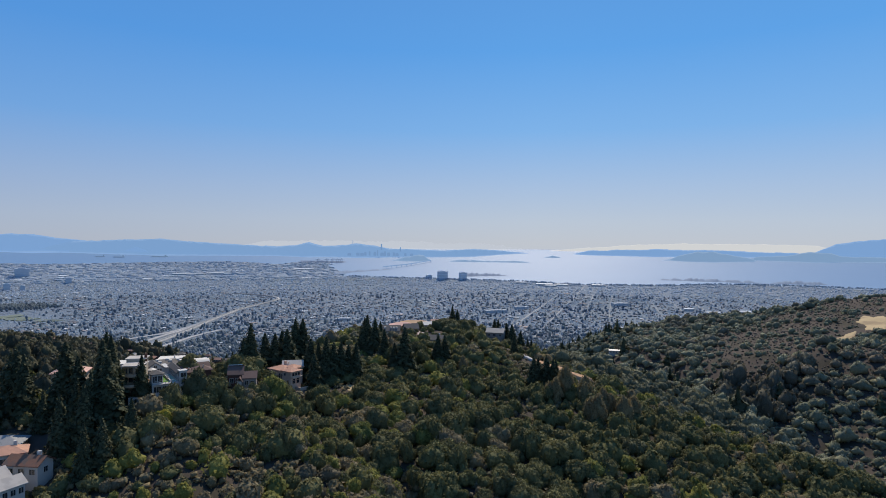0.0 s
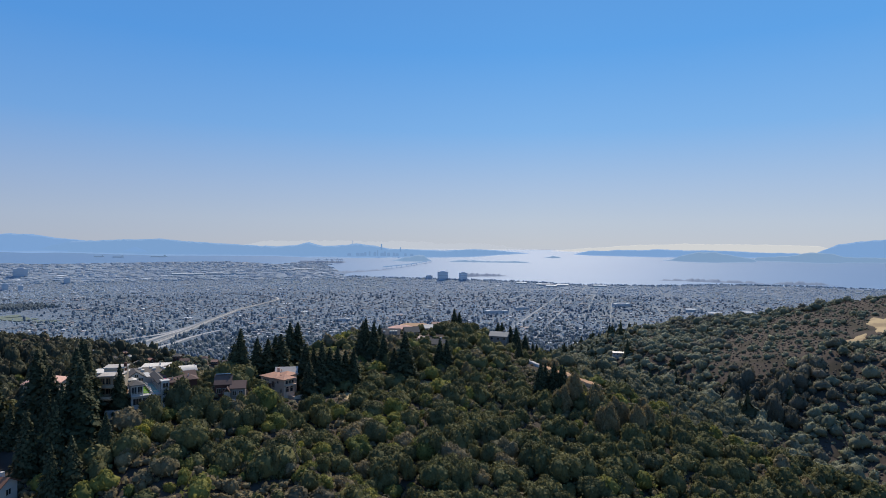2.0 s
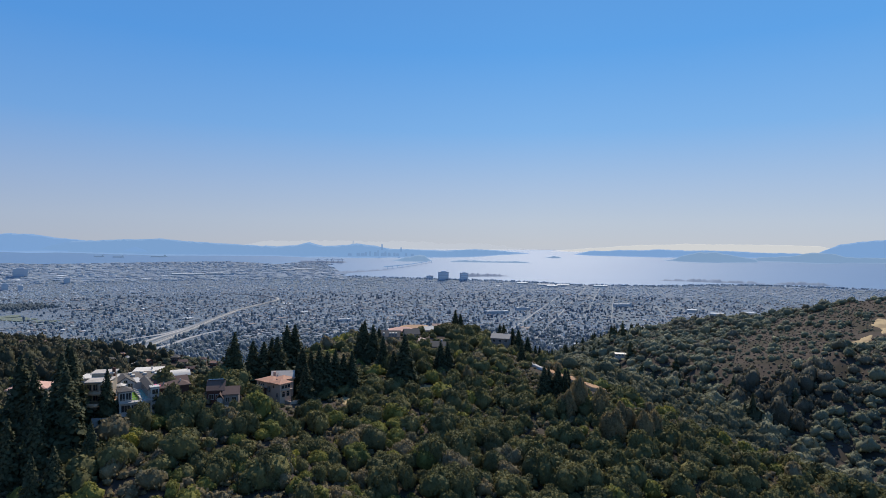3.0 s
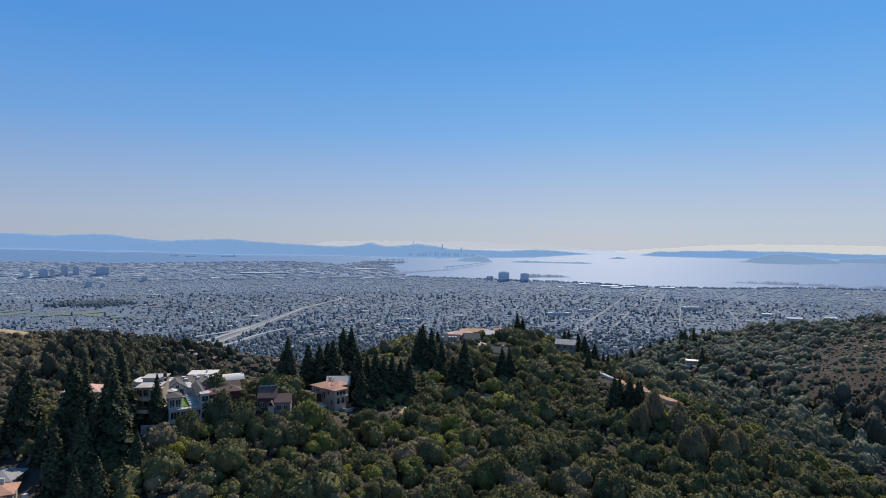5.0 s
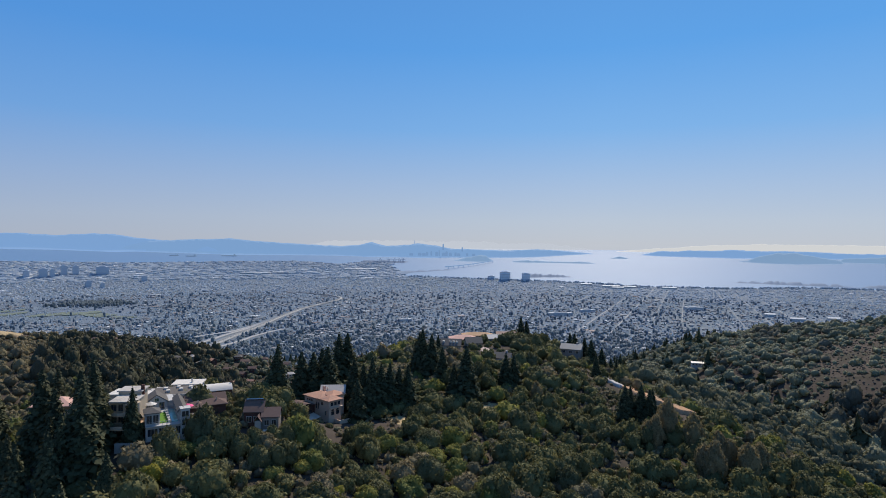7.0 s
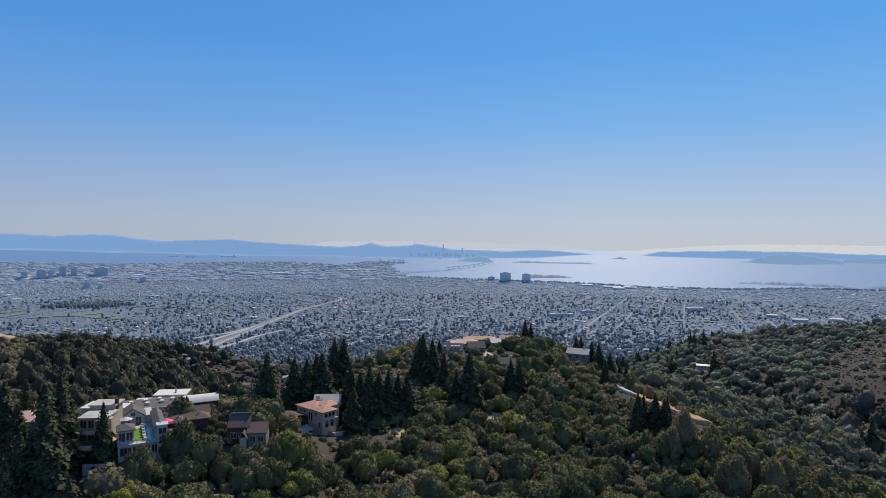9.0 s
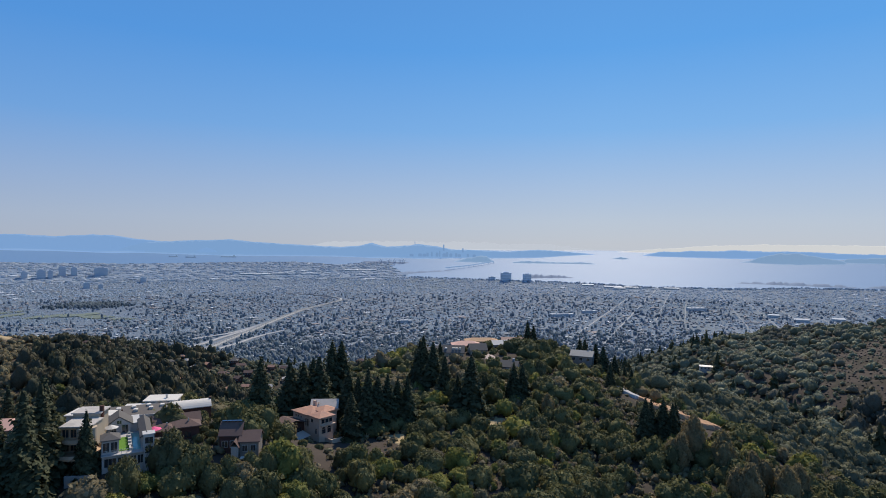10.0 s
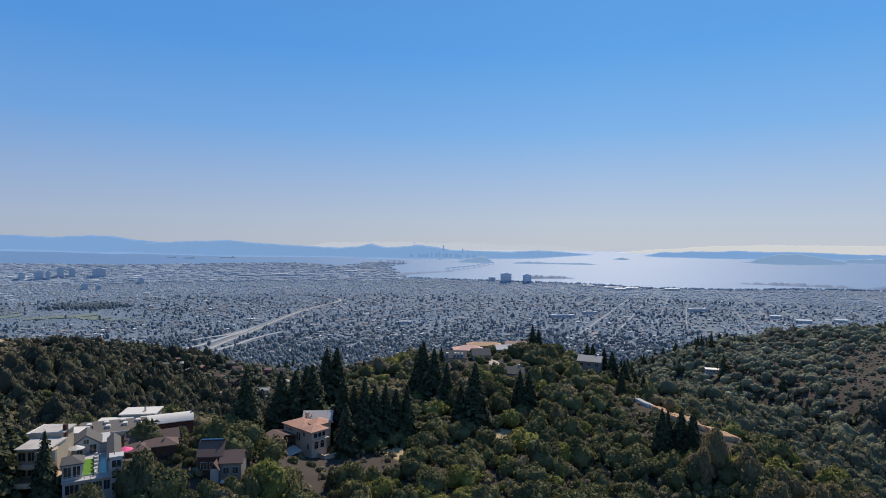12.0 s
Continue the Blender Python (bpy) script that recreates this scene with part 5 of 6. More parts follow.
def deck_house():
    t = thing("terraced_house", -77.4, 187.5, 331.0, 8, "tan stepped house with curved decks and flat pale roofs", "house")
    part("wall", boxes((0.5, 6.2, 2, 9, -4, 10.6), (0.2, 5.4, 8, 13, -4, 11.6)), CREAM, t)
    bm = bmesh.new()
    bmesh.ops.create_cone(bm, cap_ends=True, segments=20, radius1=1.9, radius2=1.9, depth=13.6, matrix=pose(5.2, 2.6, 3.6))
    part("bay", bm, CREAM, t, "tan rounded bay")
    for r, z in ((4.6, 5.2), (3.2, 8.0)):
        bm = bmesh.new()
        bmesh.ops.create_cone(bm, cap_ends=True, segments=28, radius1=r, radius2=r, depth=0.3, matrix=pose(3.8, 2.2, z))
        d = part("deck", bm, WOOD, t, "curved tan wooden deck")
        bm = bmesh.new()
        bmesh.ops.create_cone(bm, cap_ends=False, segments=28, radius1=r - 0.1, radius2=r - 0.1, depth=0.6, matrix=pose(3.8, 2.2, z + 0.45))
        part("parapet", bm, CREAM, d)
    for z in (8.5, 5.8):
        for u in (1.4, 3.0):
            window(t, u, 2, z, 1.2, 1.6, "y-", WOOD)
        window(t, 5.2, 0.72, z, 1.3, 1.6, "y-", WOOD)
    part("roof", boxes((0.3, 6.4, 1.4, 8, 10.6, 10.85)), PALE_ROOF, t, "flat pale roof")
    part("upper_roof", boxes((-0.2, 5.8, 8.02, 13.4, 11.6, 11.85)), PALE_ROOF, t, "flat pale roof")
    part("chimney", boxes((5.1, 5.8, 9, 9.8, 10, 13.0)), BROWN_WALL, t)
    part("retaining_wall", boxes((3.5, 8.6, -3.4, -3.0, -5, 2.4)), CONCRETE, t)
    w = thing("white_flat_house", -87, 207, 329.2, 5, "white flat-roofed house behind tall conifers", "house")
    part("wall", boxes((0, 5.5, 0, 6, -3, 9.6), (5.5, 9, 2, 6, -3, 9.0)), WHITE, w)
    part("roof", boxes((-0.4, 5.9, -0.4, 6.4, 9.6, 9.85)), WHITE_ROOF, w)
    part("wing_roof", boxes((5.92, 9.4, 1.6, 6.4, 9.0, 9.2)), WHITE_ROOF, w)
    for u in (1.4, 3.8):
        window(w, u, 0, 7.0, 1.5, 1.6, "y-")
    r = thing("tile_roofed_house", -101, 197, 328, 12, "house with a low faded red tile roof", "house")
    part("wall", boxes((0, 9, 0, 7, -3, 10.0)), CREAM, r)
    part("roof", hip(0, 9, 0, 7, 10.0, 1.6, 0.6), PINK_ROOF, r)
    for u in (1.5, 4.5, 7.5):
        window(r, u, 0, 7.5, 1.4, 1.5, "y-")


def simple_house(name, label, x, y, rz, w, l, h, rise, wall, roof, kind="gable", z=None, windows=3, group="", chimney=False, depth=4):
    z = float(land(np.array([x]), np.array([y]))[0]) if z is None else z
    t = thing(name, x, y, z, rz, label, "house", group)
    part("wall", boxes((-w / 2, w / 2, -l / 2, l / 2, -depth, h)), wall, t)
    if kind == "gable":
        part("gable_wall", gable_end(-w / 2, w / 2, -l / 2 + 0.02, l / 2 - 0.02, h - 0.01, rise, "x"), wall, t)
        part("roof", gable(-w / 2, w / 2, -l / 2, l / 2, h + 0.05, rise, 0.5, 0.2, "x"), roof, t)
    elif kind == "hip":
        part("roof", hip(-w / 2, w / 2, -l / 2, l / 2, h, rise, 0.6), roof, t)
    else:
        part("roof", boxes((-w / 2 - 0.4, w / 2 + 0.4, -l / 2 - 0.4, l / 2 + 0.4, h, h + 0.3)), roof, t)
    for k in range(windows):
        u = -w / 2 + w * (k + 0.5) / windows
        window(t, u, -l / 2, h - 2.2, min(1.5, w / windows * 0.6), 1.3, "y-")
    if windows:
        window(t, 0, w / 2, h - 2.2, 1.3, 1.3, "x+")
        window(t, 0, -w / 2, h - 2.2, 1.3, 1.3, "x-")
    if chimney:
        part("chimney", boxes((w * 0.2, w * 0.2 + 0.8, 0.3, 1.1, h, h + rise + 1.0)), wall, t)
    return t


villa()
white_house()
row_houses()
deck_house()

# houses on the crest
C = "crest houses"
simple_house("pink_roofed_house", "broad low house with a pink clay roof on the crest", 13, 373, 6, 14, 9, 3.0, 1.8, STUCCO, PINK_ROOF, "hip", group=C, depth=3)
sky_house = simple_house("grey_roofed_house", "low house with a dark grey roof and skylights", 5.5, 359, -6, 12, 8, 1.8, 2.6, CREAM, GREY_ROOF, "gable", group=C)
for u in (-3.2, 0.4, 2.0, 3.6):
    part("skylight", boxes((u, u + 1.1, -2.6, -1.5, 2.6, 3.75)), WHITE_ROOF, sky_house, "pale flat skylight")
simple_house("grey_roofed_house", "low house with a grey gabled roof", 18, 361, 10, 8, 7, 1.8, 2.4, CREAM, GREY_ROOF, "gable", group=C)
simple_house("ochre_roofed_house", "long low house with an ochre roof on the crest", 22, 393, 2, 17, 8, 5.2, 1.4, STUCCO, mat("ochre_tiles", (0.42, 0.26, 0.15), 0.8, 0.2, 1.5, 0.03), "hip", group=C, depth=6)
simple_house("brown_roofed_house", "long low house with a pinkish brown roof", 39, 387, -2, 13, 7, 5.6, 1.2, CREAM, mat("dull_pink_tiles", (0.30, 0.20, 0.16), 0.8, 0.2, 1.5, 0.03), "gable", group=C, depth=6)
simple_house("blue_roofed_house", "house with a slate-blue roof", 30.5, 378, 12, 8, 6, 3.4, 1.6, WHITE, mat("slate_blue_roof", (0.13, 0.16, 0.22), 0.6, 0.15, 1.5), "gable", group=C)
simple_house("grey_gabled_house", "grey gabled house below the drive", 30, 331, -20, 9, 7, 1.4, 2.0, mat("grey_siding", (0.34, 0.35, 0.37), 0.7, 0.1, 1.0), GREY_ROOF, "gable", group=C, chimney=True)
simple_house("spur_house", "pale grey house with a long sloping roof on the spur", 71, 367, -24, 10.5, 8, 6.4, 2.0, mat("pale_grey_boards", (0.22, 0.205, 0.19), 0.75, 0.1, 1.0), mat("tan_grey_roof", (0.36, 0.33, 0.29), 0.85, 0.15, 1.0), "gable", group=C, chimney=True, depth=7)
simple_house("far_row_house", "small grey house at the far edge of the crest", -4, 385, 20, 7, 6, 3.6, 1.4, CREAM, GREY_ROOF, "gable", group=C)
simple_house("far_row_house", "small grey house at the far edge of the crest", -10, 377, 24, 7, 6, 3.0, 1.3, CREAM, GREY_ROOF, "gable", group=C)
simple_house("hilltop_house", "dark-roofed house at the far brow of the crest", 57, 402, -4, 12, 7, 8.0, 1.8, BROWN_WALL, BROWN_ROOF, "hip", group=C, depth=8)
# houses at the near edge of the canyon
L = "canyon edge houses"
simple_house("tiled_house", "white house with an old brown tile roof", -85.0, 156.0, -12, 8.6, 5.0, 2.9, 1.5, WHITE, OLD_TILE, "gable", 322.6, group=L, chimney=True)
simple_house("orange_roofed_house", "white house with an orange clay roof", -93, 160, 25, 9, 6, 3.8, 1.4, WHITE, TERRA, "hip", 322.8, group=L, chimney=True)
simple_house("grey_hipped_house", "house with a broad grey hipped roof", -99.5, 169.5, 12, 10.5, 7, 2.4, 1.7, CREAM, mat("light_grey_shingles", (0.27, 0.265, 0.26), 0.85, 0.2, 2.0, 0.03), "hip", 323.6, group=L)
simple_house("white_gabled_house", "white gabled house with a curved pale roof", -89, 147, 60, 6.5, 5, 3.8, 1.8, WHITE, PALE_ROOF, "gable", 321.0, group=L)
simple_house("white_gabled_house", "white gabled house beside the canyon edge", -84.2, 146.0, 60, 5.2, 4, 2.8, 1.5, WHITE, PALE_ROOF, "gable", 321.0, group=L)
simple_house("clay_chimney_house", "small house with a clay roof among shrubs", -110, 176, 0, 6, 5, 5.5, 1.2, STUCCO, TERRA, "hip", 323.5, group=L)


def drape(name, cx, cy, rx, ry, rz, material, label, category="ground", lift=0.25):
    """A thin uneven-edged layer of soil or grass lying on the land."""
    rings, spokes = 7, 36
    a = np.linspace(0, 2 * np.pi, spokes, endpoint=False)
    edge = 1 + 0.22 * np.sin(a * 3 + cx) + 0.13 * np.sin(a * 7 + cy) + 0.08 * np.sin(a * 13)
    pts = []
    for k in range(rings + 1):
        r = edge * k / rings
        u, v = np.cos(a) * r * rx, np.sin(a) * r * ry
        x, y = cx + u * math.cos(rz) - v * math.sin(rz), cy + u * math.sin(rz) + v * math.cos(rz)
        pts.append(np.stack([x, y, land(x, y) + (lift if k < rings else -0.3)], -1))
    i = np.arange((rings + 1) * spokes).reshape(rings + 1, spokes)
    n = np.roll(i, -1, 1)
    f = np.stack([i[:-1], i[1:], n[1:], n[:-1]], -1).reshape(-1, 4)
    return tagged(mesh_np(name, np.concatenate(pts), f, material, smooth=True), label, category, "", "structure")


CLAY = mat("bare_orange_soil", (0.42, 0.25, 0.145), 0.95, 0.3, 0.5, 0.12, spec=0.1, second=(0.30, 0.20, 0.125), coarse=0.15)
GOLD = mat("golden_dry_grass", (0.40, 0.30, 0.17), 0.95, 0.2, 0.3, 0.1, spec=0.1, second=(0.30, 0.22, 0.13), coarse=0.05)
drape("dry_grass_slope", 545, 612, 50, 17, radians(48), GOLD, "golden dry grass on the open hillside", lift=0.6)
drape("dry_grass_slope", -522, 760, 30, 14, radians(-25), GOLD, "golden dry grass on the open hillside", lift=0.8)
drape("dry_grass_slope", 474, 570, 20, 8, radians(40), GOLD, "golden dry grass on the open hillside", lift=0.6)
for x, y, rx, ry in ((18.5, 276, 5.5, 3.2), (-13, 255, 3, 5), (-4, 263, 3, 4), (8, 262, 4, 3), (60, 356, 8, 3)):
    drape("dry_grass_patch", x, y, rx, ry, 0.3, DRY, "patch of dry tan grass on the slope")
for x, y, rx, ry, rz in ((85, 313, 3.5, 1.8, -1.0), (91, 305, 8, 3.4, -0.9), (100, 294, 6, 2.8, -0.8), (107, 245, 5, 1.8, -0.3)):
    drape("bare_cut", x, y, rx, ry, rz, CLAY, "bare orange soil cut beside the hill road", lift=1.6)
drape("driveway", 24, 345, 2.2, 9, 0.25, mat("pinkish_paving", (0.42, 0.33, 0.28), 0.9, 0.15, 0.5), "pale pinkish paved driveway on the crest", "driveway")
drape("driveway", 27, 337, 5, 3, 0.1, mat("pinkish_paving", (0.42, 0.33, 0.28)), "pale pinkish paved turning place on the crest", "driveway")
drape("hill_road", 80, 321, 1.6, 8, 0.55, CONCRETE, "pale narrow hill road along the spur", "road", lift=1.2)
# scattered houses across the canyons
simple_house("white_canyon_house", "bright white flat-roofed house on the far canyon side", 306, 752, -18, 22, 10, 3.4, 1, WHITE, WHITE_ROOF, "flat", windows=6, depth=4)
simple_house("canyon_house", "grey house below the white one on the canyon side", 262, 735, 10, 16, 9, 4, 2, mat("grey_siding", (0.34, 0.35, 0.37)), GREY_ROOF, "gable", depth=6)

# ---- trees of the hills ----


def leaf_cards(rng, centre, normal, size, loose=0.45):
    """Irregular four-cornered leaf clumps, as triangles."""
    k = len(centre)
    n = normal + rng.normal(0, loose, (k, 3))
    n /= np.linalg.norm(n, axis=1)[:, None]
    up = rng.normal(0, 1, (k, 3))
    u = np.cross(n, up)
    u /= np.linalg.norm(u, axis=1)[:, None] + 1e-9
    w = np.cross(n, u)
    s = size[:, None] * rng.uniform(0.7, 1.3, (k, 1))
    q = [centre + u * s * rng.uniform(0.25, 0.6, (k, 1)) * a + w * s * rng.uniform(0.25, 0.6, (k, 1)) * b for a, b in ((-1, -1), (1, -1), (1, 1), (-1, 1))]
    i = np.arange(k)[:, None] * 4
    return np.stack(q, 1).reshape(-1, 3), np.concatenate([i + (0, 1, 2), i + (0, 2, 3)])


def ball(level):
    bm = bmesh.new()
    bmesh.ops.create_icosphere(bm, subdivisions=level, radius=1.0)
    bm.verts.ensure_lookup_table()
    got = np.array([v.co[:] for v in bm.verts]), np.array([[v.index for v in f.verts] for f in bm.faces])
    bm.free()
    return got


BALLS = {k: ball(k) for k in (1, 2, 3)}


def round_crown(seed, level, lobes, cards, card, spread=0.62, low=0.25, high=0.85, rough=0.08):
    """A domed broadleaf crown about 1 m in radius: a lumpy body of many lobes, its outside ragged with leaf clumps."""
    rng = np.random.default_rng(seed)
    a = rng.uniform(0, 6.283, lobes)
    out = spread * np.sqrt(rng.uniform(0.15, 1, lobes))
    c = np.stack([np.cos(a) * out, np.sin(a) * out, low + (high - low) * rng.uniform(0, 1, lobes) * (1.15 - out)], -1)
    r = rng.uniform(0.2, 0.46, lobes)
    c[0], r[0] = (0, 0, 0.5 * (low + high)), 0.46
    squash = rng.uniform(0.8, 1.25, 2)
    c[:, :2] *= squash
    mid = np.array((0, 0, 0.5 * (low + high)))

    def reach(way):
        b = way @ (c - mid).T
        disc = r[None] ** 2 - np.sum((c - mid) ** 2, 1)[None] + b * b
        t = np.where(disc > 0, b + np.sqrt(np.maximum(disc, 0)), 0)
        k = np.argmax(t, 1)
        return np.maximum(t[np.arange(len(way)), k], 0.25), k
    way, f = BALLS[level]
    t, _ = reach(way)
    body = mid + way * (t * (0.97 + rng.normal(0, rough, len(way))))[:, None]
    body[:, 2] = np.maximum(body[:, 2], 0.0)
    if not cards:
        return body, f
    way = rng.normal(0, 1, (cards, 3)) + (0, 0, 0.45)
    way /= np.linalg.norm(way, axis=1)[:, None]
    t, k = reach(way)
    p = mid + way * (t * rng.uniform(0.92, 1.16, cards))[:, None]
    n = p - c[k]
    n /= np.linalg.norm(n, axis=1)[:, None] + 1e-6
    p[:, 2] = np.maximum(p[:, 2], 0.04)
    v, g = leaf_cards(rng, p, n, np.full(cards, card), 0.55)
    return np.concatenate([body, v]), np.concatenate([f, g + len(body)])


def cone_crown(seed, cards, card, heart=False):
    """A pointed conifer crown, 1 m high and 0.2 m in radius, in drooping tiers."""
    rng = np.random.default_rng(seed)
    h = 1 - np.sqrt(rng.uniform(0, 1, cards))
    h = np.round(h * 24) / 24 + rng.normal(0, 0.009, cards)
    h = np.clip(h, 0.0, 0.985)
    a = rng.uniform(0, 6.283, cards)
    lump = 1 + 0.2 * np.sin(a * 3 + h * 25 + seed) + 0.16 * np.sin(a * 7 + h * 60)
    r = 0.225 * (1 - h) ** 0.75 * lump * rng.uniform(0.6, 1.08, cards) + 0.004
    p = np.stack([np.cos(a) * r, np.sin(a) * r, 0.06 + h * 0.94 - r * 0.3], -1)
    nrm = np.stack([np.cos(a) * 0.5, np.sin(a) * 0.5, np.full(cards, 0.75)], -1)
    v, f = leaf_cards(rng, p, nrm, np.full(cards, card) * (0.4 + 0.7 * (1 - h)), 0.35)
    # the dense heart: a ragged spire inside the needles, coloured shade-dark on single trees
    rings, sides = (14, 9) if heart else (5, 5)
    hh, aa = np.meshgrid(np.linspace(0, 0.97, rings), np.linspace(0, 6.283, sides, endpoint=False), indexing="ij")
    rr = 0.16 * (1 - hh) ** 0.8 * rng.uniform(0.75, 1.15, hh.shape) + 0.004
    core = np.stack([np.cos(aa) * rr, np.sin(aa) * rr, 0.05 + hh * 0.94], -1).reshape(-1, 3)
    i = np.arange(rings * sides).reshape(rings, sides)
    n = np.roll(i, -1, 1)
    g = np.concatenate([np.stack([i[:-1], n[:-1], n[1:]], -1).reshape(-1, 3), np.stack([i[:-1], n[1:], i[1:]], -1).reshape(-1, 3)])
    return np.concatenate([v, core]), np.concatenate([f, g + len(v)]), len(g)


def trunk_mesh(height, radius, limbs, seed):
    """A tapered trunk with limbs."""
    rng = random.Random(seed)
    bm = bmesh.new()

    def limb(a, b, r0, r1):
        way = Vector(b) - Vector(a)
        m = Matrix.Translation((Vector(a) + Vector(b)) / 2) @ way.to_track_quat("Z", "Y").to_matrix().to_4x4()
        bmesh.ops.create_cone(bm, cap_ends=True, segments=6, radius1=r0, radius2=r1, depth=way.length, matrix=m)
    limb((0, 0, -0.12), (0, 0, height), radius, radius * 0.45)
    for k in range(limbs):
        a = k * 6.283 / limbs + rng.uniform(-0.4, 0.4)
        z = height * rng.uniform(0.45, 0.75)
        limb((0, 0, z), (math.cos(a) * 0.4, math.sin(a) * 0.4, z + 0.35), radius * 0.5, radius * 0.2)
    me = bpy.data.meshes.new("trunk")
    bm.to_mesh(me)
    bm.free()
    me.materials.append(BARK)
    return me


def tree_kind(name, crown, trunk, material, label, group):
    t = new(name)
    tagged(t, label, "tree", group)
    leaves = mesh_np("crown", *crown[:2], material, t, smooth=True)
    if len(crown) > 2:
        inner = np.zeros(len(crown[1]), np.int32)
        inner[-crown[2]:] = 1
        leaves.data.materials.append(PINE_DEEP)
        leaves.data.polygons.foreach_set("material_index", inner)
    new("trunk", trunk).parent = t
    return t


CLEAR = [(-22, 240, 5), (-17, 246, 4.5), (-27, 233, 4), (-12, 250, 3), (-26, 245, 5), (-20, 250, 4.5), (-31, 240, 5), (-15, 255, 3.5), (-39, 240, 5), (-24, 238, 4), (-56, 214, 5), (-55, 220, 5), (-52, 209, 4), (-73, 183, 5), (-71, 178, 4), (-62, 228, 6), (-58, 226, 5), (-60, 221, 5), (-70, 228, 7), (-64, 237, 7), (-36, 228, 6), (-40, 232, 5), (-30, 226, 5), (-62, 187, 4), (-57, 189, 3), (-70, 221, 5), (-66, 219, 5), (-61, 229, 6), (-38, 234, 4), (-44, 238, 5), (-33, 231, 5), (-85, 147, 7), (-64, 194, 9), (-67, 204, 9), (-75, 192, 6), (-76, 213, 10), (-66, 190, 8), (-38, 254, 7), (-34, 247, 6), (-29, 249, 5), (-42, 250, 6), (-70, 237, 8), (-75, 228, 7), (-80, 238, 8), (-58, 200, 7), (-45, 200, 7), (-35, 262, 5), (-85, 209, 8), (-96, 201, 6),
         (-36, 239, 7), (-28, 241, 3), (-20, 246, 3), (-64, 207, 6), (-66, 232, 8), (-60, 236, 6), (-72, 226, 6), (-64, 226, 6), (-56, 230, 5), (-84, 154, 7), (-93, 160, 7), (-92, 171, 9), (-82, 141, 5), (-104, 176, 5), (13, 373, 9), (6, 359, 8), (18, 361, 6), (22, 393, 10), (39, 387, 8), (30, 378, 6), (30, 331, 6), (68, 366, 8)]
PATCHES = [(18.5, 276, 5), (18, 268, 4.5), (17.5, 262, 4), (-12.5, 247, 3), (84, 292, 7), (78, 300, 6), (90, 285, 6), (97, 287, 6), (76, 309, 5), (102, 291, 5), (-13, 255, 4), (-4, 263, 3.5), (24, 345, 5), (26, 338, 4), (83, 316, 7), (89, 307, 7), (95, 299, 7), (86, 298, 5), (80, 306, 5), (92, 292, 5), (60, 356, 6), (8, 262, 4), (-37, 229, 3)]


def free(x, y, clear=CLEAR, grow=0.0):
    ok = np.ones(len(x), bool)
    for cx, cy, r in clear:
        ok &= np.hypot(x - cx, y - cy) > r + grow
    return ok


def grid_spots(x0, x1, y0, y1, step, jitter=0.48):
    gx, gy = np.meshgrid(np.arange(x0, x1, step), np.arange(y0, y1, step))
    gx, gy = gx.ravel(), gy.ravel()
    return gx + rng.uniform(-jitter, jitter, len(gx)) * step, gy + rng.uniform(-jitter, jitter, len(gy)) * step


def in_view(x, y, wide=43):
    return np.abs(np.degrees(np.arctan2(x, y + 15))) < wide


def inside(x, y, corners):
    """Whether places lie inside a region given by its corners."""
    hit = np.zeros(len(x), bool)
    for (ax, ay), (bx, by) in zip(corners, corners[1:] + corners[:1]):
        cut = (ay > y) != (by > y)
        hit ^= cut & (x < ax + (y - ay) * (bx - ax) / (by - ay + 1e-9))
    return hit


LOOKOUTS = ((0, 0, 380), (0, 80, 380))


def behind_ridge(x, y, rise):
    """True where the land hides a tree from the open air above the near slope."""
    hidden = np.ones(len(x), bool)
    top = land(x, y) + rise
    for px, py, pz in LOOKOUTS:
        cut = np.zeros(len(x), bool)
        for f in np.linspace(0.25, 0.97, 28):
            cut |= land(px + (x - px) * f, py + (y - py) * f) > pz + (top - pz) * f
        hidden &= cut
    return hidden


def scatter(name, variants, x, y, z, size, tall, material, label, category="trees", whole=False):
    """Many crowns joined into one mesh, each with a tone of its own."""
    vs, fs, tones, off = [], [], [], 0
    seen = ~behind_ridge(x, y, tall + 3) | (rng.random(len(x)) < 0.12) | whole
    x, y, z, size, tall = (q[seen] for q in (x, y, z, size, tall))
    kind_of = rng.integers(0, len(variants), len(x))
    turn, tone = rng.uniform(0, 6.283, len(x)), rng.random(len(x))
    for k, (v, f, *_) in enumerate(variants):
        i = np.nonzero(kind_of == k)[0]
        if not len(i):
            continue
        c, s = np.cos(turn[i])[:, None], np.sin(turn[i])[:, None]
        vx = (v[None, :, 0] * c - v[None, :, 1] * s) * size[i][:, None] + x[i][:, None]
        vy = (v[None, :, 0] * s + v[None, :, 1] * c) * size[i][:, None] + y[i][:, None]
        vz = v[None, :, 2] * tall[i][:, None] + z[i][:, None]
        vs.append(np.stack([vx, vy, vz], -1).reshape(-1, 3))
        fs.append((f[None] + (np.arange(len(i)) * len(v))[:, None, None]).reshape(-1, 3) + off)
        tones.append(np.repeat(tone[i], len(v)))
        off += len(i) * len(v)
    ob = mesh_np(name, np.concatenate(vs), np.concatenate(fs), material, smooth=True)
    ob.data.attributes.new("tone", "FLOAT", "POINT").data.foreach_set("value", np.concatenate(tones).astype(np.float32))
    return tagged(ob, label, category, "", "stuff")


def place(src, m, used):
    """Puts a tree kind at its first place, and copies of it at all later ones."""
    if src.name not in used:
        used[src.name] = m
        return src
    return copy_thing(src, m)


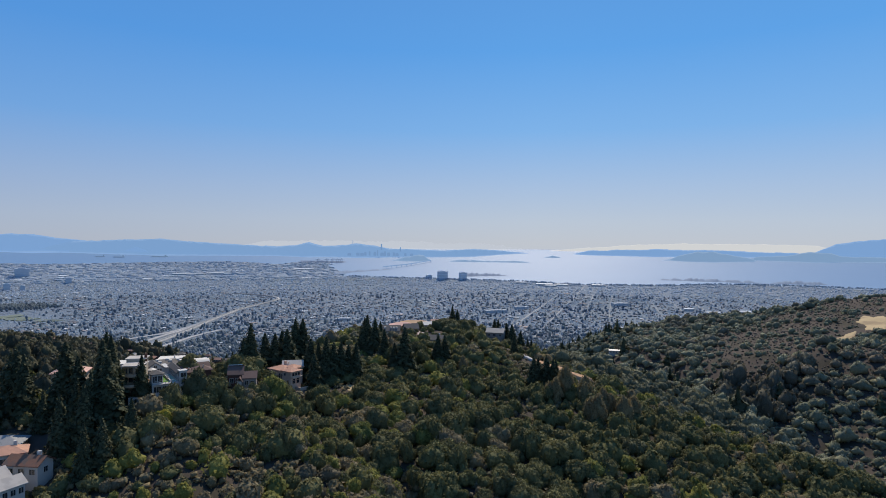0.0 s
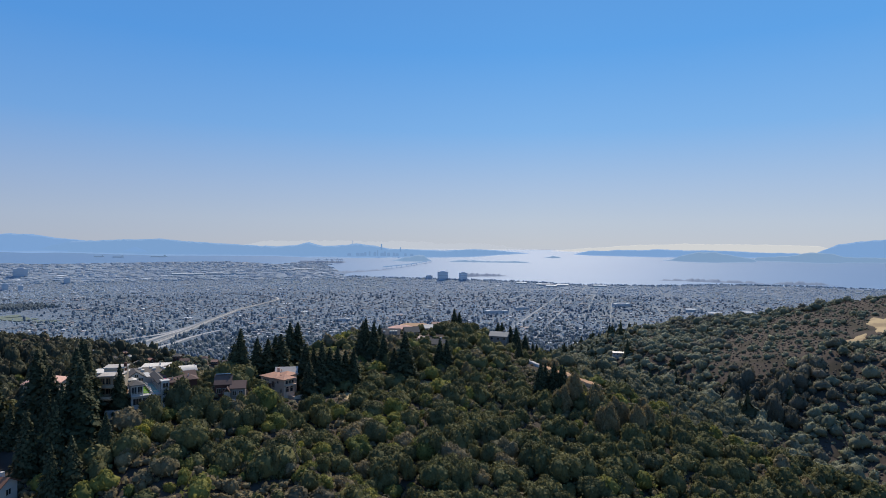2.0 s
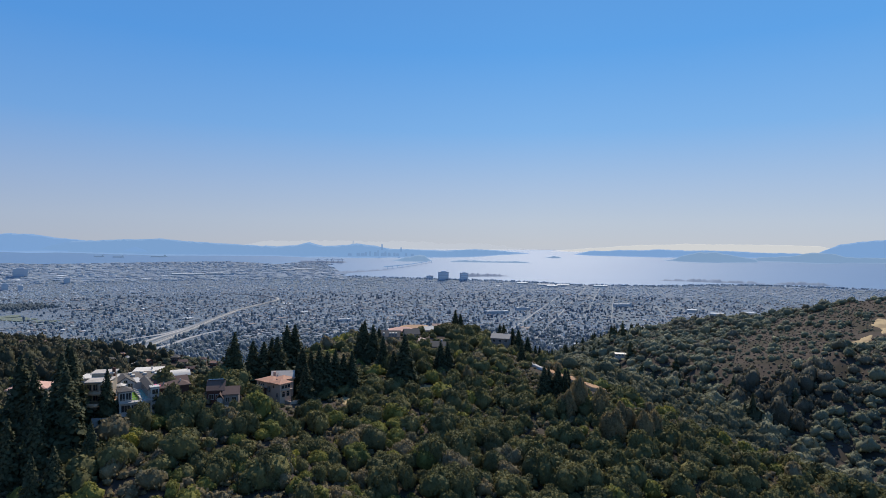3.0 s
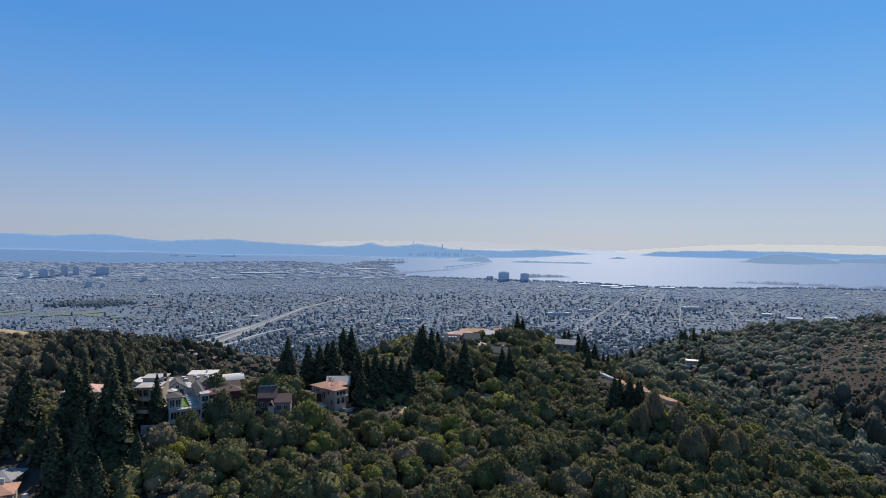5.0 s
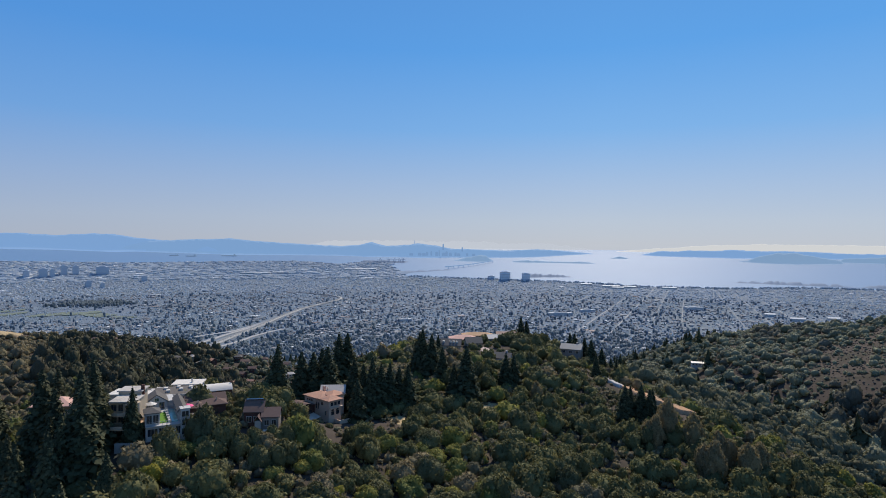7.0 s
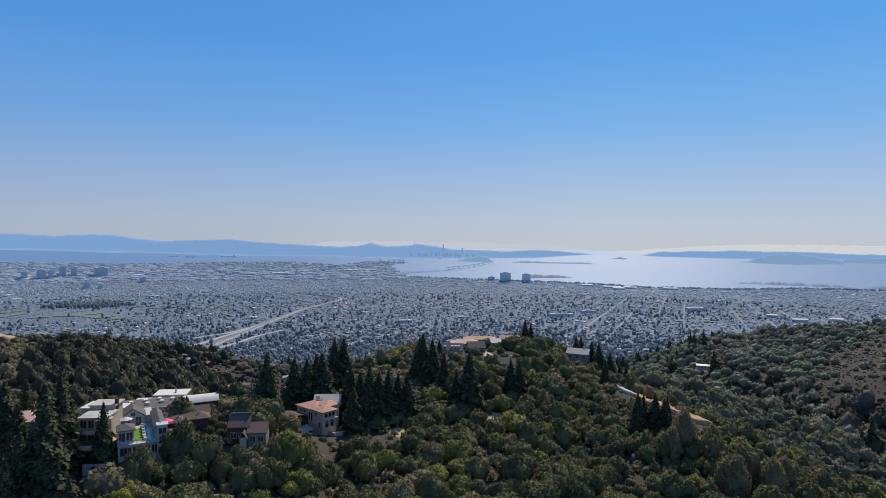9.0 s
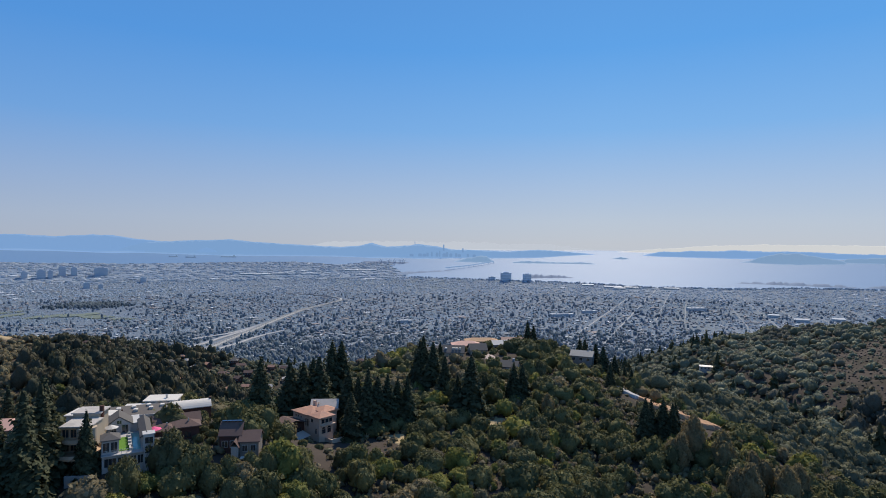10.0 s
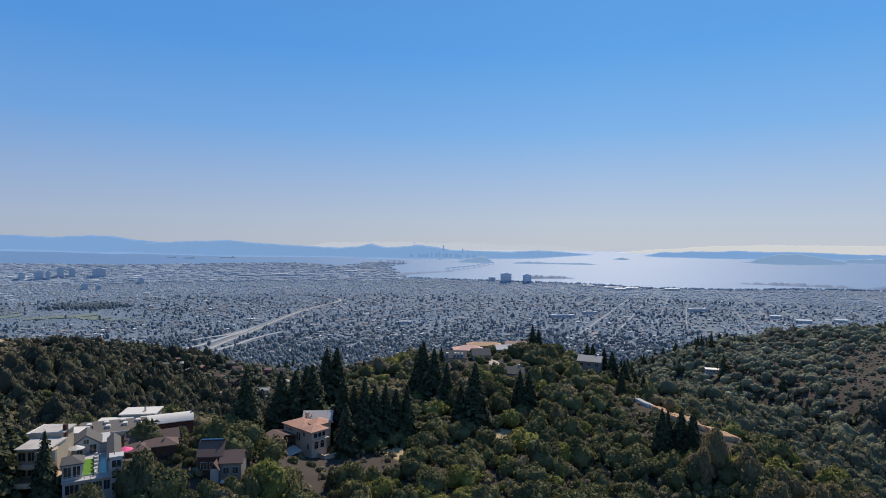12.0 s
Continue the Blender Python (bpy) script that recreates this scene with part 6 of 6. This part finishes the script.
# single conifers: place and height
CONIFERS = [(-47.2, 226, 18.5), (-54, 246, 17), (-27, 252, 14), (-50, 268, 22), (-46, 270, 21), (-44, 276, 21), (-41, 272, 22), (-40, 290, 23), (-37, 293, 22), (-30, 265, 18), (-26.5, 263, 16.5), (-23, 262, 19), (-20, 263, 16.5),
            (-17, 265, 16.5), (-14, 268, 14), (-10.6, 268, 15), (-6.6, 308, 19), (-2.6, 302, 18), (2, 293, 15), (11.3, 280, 20), (6.6, 282, 12)]
CONIFERS_TOP = [(80, 362, 16), (84, 356, 15), (87, 350, 12.5), (78, 369, 15.5), (91, 343, 9), (74, 375, 15), (95, 336, 8), (46, 385, 15), (49.5, 388, 13), (73, 382, 14), (77, 383, 13), (28.5, 297, 13), (32, 299, 12), (73, 324, 11), (70, 270, 14), (72.6, 272, 13), (76, 270, 14), (78.5, 268, 13), (81, 272, 12),
                (84, 330, 9), (-8, 312, 17), (0, 330, 12)]
CONIFERS_LEFT = [(-78.6, 185.5, 20), (-83, 193, 19), (-79, 181, 21), (-75.5, 176, 20), (-70.8, 187.6, 13), (-94, 179, 11), (-83, 166, 15), (-79, 174, 16), (-88, 186, 16), (-104, 188, 19), (-86, 181, 12), (-93, 189, 20), (-110, 180, 20), (-110, 195, 21), (-69, 158, 12),
                 (-72, 155, 13), (-78, 168, 16), (-100, 206, 18), (-116, 203, 20), (-122, 190, 20), (-66, 168, 11)]
# shade inside the crown is painted in as a darker needle colour
PINE_DEEP = mat("shade_dark_needles", (0.032, 0.038, 0.022), 0.9, 0.5, 2.5, 0.3, spec=0.1)
firs = []
for k in range(5):
    firs.append(tree_kind("conifer", cone_crown(300 + k, 1500, 0.062, True), trunk_mesh(0.85, 0.016, 0, k), PINE, "tall dark pointed conifer on the ridge", "ridge conifers"))
firsts = {}
for k, (x, y, h) in enumerate(CONIFERS + CONIFERS_TOP + CONIFERS_LEFT):
    h *= 1.1
    z = float(land(np.array([x]), np.array([y]))[0]) - 0.4
    w = h * rng.uniform(0.95, 1.25) * (0.97 if k < len(CONIFERS + CONIFERS_TOP) else 0.82)
    place(firs[k % 5], pose(x, y, z, 0, 0, k * 67) @ Matrix.Diagonal((w, w * rng.uniform(0.9, 1.1), h, 1)), firsts)

# single broadleaf trees on the near slope
LEAF_LABEL = {"oak": "dark rounded live oak on the canyon slope", "bay": "bright green bay tree on the canyon slope", "sage": "olive-brown shrubby tree on the canyon slope"}
kinds = {}
for nm, material, sd in (("oak", OAK, 400), ("bay", BAY, 420), ("sage", SAGE, 440)):
    kinds[nm] = [tree_kind({"oak": "live_oak", "bay": "bay_tree", "sage": "shrub_tree"}[nm], round_crown(sd + k, 3, 17, 560, 0.105), trunk_mesh(0.5, 0.05, 3, sd + k), material, LEAF_LABEL[nm], "slope trees") for k in range(3)]
x, y = grid_spots(-60, 66, 168, 246, 5.4)
keep = in_view(x, y) & free(x, y) & free(x, y, PATCHES)
x, y = x[keep][:290], y[keep][:290]
patch = value_noise(x / 22, y / 22, 50)
z = land(x, y)
for k in range(len(x)):
    nm = "oak" if patch[k] + rng.normal(0, 0.15) < (-0.04 if x[k] < 12 else 0.1) else ("bay" if rng.random() < (0.65 if x[k] < 15 else 0.3) else "sage")
    r = rng.choice([1.7, 2.6, 3.6, 4.9], p=[0.24, 0.34, 0.27, 0.15]) * rng.uniform(0.85, 1.15) * (1.2 if nm == "oak" else 0.95)
    place(kinds[nm][int(rng.integers(0, 3))], pose(x[k], y[k], z[k] - 0.3, 0, 0, rng.uniform(0, 360)) @ Matrix.Diagonal((r, r, r * rng.uniform(0.95, 1.5), 1)), firsts)
near_x, near_y = x, y

# the closed canopy round them
patch_kinds = (("oak_canopy", -9, 0.06, OAK, "dense dark oak canopy on the canyon slope"), ("bay_canopy", 0.06, 0.22, BAY, "bright green bay canopy on the canyon slope"),
               ("brush_canopy", 0.22, 9, SAGE, "olive brush and chaparral on the canyon slope"))
for far, step, y0, y1, made in ((0, 4.9, 128, 292, [round_crown(100 + k, 2, 12, 150, 0.15) for k in range(10)]), (1, 5.4, 292, 470, [round_crown(120 + k, 2, 10, 56, 0.2) for k in range(8)])):
    x, y = grid_spots(-260, 400, y0, y1, step)
    keep = in_view(x, y) & free(x, y) & free(x, y, PATCHES) & (land(x, y) > 215)
    keep &= ~((x > 280) & (y > 330))
    if not far:
        keep &= ~((x > -60) & (x < 66) & (y > 168) & (y < near_y.max()))
    x, y = x[keep], y[keep]
    size = rng.choice([1.8, 2.7, 3.7, 5.0], len(x), p=[0.24, 0.34, 0.27, 0.15]) * rng.uniform(0.85, 1.15, len(x)) * np.where(x > 70, 1.15, 1.0)
    size = size * np.where((x > -12) & (x < 34) & (y > 318) & (y < 400), 0.7, 1.0)
    size = size * np.where((x > 66) & (x < 106) & (y > 262) & (y < 322), 0.6, 1.0)
    tall = size * rng.uniform(0.95, 1.5, len(x)) * np.where((x > -70) & (x < 5) & (y > 252) & (y < 330), 0.75, 1.0)
    patch = value_noise(x / 30, y / 30, 51) + rng.normal(0, 0.2, len(x)) - np.where(x > 12, 0.14, 0.0)
    valley = (x > 90 + 0.25 * (y - 292)) & (land(x, y) < 292) if far else np.zeros(len(x), bool)
    if far:
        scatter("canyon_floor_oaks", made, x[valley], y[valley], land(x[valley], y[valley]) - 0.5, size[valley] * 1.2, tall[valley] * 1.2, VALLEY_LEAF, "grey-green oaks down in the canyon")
    for nm, lo, hi, material, lab in patch_kinds:
        i = (patch >= lo) & (patch < hi) & ~valley
        scatter(nm if not far else "ridge_" + nm, made, x[i], y[i], land(x[i], y[i]) - 0.5, size[i], tall[i], material, lab if not far else lab.replace("canyon slope", "ridge"))
# slope woods under the open air south of the view
x, y = grid_spots(-150, 150, -90, 118, 6.5)
size = rng.uniform(2.6, 4.8, len(x))
scatter("slope_canopy", [round_crown(260 + k, 1, 5, 14, 0.32) for k in range(4)], x, y, land(x, y) - 0.5, size, size * rng.uniform(0.85, 1.3, len(x)), OAK, "dense oak canopy on the near canyon slope")
# low scrub that covers the ground between
x, y = grid_spots(-120, 160, 118, 330, 3.3)
keep = in_view(x, y) & free(x, y, CLEAR, -1.5) & (free(x, y, PATCHES) | (rng.random(len(x)) < 0.3))
x, y = x[keep], y[keep]
size = rng.uniform(1.2, 2.3, len(x))
scatter("low_scrub", [round_crown(150 + k, 1, 5, 10, 0.4) for k in range(4)], x, y, land(x, y) - 0.3, size, size * rng.uniform(0.8, 1.2, len(x)), SAGE, "low dry scrub between the trees", "scrub")

GOLDEN = [(474, 570, 9), (490, 580, 10), (507, 590, 13), (306, 752, 13), (301, 740, 6), (262, 735, 9)] + [(545 + math.cos(radians(48)) * s, 612 + math.sin(radians(48)) * s, 17) for s in (-40, -22, 0, 22, 40)]
# house plots on the far side of the canyon and on the slopes behind it
PLOTS = []
for k in range(900):
    if k % 6 == 0:
        px, py = float(rng.uniform(-225, -120)), float(rng.uniform(560, 690))
    elif k % 3 < 2:
        px, py = float(rng.uniform(-430, -170)), float(rng.uniform(680, 860))
    else:
        px, py = float(rng.uniform(-170, 10)), float(rng.uniform(620, 900))
    if all(math.hypot(px - a, py - b) > 16 for a, b, _ in PLOTS) and float(land(np.array([px]), np.array([py]))[0]) > 185:
        PLOTS.append((px, py, 5.2))
PLOTS = PLOTS[:125]
IN_FRONT = [(a * 0.988, b * 0.985, 2.8) for a, b, _ in PLOTS]
# far canyon sides: brown open slope, a dark gum wood in the fold, oaks elsewhere
BROWN = [(336, 591), (361, 642), (446, 720), (521, 790), (640, 780), (760, 690), (640, 640), (553, 620), (487, 575), (435, 543), (386, 531), (357, 548)]
GUM_FOLD = [(300, 548), (335, 549), (373, 514), (362, 476), (334, 452), (300, 480)]
far_kinds = [round_crown(200 + k, 2, 9, 12, 0.3) for k in range(8)]
close_kinds = [round_crown(215 + k, 2, 11, 52, 0.19) for k in range(8)]
x, y = grid_spots(170, 950, 300, 1250, 6.9)
keep = in_view(x, y) & ((y > 470) | ((x > 280) & (y > 330))) & (land(x, y) > 95) & (np.hypot(x, y) < 1150)
x, y = x[keep], y[keep]
edge_x, edge_y = x + 30 * value_noise(x / 26, y / 26, 62), y + 30 * value_noise(x / 26, y / 26, 63)
open_side, fold = inside(edge_x, edge_y, BROWN), inside(x, y, GUM_FOLD)
thin = value_noise(x / 60, y / 60, 60) + 0.5 * value_noise(x / 22, y / 22, 61)
keep = (rng.random(len(x)) < np.where(open_side, 0.34 + 0.7 * np.clip(thin, 0, 1), 0.86 + 0.45 * thin)) & free(x, y, GOLDEN)
x, y, open_side, fold = x[keep], y[keep], open_side[keep], fold[keep]
size = rng.choice([2.0, 3.0, 4.6, 6.4, 8.4], len(x), p=[0.22, 0.3, 0.25, 0.16, 0.07]) * rng.uniform(0.85, 1.15, len(x)) * np.where(open_side, 0.72, 1.0)
tall = size * rng.uniform(0.95, 1.35, len(x))
shrubby = (value_noise(x / 45, y / 45, 64) + rng.normal(0, 0.15, len(x)) > 0.16) & ~open_side
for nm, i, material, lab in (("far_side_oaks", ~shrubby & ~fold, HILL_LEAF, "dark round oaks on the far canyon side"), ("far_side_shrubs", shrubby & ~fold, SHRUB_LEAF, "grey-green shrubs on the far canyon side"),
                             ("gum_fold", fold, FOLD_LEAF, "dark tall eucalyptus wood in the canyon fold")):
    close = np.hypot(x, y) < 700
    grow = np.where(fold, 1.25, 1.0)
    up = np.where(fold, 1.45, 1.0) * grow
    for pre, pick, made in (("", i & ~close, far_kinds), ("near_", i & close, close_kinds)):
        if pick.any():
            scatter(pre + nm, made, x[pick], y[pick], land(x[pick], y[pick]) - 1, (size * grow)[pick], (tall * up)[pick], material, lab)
# the woods and gardens of the canyon's other side
lx, ly = grid_spots(-760, 60, 300, 980, 7.0)
keep = in_view(lx, ly) & (land(lx, ly) > 170) & ((ly > 470) | (lx < -260) | (land(lx, ly) < 300)) & (ly > 285 - lx * 0.35) & free(lx, ly, PLOTS) & free(lx, ly, IN_FRONT) & free(lx, ly, [(-522, 760, 20), (-540, 768, 16), (-505, 750, 16), (-515, 740, 14)])
x, y = lx[keep], ly[keep]
deep = ((y < 610) & (x < -110)) | (x < -225 - 40 * value_noise(x / 60, y / 60, 66) - 0.25 * np.maximum(y - 620, 0)) | (y < 430)
keep = deep | (rng.random(len(x)) < 0.95)
x, y, deep = x[keep], y[keep], deep[keep]
size = rng.choice([2.6, 3.6, 4.6, 5.8], len(x), p=[0.2, 0.35, 0.3, 0.15]) * rng.uniform(0.85, 1.15, len(x)) * np.where(deep, 1.3, 0.95)
scrubby = deep & (x < -0.585 * y + 22 * value_noise(x / 30, y / 30, 67))
size = size * np.where(scrubby, 0.72, 1.0)
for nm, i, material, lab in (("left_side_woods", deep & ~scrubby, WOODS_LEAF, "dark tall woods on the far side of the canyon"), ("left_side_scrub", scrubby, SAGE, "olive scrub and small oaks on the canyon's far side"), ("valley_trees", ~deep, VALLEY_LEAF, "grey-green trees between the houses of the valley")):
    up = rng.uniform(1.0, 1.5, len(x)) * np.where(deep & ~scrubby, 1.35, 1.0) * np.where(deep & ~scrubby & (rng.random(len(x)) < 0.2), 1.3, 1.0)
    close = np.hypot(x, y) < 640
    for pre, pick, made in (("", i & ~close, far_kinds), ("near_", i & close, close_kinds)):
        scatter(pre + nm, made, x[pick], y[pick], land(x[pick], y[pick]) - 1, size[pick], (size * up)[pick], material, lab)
x, y = grid_spots(200, 950, 330, 1000, 5.0)
keep = in_view(x, y) & (rng.random(len(x)) < 0.85) & (land(x, y) > 222) & free(x, y, GOLDEN)
x, y = x[keep], y[keep]
size = rng.uniform(1.0, 2.4, len(x))
scatter("hillside_brush", [round_crown(230 + k, 1, 4, 0, 0.5, rough=0.15) for k in range(5)], x, y, land(x, y) - 0.4, size, size * 0.7, CHAPARRAL, "low brush dotted over the brown hillside", "scrub")
# tall conifers and woods below the ridge, towards the plain
fir_far = [cone_crown(330 + k, 30, 0.26) for k in range(4)]
x, y = grid_spots(-420, 520, 440, 1500, 24)
keep = in_view(x, y) & (rng.random(len(x)) < 0.45) & (land(x, y) < 250) & free(x, y, PLOTS) & ((x > -40) | (y > 980) | (rng.random(len(x)) < 0.15))
x, y = x[keep], y[keep]
h = rng.uniform(12, 24, len(x))
scatter("far_conifers", fir_far, x, y, land(x, y) - 1, h * 1.2, h, PINE, "dark conifers among the lower houses")

# houses scattered on the lower slopes
ROOFS = [GREY_ROOF, BROWN_ROOF, PALE_ROOF, WHITE_ROOF, TERRA, GREY_ROOF]
WALLS = [CREAM, WHITE, STUCCO, BROWN_WALL]
LOOK = ["grey", "brown", "pale", "white", "orange", "grey"]
spots = []
for k in range(400):
    x, y = rng.uniform(-620, -60), rng.uniform(960, 1400)
    if k % 4 == 0:
        x, y = rng.uniform(120, 420), rng.uniform(800, 1380)
    z = float(land(np.array([x]), np.array([y]))[0])
    if z < (200 if k % 4 == 0 else 275) and abs(math.degrees(math.atan2(x, y))) < 40 and all(math.hypot(x - a, y - b) > 26 for a, b in spots):
        spots.append((x, y))
for k, (x, y) in enumerate([(a, b) for a, b, _ in PLOTS] + spots[:60]):
    j = k % 6
    if k < len(PLOTS):
        j = (1, 4, 2, 1, 2, 0, 1, 4)[k % 8]
    w = float(rng.uniform(7.5, 11) if k < len(PLOTS) else rng.uniform(10, 15))
    simple_house("hillside_house", "hillside house with a %s roof among trees" % LOOK[j], x, y, float(rng.uniform(-40, 40)), w, w * 0.72, float(rng.uniform(4.2, 5.5) if k < len(PLOTS) else rng.uniform(5.5, 8)), 2.0, WALLS[(2, 3, 0, 3)[k % 4] if k < len(PLOTS) else k % 4], ROOFS[j],
                 "hip" if k % 3 else "gable", windows=3, group="hillside houses", depth=6)

# large rounded oaks that stand out
grand = [tree_kind("live_oak", round_crown(470 + k, 3, 22, 800, 0.095), trunk_mesh(0.5, 0.05, 4, 470 + k), DARK_OAK, "large dark rounded oak standing on the slope", "slope trees") for k in range(3)]
lone = [(float(rng.uniform(-70, 150)), float(rng.uniform(165, 330))) for _ in range(110)]
lone = [(x, y, float(rng.uniform(3.2, 5.4)), float(rng.uniform(4.2, 7.4))) for x, y in lone if free(np.array([x]), np.array([y]))[0] and free(np.array([x]), np.array([y]), PATCHES)[0] and not (-60 < x < -15 and y > 205) and not (66 < x < 110 and 262 < y < 325)]
NAMED = [(-56, 207, 1.6, 2.0), (-54, 210, 1.8, 2.2), (-53, 206.5, 1.4, 1.6), (-57, 212.5, 1.8, 2.4), (-52, 214, 1.8, 2.4), (-55, 217, 2.0, 2.6), (-34, 237.5, 1.4, 1.4), (-30.5, 235.5, 1.2, 1.2), (-38, 235, 1.6, 1.6), (24, 383, 3.0, 4.2), (17, 383, 2.6, 3.8), (35, 380, 2.4, 3.0), (2, 366, 2.2, 2.6), (23, 366, 2.4, 3.4), (12, 366.5, 1.8, 2.4), (-3, 377, 2.4, 3.0), (-62.5, 199.5, 2.2, 3.0), (-59.5, 199.8, 2.4, 3.3), (-57, 200.5, 2.2, 3.3), (56, 372, 5.0, 7.5), (-43.5, 194, 2.6, 5.6), (-40.0, 196.5, 2.4, 5.6), (-37.2, 198, 2.2, 5.6), (-48, 178, 4.0, 5.0), (16, 300, 4.2, 6.5), (-55.5, 192, 4.4, 8.6), (-50.5, 191, 4.8, 8.2), (-46.0, 190.5, 3.2, 5.6), (-38, 214, 2.6, 3.0), (-80.4, 151.6, 1.8, 2.3), (-83.2, 150.8, 1.5, 1.9), (-79, 146, 2.0, 2.4), (60, 357, 4.0, 5.0), 
         (6, 268, 4.2, 5.0), (-4, 262, 3.8, 4.4), (36, 362, 5.6, 6.4), (42, 357, 6.4, 7.0), (49, 366, 6.0, 7.4), (78, 296, 3.4, 4.4), (84, 292, 3.0, 3.8), (-61, 220, 2.4, 3.4), (-57, 224, 2.6, 3.6)]
for x, y, r, h in lone[:70] + NAMED:
    place(grand[int(abs(x)) % 3], pose(x, y, float(land(np.array([x]), np.array([y]))[0]) - 0.3, 0, 0, x * 9) @ Matrix.Diagonal((r, r, h, 1)), firsts)

# russet eucalyptus and yellow-green trees that stand out on the slope
GUMS = [(80, 257, 5.4, 11.5), (74, 251, 4.4, 9), (88, 250, 5.2, 10.5), (94, 243, 4.8, 9.5), (99, 237, 4.8, 9.5), (86, 234, 5.4, 10), (105, 241, 4.8, 8.5), (40, 285, 3.4, 6.5)]
GOLDS = [(-60, 175, 3.0, 3.6), (-22.7, 188, 2.0, 2.4), (-66, 166, 2.2, 2.6), (-34, 292, 2.6, 4.5), (-31, 296, 2.2, 4.0), (-28, 180, 1.8, 2.0), (-95, 150, 2.2, 2.6), (12, 182, 1.8, 2.0)]
gum = tree_kind("eucalyptus", round_crown(490, 3, 24, 900, 0.09, 0.55, 0.15, 0.95), trunk_mesh(0.6, 0.04, 4, 490), GUM_LEAF, "tall russet-green eucalyptus on the spur", "slope trees")
gold = tree_kind("golden_tree", round_crown(495, 3, 15, 600, 0.1), trunk_mesh(0.5, 0.05, 3, 495), GOLD_LEAF, "yellow-green tree bright against the dark canopy", "slope trees")
for src, spots_of in ((gum, GUMS), (gold, GOLDS)):
    for k, (x, y, r, h) in enumerate(spots_of):
        place(src, pose(x, y, float(land(np.array([x]), np.array([y]))[0]) - 0.4, 0, 0, k * 80) @ Matrix.Diagonal((r, r, h, 1)), firsts)
for src in firs + [t for made in kinds.values() for t in made] + grand + [gum, gold]:
    if src.name in firsts:
        src.matrix_world = firsts[src.name]
# closed woods on the slope beneath the flight
x, y = grid_spots(-130, 130, -80, 122, 5.6)
size = rng.uniform(2.6, 4.4, len(x))
scatter("slope_woods", [round_crown(280 + k, 1, 6, 16, 0.26) for k in range(5)], x, y, land(x, y) - 0.6, size, size * rng.uniform(0.9, 1.4, len(x)), DARK_OAK, "closed dark oak woods on the canyon slope", whole=True)
